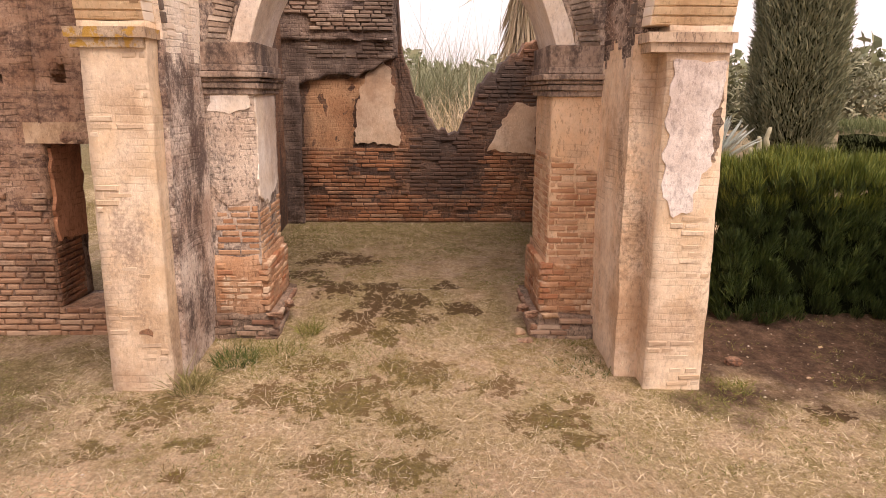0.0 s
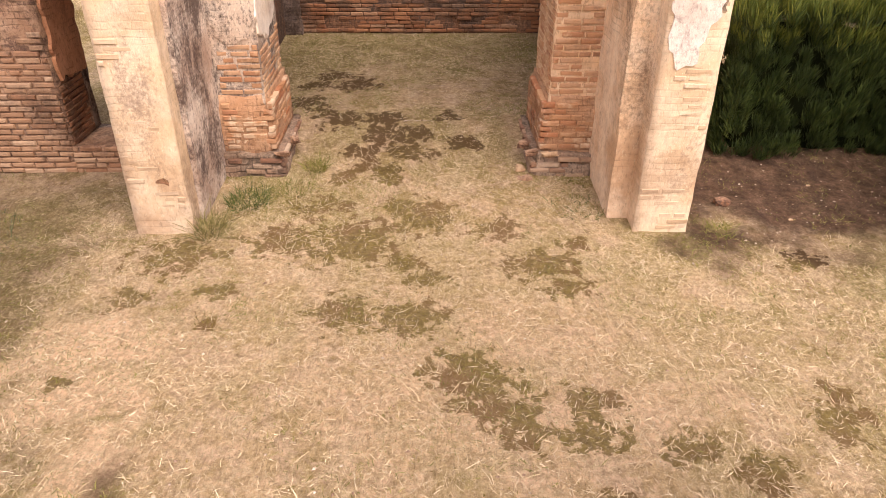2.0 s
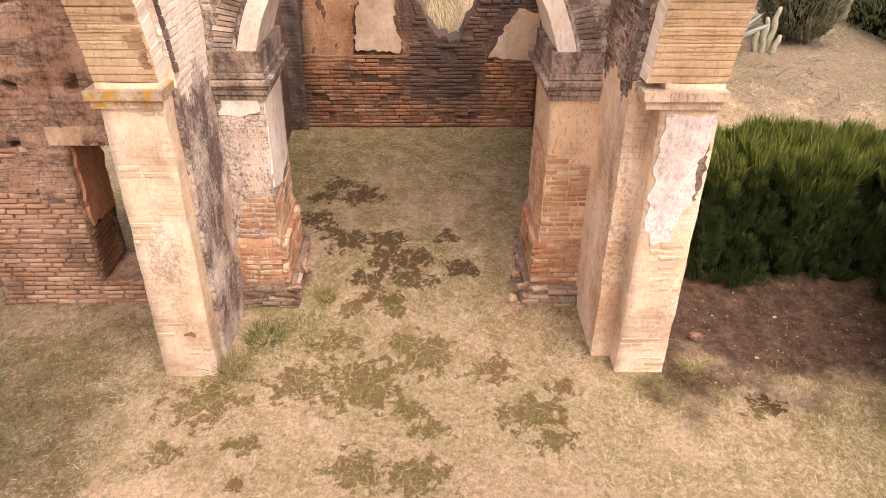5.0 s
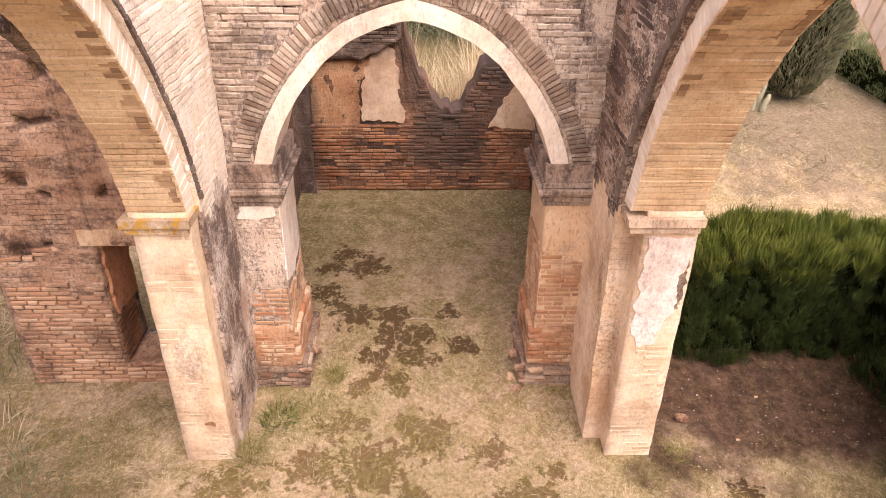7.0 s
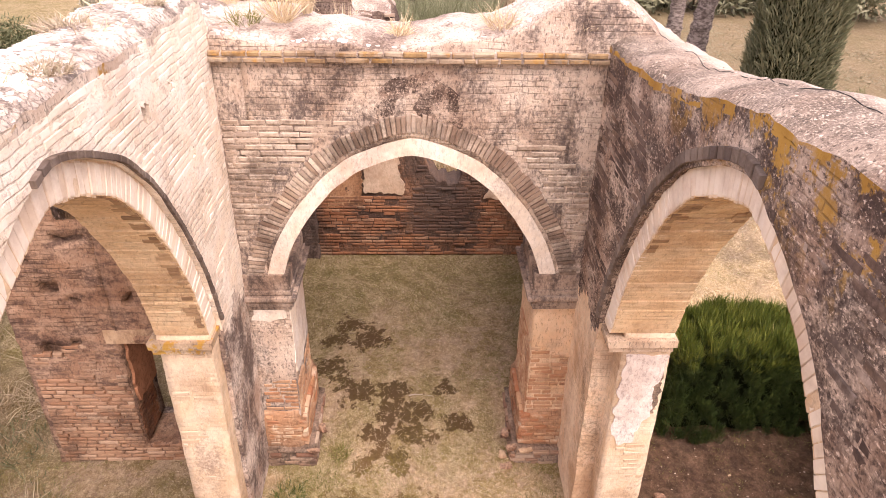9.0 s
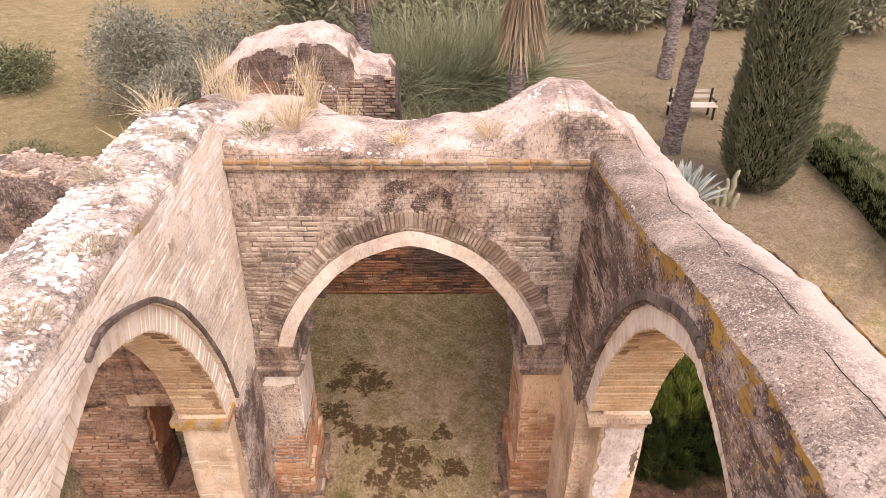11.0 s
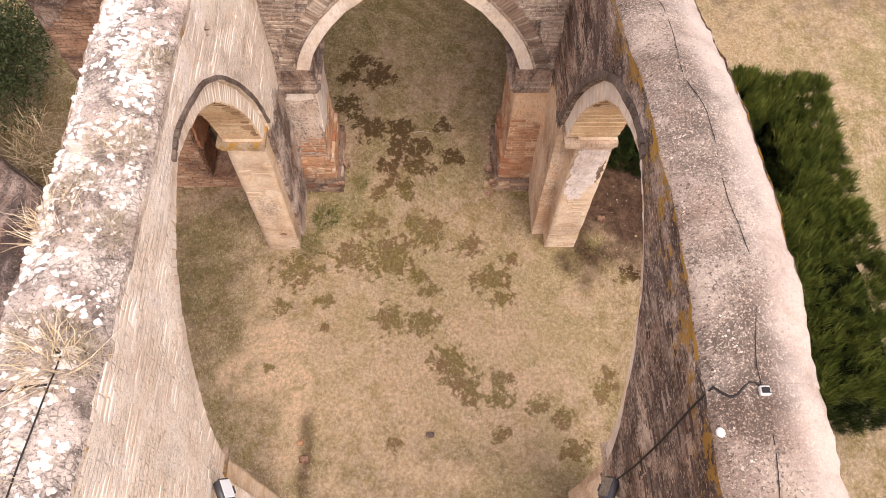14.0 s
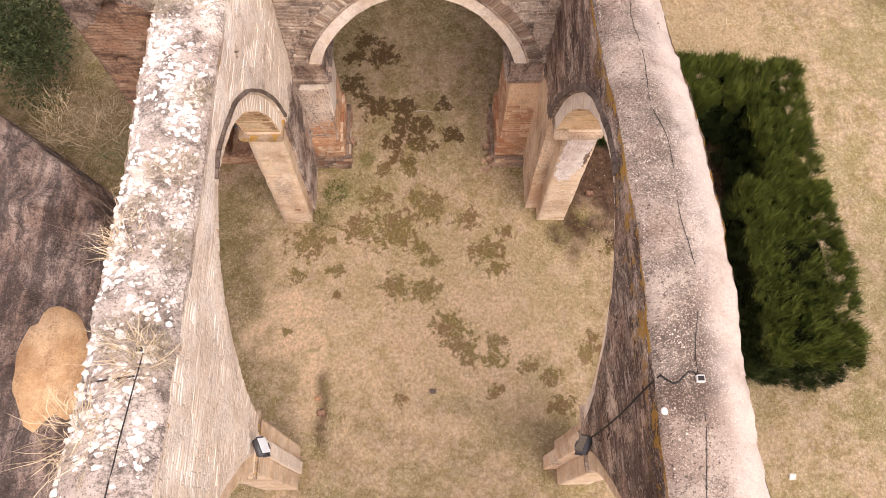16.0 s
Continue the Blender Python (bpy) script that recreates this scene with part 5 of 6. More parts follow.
def hedge(label, lo, hi, ztop, count, mat, seed, blade=(0.08, 0.19), tip=None):
    """An overgrown hedge: many rounded tufts of upright sprigs over a solid core, painted near-black as the shade in
    their gaps.
    """
    r = np.random.RandomState(seed)
    base = thing("hedge", label, "hedge", group="evergreen hedges", at=((lo[0] + hi[0]) / 2, (lo[1] + hi[1]) / 2, ground_z(lo[0], lo[1])))
    off = Vector(base.location)
    gz = off.z
    bm = bmesh.new()
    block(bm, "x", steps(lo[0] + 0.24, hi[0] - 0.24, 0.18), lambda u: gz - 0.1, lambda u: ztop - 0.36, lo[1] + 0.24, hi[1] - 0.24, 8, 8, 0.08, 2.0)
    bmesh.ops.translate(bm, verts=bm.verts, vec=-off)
    part("core", bm, F_core, base, "solid core painted near-black as inner shade")
    dx, dy, dz = hi[0] - lo[0], hi[1] - lo[1], ztop - gz
    area = np.array([dx * dy, dx * dz, dx * dz, dy * dz, dy * dz])
    area[0] *= 1.7
    clumps = int(area.sum() * 60)
    kind = r.choice(5, size=clumps, p=area / area.sum())
    C = np.column_stack((lo[0] + dx * r.rand(clumps), lo[1] + dy * r.rand(clumps), gz + dz * r.rand(clumps)))
    N = np.zeros((clumps, 3))
    for k in range(5):
        m = kind == k
        if k == 0:
            C[m, 2], N[m] = ztop, (0, 0, 1)
        elif k < 3:
            C[m, 1], N[m] = (lo[1], hi[1])[k - 1], (0, (-1, 1)[k - 1], 0.3)
        else:
            C[m, 0], N[m] = (lo[0], hi[0])[k - 3], ((-1, 1)[k - 3], 0, 0.3)
    bulge = np.array([0.24 * noise.noise(Vector((x * 0.8, (y + z) * 0.8, seed))) + 0.12 * noise.noise(Vector((x * 2.6, (y + z) * 2.6, seed))) for x, y, z in C])
    C += N * (bulge - 0.12 + r.uniform(-0.08, 0.05, clumps))[:, None]
    # corners are rounded off
    mid = np.array([(lo[0] + hi[0]) / 2, (lo[1] + hi[1]) / 2, gz + dz * 0.45])
    rel = np.abs(C - mid) / np.array([dx / 2, dy / 2, dz * 0.55])
    both = np.sort(rel, axis=1)[:, 1:].min(axis=1)
    C += (mid - C) * (np.clip(both - 0.78, 0, 1) * 0.3)[:, None]
    size = r.uniform(0.05, 0.12, clumps)
    pick = r.randint(0, clumps, count)
    D = unit(r.normal(size=(count, 3)) + N[pick] * 0.7 + np.array([0, 0, 0.45]))
    P = C[pick] + D * (size[pick] * r.rand(count) ** 0.5)[:, None]
    P[:, 2] = np.maximum(P[:, 2], gz + 0.01)
    way = unit(D * 0.7 + N[pick] * 0.3 + np.array([0, 0, 1.7]) + r.normal(size=(count, 3)) * 0.28)
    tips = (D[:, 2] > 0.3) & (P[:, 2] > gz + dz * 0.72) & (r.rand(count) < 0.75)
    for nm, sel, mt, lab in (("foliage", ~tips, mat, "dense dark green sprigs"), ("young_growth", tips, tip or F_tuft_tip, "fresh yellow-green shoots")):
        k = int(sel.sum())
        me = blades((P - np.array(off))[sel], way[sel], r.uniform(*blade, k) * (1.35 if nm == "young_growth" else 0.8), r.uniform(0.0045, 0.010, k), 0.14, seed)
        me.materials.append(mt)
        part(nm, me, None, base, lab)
    return base


hedge("dense dark green evergreen hedge beyond the arcade", (3.55, 1.5), (5.95, 2.5), 1.9, 130000, F_tuft, 1)
hedge("dense dark green evergreen hedge turning the corner", (5.95, -0.6), (7.0, 2.4), 1.9, 84000, F_tuft, 2)
hedge("dense dark green evergreen hedge beside the wall", (5.45, -3.4), (7.05, -0.1), 1.85, 110000, F_tuft, 3)
hedge("light green informal hedge along the garden path", (10.6, 4.5), (11.8, 12.2), 2.1, 40000, F_path, 4, (0.06, 0.15), F_path)


# ---- trees ----
def trunk_mesh(points, radius, sides=10, rough=0.03):
    bm = bmesh.new()
    rings = []
    for i, (x, y, z) in enumerate(points):
        r0 = radius(i / (len(points) - 1))
        rings.append([bm.verts.new((x + r0 * math.cos(2 * math.pi * k / sides) * (1 + random.uniform(-rough, rough) * 4), y + r0 * math.sin(2 * math.pi * k / sides) * (1 + random.uniform(-rough, rough) * 4), z)) for k in range(sides)])
    for a, c in zip(rings, rings[1:]):
        for k in range(sides):
            bm.faces.new((a[k], a[(k + 1) % sides], c[(k + 1) % sides], c[k]))
    bm.faces.new(rings[0])
    bm.faces.new(rings[-1])
    return bm


def cypress(label, x, y, height, radius, count, seed):
    r = np.random.RandomState(seed)
    base = thing("cypress_tree", label, "tree", at=(x, y, ground_z(x, y) - 0.05))
    part("trunk", trunk_mesh([(0, 0, z) for z in steps(0, height * 0.7, 0.5)], lambda f: 0.16 * (1 - 0.8 * f)), M_bark, base)
    prof = [(0, 0.55), (0.06, 0.86), (0.2, 1.0), (0.5, 0.95), (0.75, 0.7), (0.92, 0.35), (1, 0.04)]
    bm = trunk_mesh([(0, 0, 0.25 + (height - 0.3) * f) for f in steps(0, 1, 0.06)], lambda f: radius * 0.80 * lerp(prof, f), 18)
    part("inner_crown", bm, F_core, base, "solid inner crown painted near-black as shade")
    f = r.rand(count) ** 0.9
    a = r.uniform(0, 2 * math.pi, count)
    rad = np.array([lerp(prof, q) for q in f]) * radius
    lump = np.array([1 + 0.13 * noise.noise(Vector((math.cos(q) * 2.5, math.sin(q) * 2.5, w * 9))) + 0.06 * noise.noise(Vector((math.cos(q) * 7, math.sin(q) * 7, w * 30))) for q, w in zip(a, f)])
    rad = rad * lump * r.uniform(0.82, 1.0, count)
    P = np.column_stack((np.cos(a) * rad, np.sin(a) * rad, 0.2 + (height - 0.3) * f))
    way = unit(np.column_stack((np.cos(a) * 0.5, np.sin(a) * 0.5, np.full(count, 1.0))) + r.normal(size=(count, 3)) * 0.28)
    me = blades(P, way, r.uniform(0.10, 0.24, count), r.uniform(0.012, 0.03, count), 0.12, seed)
    me.materials.append(F_cypress)
    part("crown", me, None, base, "upright dark green sprays")
    return base


cypress("tall dark green columnar cypress on bare earth", 8.6, 10.1, 8.2, 1.0, 52000, 41)


def bush(name, label, x, y, rx, ry, h, count, mat, seed, leaf=(0.08, 0.2), wide=(0.02, 0.05), category="shrub", lift=0.0):
    """A loose shrub: stems and a crown of many leaves in clumps with gaps."""
    r = np.random.RandomState(seed)
    rr = random.Random(seed)
    base = thing(name, label, category, at=(x, y, ground_z(x, y) - 0.03))
    clumps = []
    for k in range(26):
        a, q = rr.uniform(0, 6.3), math.sqrt(rr.random())
        clumps.append((math.cos(a) * q * rx * 0.8, math.sin(a) * q * ry * 0.8, lift + (h - lift) * rr.uniform(0.25, 0.9) * (1 - 0.45 * q * q)))
    for cx, cy, cz in clumps[:6]:
        bm = bmesh.new()
        pts = [(cx * f, cy * f, cz * f) for f in (0, 0.35, 0.7, 1)]
        rings = []
        for i, p in enumerate(pts):
            rad = 0.05 * (1 - 0.75 * i / 3)
            rings.append([bm.verts.new((p[0] + rad * math.cos(t * 1.2566), p[1] + rad * math.sin(t * 1.2566), p[2])) for t in range(5)])
        for u, v in zip(rings, rings[1:]):
            for t in range(5):
                bm.faces.new((u[t], u[(t + 1) % 5], v[(t + 1) % 5], v[t]))
        part("stem", bm, M_bark, base)
    pick = r.randint(0, len(clumps), count)
    C = np.array(clumps)[pick]
    size = 0.30 * (rx + ry) / 2 + 0.1 * h
    D = unit(r.normal(size=(count, 3)))
    P = C + D * size * (r.rand(count, 1) ** 0.4) * np.array([1, 1, 0.75])
    P[:, 2] = np.maximum(P[:, 2], 0.02)
    way = unit(D + np.array([0, 0, 0.5]) + r.normal(size=(count, 3)) * 0.5)
    me = blades(P, way, r.uniform(*leaf, count), r.uniform(*wide, count), 0.3, seed)
    me.materials.append(mat)
    part("crown", me, None, base)
    return base


bush("shrub", "rounded dark green shrub behind the aisle wall", -8.3, 3.7, 1.2, 1.2, 2.8, 14000, F_dark, 51, (0.05, 0.12), (0.015, 0.035))
bush("shrub", "broad olive green shrub with bare twigs", -9.6, 9.4, 1.5, 1.2, 1.5, 12000, F_shrub, 52, (0.05, 0.13), (0.012, 0.03))
bush("shrub", "dark green shrub at the foot of a conifer", -5.6, 10.6, 1.6, 1.3, 2.2, 14000, F_dark, 53, (0.05, 0.13), (0.015, 0.035))
bush("conifer", "silvery grey-green spreading conifer", -5.4, 12.4, 2.1, 1.9, 4.4, 24000, F_silver, 54, (0.07, 0.17), (0.018, 0.04), "tree")
bush("conifer", "silvery grey-green conifer beside a field path", -8.4, 15.5, 1.8, 1.8, 3.8, 16000, F_silver, 55, (0.07, 0.17), (0.018, 0.04), "tree")
bush("shrub", "small shrub by a field fence", -13.5, 17.5, 1.2, 1.2, 1.6, 4000, F_shrub, 56)
bush("tree", "round dark tree standing in a pale field", -22, 33, 2.2, 2.2, 3.6, 6000, F_hedge, 57, (0.15, 0.35), (0.06, 0.12), "tree")
for k, (x, y, rx, h, mat, lab) in enumerate(((1.5, 24, 3.2, 3.2, F_scrub, "olive brown scrub along the garden edge"), (7, 26, 3.6, 3.4, F_scrub, "olive brown scrub along the garden edge"),
                                        (12.5, 27, 3.6, 3.0, F_scrub, "dull green scrub along the garden edge"), (18.5, 25, 3.4, 3.4, F_scrub, "olive brown scrub along the garden edge"),
                                        (24, 22, 3.2, 3.6, F_scrub, "dull green scrub along the garden edge"), (-4, 26, 3.4, 3.8, F_scrub, "olive brown scrub along the garden edge"), (19, 15, 2.0, 2.0, F_shrub, "low scrub on bare earth"))):
    bush("shrub", lab, x, y, rx, 1.8, h, 6500, mat, 60 + k, (0.15, 0.4), (0.06, 0.14))


def reeds(name, label, x, y, rx, ry, h, count, mat, seed, width=(0.015, 0.035), lean=0.22, bend=0.25, category="tall grass", z=None, parent=None):
    r = np.random.RandomState(seed)
    base = thing(name, label, category, at=(x, y, ground_z(x, y) - 0.04 if z is None else z))
    a, q = r.uniform(0, 6.3, count), np.sqrt(r.rand(count))
    P = np.column_stack((np.cos(a) * q * rx, np.sin(a) * q * ry, np.zeros(count)))
    way = unit(np.column_stack((np.cos(a) * q * lean + r.normal(size=count) * lean * 0.5, np.sin(a) * q * lean + r.normal(size=count) * lean * 0.5, np.ones(count))))
    me = blades(P, way, h * r.uniform(0.45, 1.0, count), r.uniform(*width, count), bend, seed)
    me.materials.append(mat)
    part("foliage", me, None, base)
    return base


reeds("giant_reed", "tall grey-green giant reed behind the broken wall", 0.4, 17.2, 1.7, 0.9, 2.9, 6500, F_reed, 71, (0.012, 0.028), 0.8, 0.5)
reeds("giant_reed", "tall grey-green giant reed behind the broken wall", 2.3, 18.0, 1.3, 0.9, 2.7, 5000, F_reed, 72, (0.012, 0.028), 0.8, 0.5)
reeds("giant_reed", "tall grey-green giant reed behind the broken wall", -1.0, 16.6, 0.9, 0.7, 2.5, 3000, F_reed, 76, (0.012, 0.028), 0.8, 0.5)
for k, (x, y, h) in enumerate(((1.0, 8.1, 2.1), (2.0, 8.3, 2.2), (2.9, 8.8, 2.0), (0.2, 7.9, 2.0), (1.5, 8.8, 2.3), (-0.5, 8.4, 2.2))):
    reeds("tall_dry_grass", "clump of tall bleached dry grass", x, y, 0.45, 0.4, h, 420, F_straw, 80 + k, (0.008, 0.018), 0.2, 0.15)


def palm(label, x, y, height, lean, crown, skirt, seed):
    """A fan palm: ringed trunk, dead hanging fronds, a crown of green ones."""
    r = np.random.RandomState(seed)
    base = thing("palm_tree", label, "tree", at=(x, y, ground_z(x, y) - 0.05))
    pts = [(lean * (z / height) ** 1.5, 0, z) for z in steps(0, height, 0.12)]
    part("trunk", trunk_mesh(pts, lambda f: 0.27 - 0.07 * f + 0.02 * math.sin(f * 140), 12, 0.035), M_palm_bark, base)
    top = np.array([lean, 0, height])
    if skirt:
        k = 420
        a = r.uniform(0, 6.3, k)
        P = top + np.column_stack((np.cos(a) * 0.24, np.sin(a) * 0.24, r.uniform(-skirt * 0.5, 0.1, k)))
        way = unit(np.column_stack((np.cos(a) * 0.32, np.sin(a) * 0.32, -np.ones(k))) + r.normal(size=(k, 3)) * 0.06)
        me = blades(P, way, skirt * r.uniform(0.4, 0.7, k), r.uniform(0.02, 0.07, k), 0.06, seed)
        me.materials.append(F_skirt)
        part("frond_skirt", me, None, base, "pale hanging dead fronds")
    for q in range(crown):
        a, e = q * 2.4, r.uniform(-0.3, 0.9)
        d = np.array([math.cos(a) * math.cos(e), math.sin(a) * math.cos(e), math.sin(e)])
        hub = top + d * 0.9
        k = 26
        fan = np.linspace(-1.1, 1.1, k)
        sd = np.array([-math.sin(a), math.cos(a), 0])
        way = unit(np.cos(fan)[:, None] * d + np.sin(fan)[:, None] * sd)
        P = np.repeat(hub[None], k, 0)
        P = np.vstack((P, top[None]))
        way = np.vstack((way, d[None]))
        ln = np.append(np.full(k, 0.8) * r.uniform(0.85, 1.1, k), 0.95)
        me = blades(P, way, ln, np.append(np.full(k, 0.05), 0.04), 0.12, seed + q)
        me.materials.append(F_palm)
        part("frond", me, None, base)
    return base


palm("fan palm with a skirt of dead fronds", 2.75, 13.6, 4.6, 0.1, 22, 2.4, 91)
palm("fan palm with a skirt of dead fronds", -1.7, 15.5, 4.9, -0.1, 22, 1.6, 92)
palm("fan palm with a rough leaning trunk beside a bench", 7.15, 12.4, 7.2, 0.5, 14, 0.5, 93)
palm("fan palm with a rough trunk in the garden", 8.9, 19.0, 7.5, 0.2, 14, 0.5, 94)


# ---- agave, cactus, bench ----
M_agave, n, l, b = material("blue_grey_agave")
flat = stretched(n, l, 1, 1, 1)
finish(n, l, b, mix(n, l, noise_node(n, l, flat, 4, 4), (0.30, 0.34, 0.31), (0.47, 0.50, 0.45)), noise_node(n, l, flat, 30, 3), 0.2, 0.01)
b.inputs["Roughness"].default_value = 0.55
agave = thing("agave", "large blue-grey agave rosette on bare earth", "plant", at=(6.2, 8.8, ground_z(6.2, 8.8)))
for q in range(46):
    a, tier = q * 2.39996, q / 46
    e = radians(36 + 52 * tier)
    ln, wd = 1.35 - 0.15 * tier, 0.105
    bm = bmesh.new()
    rows = []
    for i in range(8):
        f = i / 7
        wdt = wd * (0.75 + 0.9 * f - 1.62 * f ** 2.2) if f < 1 else 0.004
        sag = -0.18 * f * f * (1 - tier)
        cx, cz = 0.08 + ln * f * math.cos(e), ln * f * math.sin(e) + sag + 0.12
        ups = (-math.sin(e), math.cos(e))
        row = []
        for s2, lift in ((-1, 0.35), (-0.45, 0.08), (0, 0), (0.45, 0.08), (1, 0.35)):
            row.append(bm.verts.new((cx + ups[0] * lift * wdt, s2 * wdt, cz + ups[1] * lift * wdt)))
        row.append(bm.verts.new((cx - ups[0] * 0.4 * wdt, 0, cz - ups[1] * 0.4 * wdt)))
        rows.append(row)
    for u, v in zip(rows, rows[1:]):
        for i in range(6):
            bm.faces.new((u[i], u[(i + 1) % 6], v[(i + 1) % 6], v[i]))
    bmesh.ops.rotate(bm, verts=bm.verts, matrix=Matrix.Rotation(a, 3, "Z"))
    part("leaf", bm, M_agave, agave)

M_cactus, n, l, b = material("grey_green_cactus")
flat = stretched(n, l, 1, 1, 1)
finish(n, l, b, mix(n, l, noise_node(n, l, flat, 12, 4), (0.22, 0.22, 0.13), (0.42, 0.38, 0.28)), noise_node(n, l, flat, 40, 3), 0.5, 0.02)
cactus = thing("cactus", "weathered grey-green columnar cactus clump", "plant", at=(7.45, 9.15, ground_z(7.4, 9.1)))
for k, (dx, dy, h, tilt) in enumerate(((0, 0, 0.75, 0), (0.14, 0.05, 0.95, 0.08), (-0.12, 0.06, 0.5, -0.1), (0.22, -0.1, 0.4, 0.15))):
    bm = trunk_mesh([(dx + tilt * z + 0.02 * math.sin(z * 14 + k), dy, z) for z in steps(-0.05, h, 0.08)], lambda f: 0.07 * (1 - 0.5 * f ** 5) * (1 + 0.12 * math.sin(f * 22)), 9, 0.03)
    part("stem", bm, M_cactus, cactus)

M_slat, n, l, b = material("bleached_bench_wood")
flat = stretched(n, l, 1, 1, 1)
finish(n, l, b, mix(n, l, noise_node(n, l, flat, 12, 4), (0.50, 0.42, 0.36), (0.66, 0.58, 0.50)), noise_node(n, l, flat, 40, 3), 0.3, 0.01)
M_iron, n, l, b = material("dark_iron")
b.inputs["Base Color"].default_value, b.inputs["Metallic"].default_value, b.inputs["Roughness"].default_value = (0.05, 0.045, 0.045, 1), 0.7, 0.55
bench = thing("garden_bench", "park bench with pale slats and dark iron ends", "bench", at=(8.55, 15.0, ground_z(8.5, 15)))
for k in range(4):
    bm = bmesh.new()
    box(bm, (-0.75, -0.22 + k * 0.115, 0.42), (0.75, -0.12 + k * 0.115, 0.45), 0.002, k)
    part("seat_slat", bm, M_slat, bench, smooth=False)
for k in range(2):
    bm = bmesh.new()
    box(bm, (-0.75, 0.26 + k * 0.03, 0.58 + k * 0.17), (0.75, 0.285 + k * 0.03, 0.68 + k * 0.17), 0.002, k)
    part("back_slat", bm, M_slat, bench, smooth=False)
for x in (-0.65, 0.65):
    bm = bmesh.new()
    for lo, hi in (((x - 0.03, -0.22, 0), (x + 0.03, -0.17, 0.42)), ((x - 0.03, 0.22, 0), (x + 0.03, 0.27, 0.9)), ((x - 0.03, -0.22, 0.38), (x + 0.03, 0.27, 0.42)), ((x - 0.03, -0.22, 0.6), (x + 0.03, 0.25, 0.64))):
        box(bm, lo, hi)
    part("end_frame", bm, M_iron, bench, "dark iron end frame", smooth=False)

# ---- growth on the wall tops and at the feet of the piers ----
for k, (x, y, z, h, w2, mat) in enumerate((
        (-2.55, 0.3, 6.42, 0.3, 0.14, F_straw), (-2.5, -0.5, 6.42, 0.28, 0.15, F_straw), (-2.7, 1.2, 6.42, 0.5, 0.12, F_straw), (-2.45, -1.9, 6.42, 0.25, 0.14, F_straw),
        (-2.55, -2.5, 6.45, 0.3, 0.16, F_straw), (-2.75, -3.2, 6.5, 0.35, 0.2, F_straw), (-2.45, -4.35, 6.7, 0.32, 0.2, F_straw), (-2.85, -5.0, 6.7, 0.4, 0.24, F_straw),
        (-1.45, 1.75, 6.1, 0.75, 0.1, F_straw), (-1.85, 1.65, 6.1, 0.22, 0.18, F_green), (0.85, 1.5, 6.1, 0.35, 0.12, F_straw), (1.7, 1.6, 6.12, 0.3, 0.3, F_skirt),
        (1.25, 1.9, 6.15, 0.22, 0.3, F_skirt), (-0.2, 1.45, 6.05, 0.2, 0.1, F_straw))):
    reeds("grass_tuft", "tuft of dry grass rooted on the wall top" if mat is not F_green else "low grey-green tuft rooted on the wall top", x, y, w2, w2, h, 170, mat, 120 + k, (0.004, 0.009), 0.7, 0.35, "grass", z + 0.03)
for k, (x, y, w2, h) in enumerate(((-2.3, -1.6, 0.17, 0.11), (-2.42, -2.45, 0.22, 0.12), (-2.62, -2.9, 0.16, 0.10), (-2.36, -3.3, 0.2, 0.12), (-2.7, -0.4, 0.2, 0.14), (-2.4, 0.5, 0.16, 0.12), (-2.55, -4.15, 0.26, 0.14), (-2.3, -4.3, 0.18, 0.1))):
    reeds("grass_tuft", "flat grey-brown cushion of dry growth on the wall top", x, y, w2, w2 * 0.8, h, 420, F_cushion, 230 + k, (0.004, 0.009), 1.1, 0.4, "grass", lerp(TOPW, y) + 0.05)
for k, (x, y, h, w2, mat, lab) in enumerate((
        (-2.06, 0.02, 0.36, 0.15, F_olive, "olive grass tuft at the foot of a pier"), (-1.8, 0.62, 0.3, 0.2, F_lush, "green grass tuft beside the pier"), (-1.35, 0.9, 0.16, 0.2, F_green, "low green grass by the plinth"),
        (1.75, 0.5, 0.12, 0.32, F_lush, "low green weeds by the pier"), (-1.7, -1.5, 0.1, 0.09, F_moss, "small dark grass tuft"), (-1.15, 1.35, 0.18, 0.12, F_green, "green tuft beside the plinth"),
        (3.1, 0.0, 0.12, 0.16, F_green, "low green weeds by the pier"), (4.3, -0.3, 0.08, 0.3, F_green, "low green weeds on bare soil"), (5.0, 0.7, 0.08, 0.25, F_green, "low green weeds on bare soil"), (3.6, 1.0, 0.07, 0.2, F_green, "low green weeds on bare soil"), (-1.9, -3.4, 0.12, 0.25, F_green, "green weeds along a rut"))):
    reeds("grass_tuft", lab, x, y, w2, w2, h, 260, mat, 150 + k, (0.004, 0.01), 0.8, 0.3, "grass")

# stumps of the fallen vault: a flat shelf behind the cross wall, and a rounded mass on the back wall
bm = bmesh.new()
block(bm, "x", steps(-2.75, -0.95, 0.1), lambda u: 5.3, lambda u: 6.06 - 0.5 * max(0, u + 1.5), 2.1, 3.1, 10, 12, 0.04, 3, mound=0.06)
tagged(part("vault_stump", bm, M_top_n), "white lichened stump of the fallen vault", "ruin", kind="structure")
bm = bmesh.new()
block(bm, "x", steps(-3.9, -0.4, 0.06), lambda u: 3.6, lambda u: lerp([(-3.9, 4.9), (-3.5, 5.3), (-3.1, 5.62), (-2.6, 5.8), (-2.0, 5.9), (-1.6, 5.88), (-1.32, 5.72), (-1.16, 5.5), (-1.1, 5.36), (-0.5, 5.3), (-0.4, 4.9)], u) + 0.05 * noise.noise(Vector((u * 6, 2, 1))), 6.26, 7.5, 44, 14, 0.06, 3.2, mound=0.12)
mass = part("vault_mass", bm, M_top_n, apse, "ragged white lichened mass of the fallen vault")
mass.data.materials.append(M_facing)
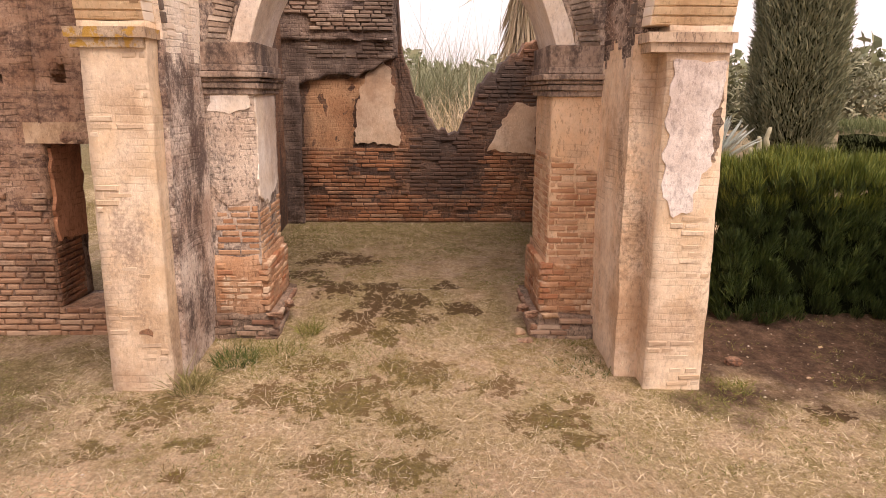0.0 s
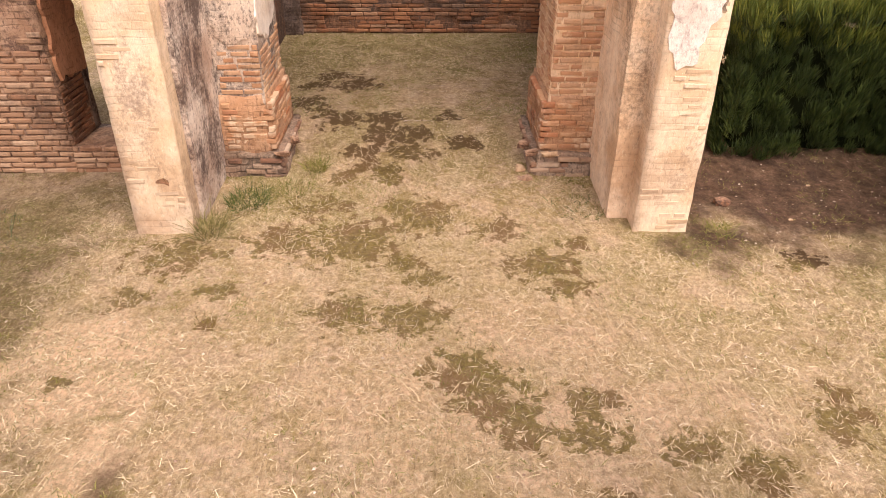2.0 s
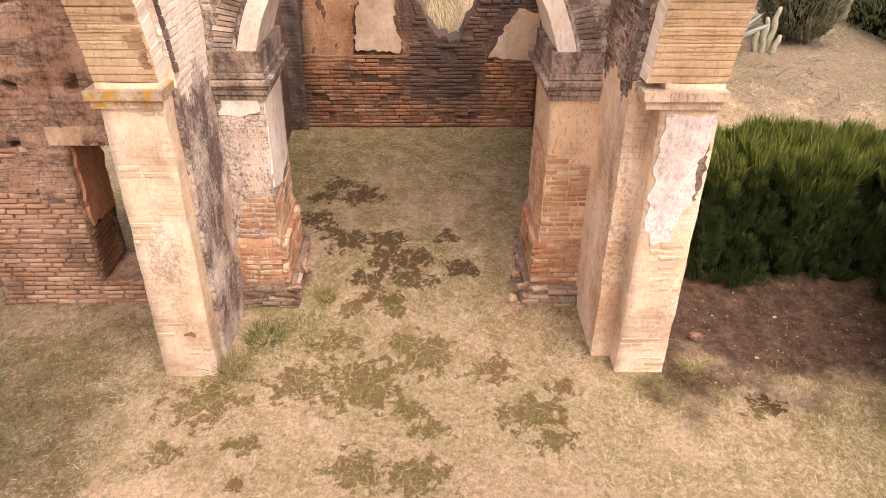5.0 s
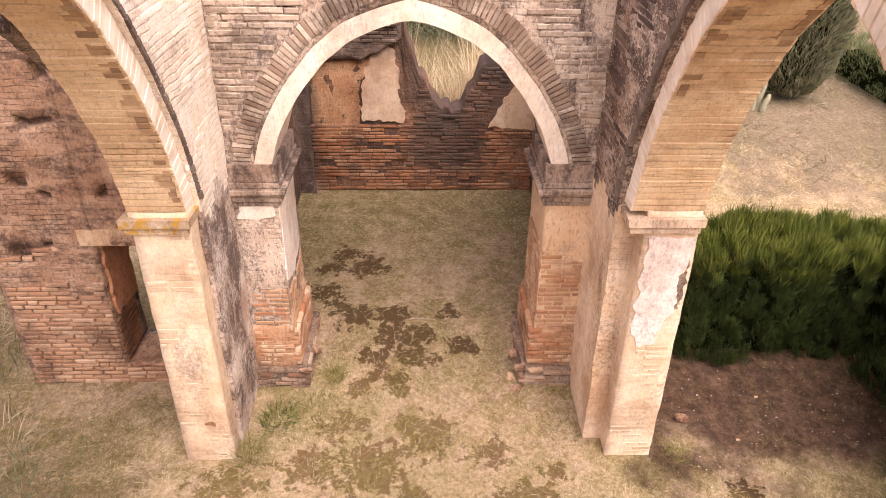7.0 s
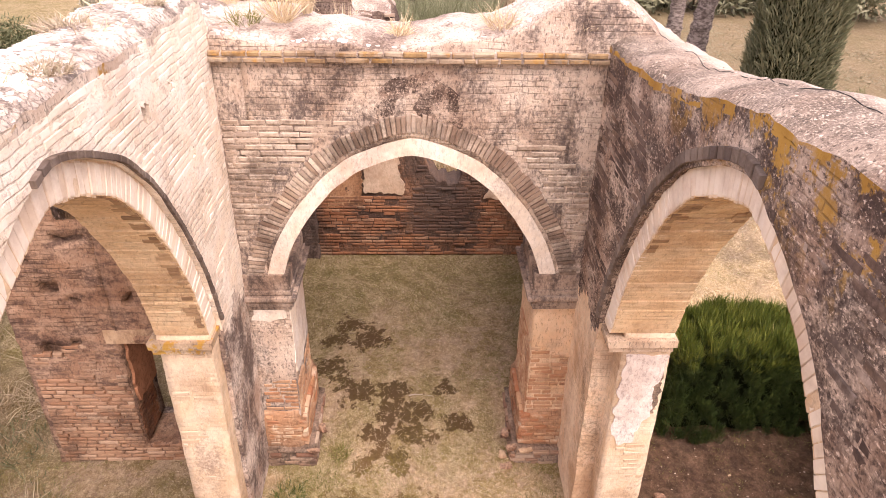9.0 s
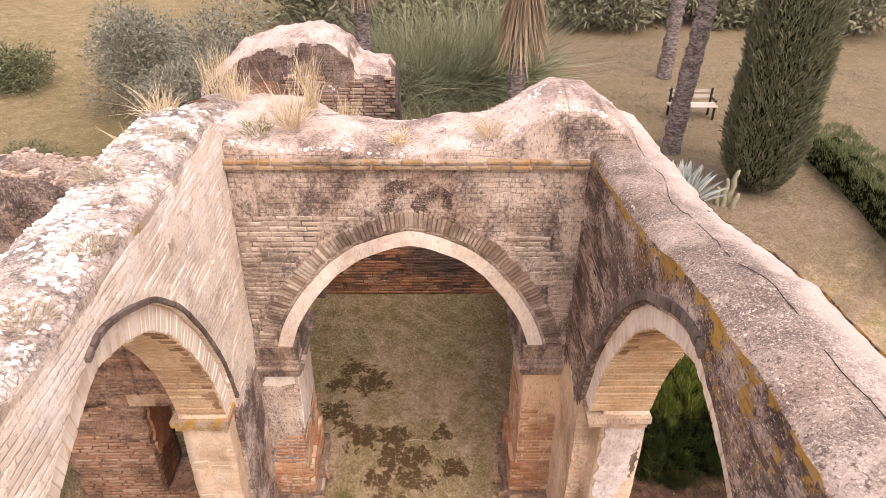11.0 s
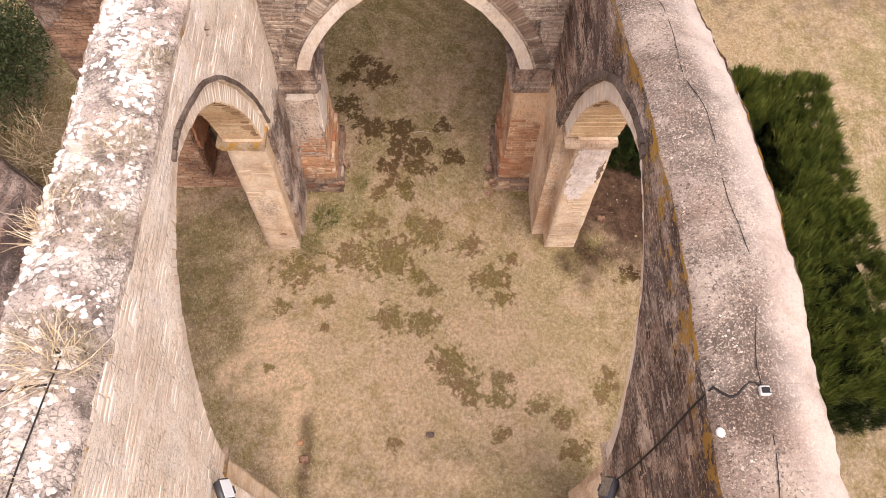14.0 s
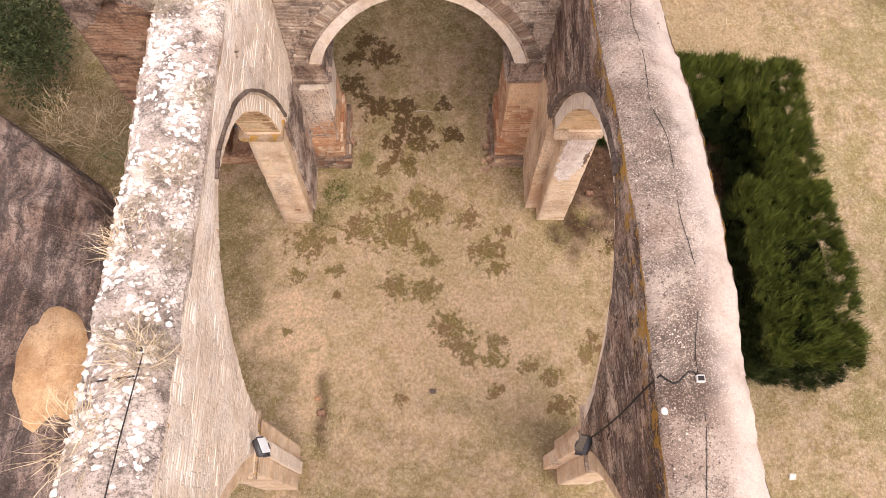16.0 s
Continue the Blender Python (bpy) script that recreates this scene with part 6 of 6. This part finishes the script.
for p in mass.data.polygons:
    if p.normal.z < 0.45 and p.center.z < 5.75 + 0.25 * noise.noise(p.center * 2.5):
        p.material_index = 1
for k, (x, y, z, h, w2) in enumerate(((-2.75, 3.6, 5.75, 0.85, 0.28), (-2.45, 3.3, 5.8, 0.7, 0.25), (-2.9, 4.2, 5.8, 0.9, 0.3), (-0.95, 3.0, 5.55, 0.75, 0.16), (-1.3, 2.5, 6.06, 0.75, 0.07), (-1.9, 5.6, 5.4, 0.7, 0.3), (-2.3, 2.75, 6.02, 0.5, 0.16))):
    reeds("tall_dry_grass", "tall bleached dry grass rooted in the ruined vault", x, y, w2 * 0.8, w2 * 0.8, h * 0.85, 120, F_straw, 190 + k, (0.004, 0.009), 0.16, 0.14, "grass", z)

bm = bmesh.new()
block(bm, "y", steps(-0.95, 1.3, 0.07), lambda u: lerp([(-0.95, 5.2), (0.2, 4.6), (1.3, 3.9)], u), lambda u: lerp([(-0.95, 5.45), (0.3, 5.5), (1.3, 5.6)], u), WX1 + 0.12, -3.5, 12, 8, 0.05, 4, mound=0.1)
for v in bm.verts:
    f = lerp([(-0.95, 0.12), (0.0, 0.55), (1.3, 1.0)], v.co.y)
    v.co.x = WX1 + 0.12 + (v.co.x - WX1 - 0.12) * f
tagged(part("vault_springer", bm, M_aisle_top), "dark broken springer of the aisle vault on the arcade wall", "ruin", kind="structure")

# ---- fallen masonry west of the arcade ----
EDGE = [(-9.0, 2.6), (-7.42, 1.64), (-6.0, 0.55), (-5.25, -0.6), (-5.0, -2.0), (-5.05, -7.5)]
bm = bmesh.new()
gridv = {}
nx, ny = 48, 84
for j in range(ny + 1):
    y = -7.5 + 10.2 * j / ny
    xe = lerp(sorted((b2, a2) for a2, b2 in EDGE), y)
    for i in range(nx + 1):
        x = xe - 4.6 * i / nx
        d = (xe - x)
        z = -0.05 + 1.35 * soft(d, 0.0, 0.5) + 0.26 * noise.noise(Vector((x * 1.4, y * 1.4, 3))) * soft(d, 0, 0.4) + (0.09 * noise.noise(Vector((x * 5, y * 2.4, 3))) + 0.05 * noise.noise(Vector((x * 12, y * 6, 3)))) * soft(d, 0, 0.2) - 0.7 * soft(d, 1.6, 4.0)
        gridv[i, j] = bm.verts.new((x, y, z))
for j in range(ny):
    for i in range(nx):
        bm.faces.new((gridv[i, j], gridv[i + 1, j], gridv[i + 1, j + 1], gridv[i, j + 1]))
fallen = thing("fallen_masonry", "great block of fallen dark grey masonry beside the arcade", "ruin", at=(0, 0, 0))
M_fallen = masonry("fallen_grey_masonry", (0.42, 0.32, 0.27), (0.27, 0.185, 0.145), (0.055, 0.042, 0.038), 0.6, cells=(5, 0.5), along=(2.6, 0.5, 1.5), stain_scale=1.6, fleck=0.9, dots=0.6)
part("mass", bm, M_fallen, fallen)
M_core = masonry("bare_rammed_core", (0.72, 0.50, 0.30), (0.60, 0.37, 0.19), (0.24, 0.13, 0.07), 0.2, along=(1.5, 0.6, 1), fleck=0.6)
bm = bmesh.new()
rim = []
top_c = bm.verts.new((-5.95, -3.1, 1.60))
for k in range(36):
    a = 2 * math.pi * k / 36
    q = 1 + 0.2 * noise.noise(Vector((math.cos(a) * 2, math.sin(a) * 2, 0))) + 0.1 * noise.noise(Vector((math.cos(a) * 7, math.sin(a) * 7, 0)))
    rim.append((bm.verts.new((-5.95 + 0.52 * q * math.cos(a), -3.1 + 0.92 * q * math.sin(a), 1.57 + 0.05 * noise.noise(Vector((math.cos(a) * 3, math.sin(a) * 3, 5))))), bm.verts.new((-5.95 + 0.6 * q * math.cos(a), -3.1 + 1.0 * q * math.sin(a), 0.9))))
for k in range(36):
    (a, a2), (c, c2) = rim[k], rim[(k + 1) % 36]
    bm.faces.new((top_c, a, c))
    bm.faces.new((a, a2, c2, c))
part("broken_core", bm, M_core, fallen, "bare orange broken core")
reeds("dry_weeds", "tangle of dry reddish weeds by the fallen masonry", -4.8, -0.6, 0.4, 0.8, 0.25, 300, F_shrub, 171, (0.006, 0.012), 0.6, 0.4, "weeds")
reeds("dry_weeds", "tangle of dry reddish weeds by the fallen masonry", -5.9, 1.6, 0.6, 0.5, 0.4, 300, F_shrub, 172, (0.006, 0.012), 0.6, 0.4, "weeds")
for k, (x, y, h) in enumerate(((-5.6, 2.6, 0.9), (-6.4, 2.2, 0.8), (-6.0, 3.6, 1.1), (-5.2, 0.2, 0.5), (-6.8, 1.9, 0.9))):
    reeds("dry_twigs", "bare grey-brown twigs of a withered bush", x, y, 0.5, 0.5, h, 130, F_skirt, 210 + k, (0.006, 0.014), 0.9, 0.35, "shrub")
for k, (x, y, h) in enumerate(((-4.3, -1.2, 0.22), (-4.6, -3.0, 0.3), (-4.8, -3.9, 0.4), (-4.4, -0.2, 0.2), (-5.3, 0.6, 0.2), (-4.6, -4.9, 0.4))):
    reeds("dry_weeds", "tangle of dry weeds on brown earth", x, y, 0.5, 0.6, h, 320, F_shrub, 174 + k, (0.005, 0.011), 0.8, 0.4, "weeds")
reeds("dry_weeds", "tangle of dry weeds behind the fallen masonry", -7.6, 2.2, 0.25, 0.9, 0.5, 300, F_straw, 173, (0.006, 0.012), 0.6, 0.4, "weeds")

# ---- floodlights, junction boxes and cables ----
M_case, n, l, b = material("grey_lamp_case")
b.inputs["Base Color"].default_value, b.inputs["Metallic"].default_value, b.inputs["Roughness"].default_value = (0.10, 0.10, 0.11, 1), 0.4, 0.5
M_glass, n, l, b = material("lamp_glass")
b.inputs["Base Color"].default_value, b.inputs["Roughness"].default_value = (0.75, 0.78, 0.82, 1), 0.12
M_foil, n, l, b = material("crumpled_silver_cover")
b.inputs["Base Color"].default_value, b.inputs["Metallic"].default_value, b.inputs["Roughness"].default_value = (0.55, 0.57, 0.62, 1), 0.9, 0.25
M_cable, n, l, b = material("black_cable")
b.inputs["Base Color"].default_value, b.inputs["Roughness"].default_value = (0.025, 0.022, 0.022, 1), 0.6
M_box, n, l, b = material("white_junction_box")
b.inputs["Base Color"].default_value, b.inputs["Roughness"].default_value = (0.72, 0.70, 0.66, 1), 0.5


def cable(label, pts, radius=0.009):
    cu = bpy.data.curves.new("cable", "CURVE")
    cu.dimensions, cu.bevel_depth, cu.bevel_resolution = "3D", radius, 2
    sp = cu.splines.new("POLY")
    sp.points.add(len(pts) - 1)
    for p, q in zip(sp.points, pts):
        p.co = (*q, 1)
    cu.materials.append(M_cable)
    return tagged(new("cable", cu), label, "cable")


def floodlight(label, m, cover):
    base = thing("floodlight", label, "lamp", group="floodlights on the piers")
    bm = bmesh.new()
    box(bm, (-0.11, -0.04, -0.085), (0.11, 0.05, 0.085), 0.003)
    bmesh.ops.bevel(bm, geom=bm.edges[:], offset=0.012, segments=2, affect="EDGES")
    housing = part("housing", bm, M_case, base)
    bm = bmesh.new()
    box(bm, (-0.095, -0.048, -0.07), (0.095, -0.036, 0.07))
    part("glass", bm, M_foil if cover else M_glass, housing, "crumpled silver cover" if cover else "pale flat lamp glass", smooth=False)
    bm = bmesh.new()
    for lo, hi in (((-0.13, 0.0, -0.02), (-0.115, 0.02, 0.10)), ((0.115, 0.0, -0.02), (0.13, 0.02, 0.10)), ((-0.13, 0.0, 0.09), (0.13, 0.02, 0.105)), ((-0.04, 0.0, 0.10), (0.04, 0.03, 0.16))):
        box(bm, lo, hi)
    part("bracket", bm, M_case, base, smooth=False)
    base.matrix_world = m
    return base


def junction(label, x, y, z):
    base = thing("junction_box", label, "box", group="junction boxes", at=(x, y, z))
    bm = bmesh.new()
    box(bm, (-0.036, -0.033, 0), (0.036, 0.033, 0.04), 0.001)
    bmesh.ops.bevel(bm, geom=bm.edges[:], offset=0.006, segments=1, affect="EDGES")
    case = part("case", bm, M_box, base)
    bm = bmesh.new()
    box(bm, (-0.027, -0.02, 0.038), (0.027, 0.02, 0.047))
    part("lid", bm, M_cable, case, "dark open lid", smooth=False)


rubble_r = random.Random(77)


def rubble(name, label, count, x0, x1, y0, y1, top, size, mat):
    """Small flat stones bedded in the top of a wall, one object of stuff."""
    v, f = [], []
    for _ in range(count):
        x, y = rubble_r.uniform(x0, x1), rubble_r.uniform(y0, y1)
        sd = rubble_r.uniform(*size)
        a0, n0 = rubble_r.uniform(0, 6.3), len(v)
        z = top(x, y)
        k = rubble_r.choice((5, 6, 7))
        for h, q in ((-0.02, 1.0), (0.16 * sd, 0.95), (0.26 * sd, 0.6)):
            for i in range(k):
                a = a0 + 2 * math.pi * i / k
                q2 = q * (1 + 0.25 * math.sin(a0 * 7 + i * 2.1))
                v.append((x + sd * q2 * math.cos(a), y + sd * q2 * math.sin(a) * 0.75, z + h))
        for lev in (0, k):
            for i in range(k):
                f.append((n0 + lev + i, n0 + lev + (i + 1) % k, n0 + lev + k + (i + 1) % k, n0 + lev + k + i))
        f.append(tuple(n0 + 2 * k + i for i in range(k)))
    me = bpy.data.meshes.new(name)
    me.from_pydata(v, [], f)
    me.materials.append(mat)
    return tagged(new(name, me), label, "stones", kind="stuff")


def crest(top, v0, v1, mound, tilt=0.0):
    def at(x, y):
        s2 = (x - v0) / (v1 - v0)
        q = Vector((x, y, lerp(top, y) + mound * (1 - (2 * s2 - 1) ** 2) + tilt * s2))
        return q.z + 0.012 * math.sin(y * 3.1) + 0.008 * math.sin(y * 7.7) + fbm(q, 2.2) * mound * 0.35 + fbm(q, 9.0, 2) * 0.028 - 0.012
    return at


F_rubble = foliage_material("lichened_white_rubble", [(0.86, 0.80, 0.76), (0.70, 0.62, 0.56), (0.90, 0.85, 0.81), (0.40, 0.34, 0.30), (0.82, 0.75, 0.70), (0.58, 0.50, 0.45)], 0.9)
F_rubble_e = foliage_material("sandy_rubble", [(0.54, 0.45, 0.38), (0.38, 0.30, 0.25), (0.68, 0.59, 0.52), (0.20, 0.155, 0.13), (0.30, 0.24, 0.2)], 0.9)
F_rubble_b = foliage_material("brown_rubble", [(0.42, 0.31, 0.24), (0.30, 0.21, 0.16), (0.54, 0.43, 0.35), (0.16, 0.11, 0.09)], 0.9)
rubble("rubble", "white lichened stones bedded in the wall top", 6500, WX1 + 0.03, WX0 - 0.08, -6.5, 2.3, crest(TOPW, WX0, WX1, 0.09), (0.010, 0.042), F_rubble)
rubble("rubble", "sandy gravel weathered out of the wall top", 6000, EX0 + 0.05, EX1 - 0.12, -6.5, 2.2, crest(TOPE, EX0, EX1, 0.09), (0.004, 0.012), F_rubble_e)
rubble("rubble", "pale stones and mortar crumbs on the cross wall top", 1600, -2.1, 2.3, NY0 + 0.03, NY1 - 0.05, lambda x, y: ntop(x) + 0.09 * (1 - (2 * (y - NY0) / (NY1 - NY0) - 1) ** 2) - 0.02, (0.008, 0.035), F_rubble)
rubble("rubble", "brown stones and mortar crumbs on the aisle wall top", 900, -5.05, -2.95, AY0 + 0.05, AY1 - 0.05, lambda x, y: atop(x) + 0.02, (0.012, 0.05), F_rubble_b)

FLOOD_W = crest(TOPW, WX0, WX1, 0.09)
FLOOD_E = crest(TOPE, EX0, EX1, 0.09)
floodlight("grey floodlight with pale glass clamped to the pier", look((-2.02, -4.72, 3.75), (0.4, -3.6, 5.2)) @ pose(0, 0, 0, 90), False)
floodlight("floodlight wrapped in crumpled silver on the pier", look((1.88, -4.78, 3.85), (-0.5, -3.6, 5.4)) @ pose(0, 0, 0, 90), True)
junction("small open white junction box on the wall top", -2.42, -4.27, FLOOD_W(-2.42, -4.27))
junction("small open white junction box on the wall top", 2.34, -4.57, FLOOD_E(2.34, -4.57))
cap = thing("lamp_cap", "small round white cap on the edge of the wall top", "cap", at=(2.03, -4.82, FLOOD_E(2.03, -4.82) - 0.01))
bm = bmesh.new()
bmesh.ops.create_uvsphere(bm, u_segments=14, v_segments=8, radius=0.036)
for v in bm.verts:
    v.co.z = max(-0.02, v.co.z * 0.7)
part("dome", bm, M_box, cap)
cable("thin black cable lying along the lichened wall top", [(-2.42 - 0.04 * math.sin(y * 2), y, FLOOD_W(-2.42, y) + 0.03) for y in steps(-4.3, -7.5, 0.12)], 0.006)
cable("thin dark cable lying along the sandy wall top", [(2.42 + 0.05 * math.sin(y * 1.3) + 0.03 * math.sin(y * 4.7) + 0.02 * y, y, FLOOD_E(2.42 + 0.02 * y, y) + 0.012) for y in steps(2.3, -7.5, 0.12)], 0.003)
cable("black cable crossing the wall top to a lamp", [(2.34 - 0.36 * i / 8, -4.55 + 0.05 * math.sin(i), FLOOD_E(2.34 - 0.36 * i / 8, -4.55) + 0.012) for i in range(8)] + [(1.955, -4.58, 6.35), (1.955, -4.66, 5.4), (1.955, -4.7, 4.6), (1.93, -4.72, 4.05)])
cable("black cable running down to a lamp", [(-2.42 - 0.1 * i, -4.5 - 0.01 * i, FLOOD_W(-2.42 - 0.1 * i, -4.5) + 0.012) for i in range(5)])


# ---- small stones, a twig, loose masonry at the plinths ----
def stone_mesh(name, size, mat, seed):
    r = random.Random(seed)
    bm = bmesh.new()
    bmesh.ops.create_icosphere(bm, subdivisions=2, radius=1.0)
    for v in bm.verts:
        q = v.co.copy()
        m = max(abs(c) for c in q)
        q = q * (0.12 + 0.88 / m) * (1 + 0.4 * noise.noise(q * 1.3 + Vector((seed, 0, 0))))
        v.co = Vector((q.x * size[0] / 2, q.y * size[1] / 2, q.z * size[2] / 2))
    me = mesh_of(bm, name, False)
    me.materials.append(mat)
    return me


for k, (x, y, z, sx, sy, sz) in enumerate(((1.24, 1.12, 0.05, 0.2, 0.14, 0.1), (1.20, 1.3, 0.1, 0.12, 0.16, 0.1), (1.3, 1.2, 0.36, 0.14, 0.12, 0.07), (1.24, 1.5, 0.34, 0.1, 0.18, 0.07), (1.5, 1.14, 0.36, 0.2, 0.08, 0.06), (-1.5, 1.17, 0.36, 0.16, 0.08, 0.06), (-1.42, 1.6, 0.36, 0.1, 0.18, 0.06))):
    ob = part("stone", stone_mesh("stone", (sx, sy, sz), (M_door, M_buff, M_door)[k % 3], 400 + k), None, north)
    ob.location = (x, y, z)
    ob.rotation_euler = (0.1 * math.sin(k * 2.1), 0.1 * math.cos(k * 1.7), 0.4 * math.sin(k * 3.3))
for k, (x, y, s2, mat, lab) in enumerate(((0.10, -3.35, 0.11, M_bark, "small dark clod on the trodden earth"), (-1.87, -3.7, 0.16, M_apse, "broken brick lying in a shallow rut"), (-1.95, -3.45, 0.1, M_bare, "brick crumb lying in a shallow rut"), (6.27, -4.93, 0.13, M_plaster, "white stone on dry grass"), (3.3, 0.55, 0.16, M_apse, "reddish stone on bare soil"), (4.4, 0.9, 0.045, M_buff, "pale stone on bare soil"), (3.9, 0.2, 0.04, M_buff, "pale stone on bare soil"))):
    ob = tagged(part("stone", stone_mesh("stone", (s2, s2 * 0.8, s2 * 0.5), mat, 430 + k), None), lab, "stone", group="loose stones")
    ob.location = (x, y, ground_z(x, y) + s2 * 0.12)
bm = trunk_mesh([(-0.19 + 0.38 * f, 0.03 * math.sin(f * 4), 0.012 + 0.006 * math.sin(f * 9)) for f in steps(0, 1, 0.125)], lambda f: 0.011 * (1 - 0.6 * f), 6)
twig = thing("twig", "pale bare twig lying on the chancel floor", "twig", at=(0.02, 2.34, ground_z(0, 2.34) + 0.01))
part("branch", bm, M_slat, twig)

# ---- woods at the edge of sight ----
r = np.random.RandomState(301)
k = 9000
az = r.uniform(-0.9, 0.95, k)
dist = r.uniform(52, 80, k)
crownline = np.array([4.2 + 2.2 * noise.noise(Vector((q * 9, 0, 1))) + 1.4 * noise.noise(Vector((q * 31, 0, 2))) for q in az])
base = np.column_stack((np.sin(az) * dist, np.cos(az) * dist, 1.2 + crownline * r.rand(k) ** 0.6))
way = unit(r.normal(size=(k, 3)) + np.array([0, 0, 0.8]))
me = blades(base, way, r.uniform(0.5, 1.3, k), r.uniform(0.25, 0.6, k), 0.3, 301)
me.materials.append(foliage_material("far_woods", [(0.10, 0.11, 0.06), (0.16, 0.17, 0.09), (0.24, 0.23, 0.14)]))
tagged(new("far_woods", me), "pale green woods along the skyline", "woods", kind="stuff")
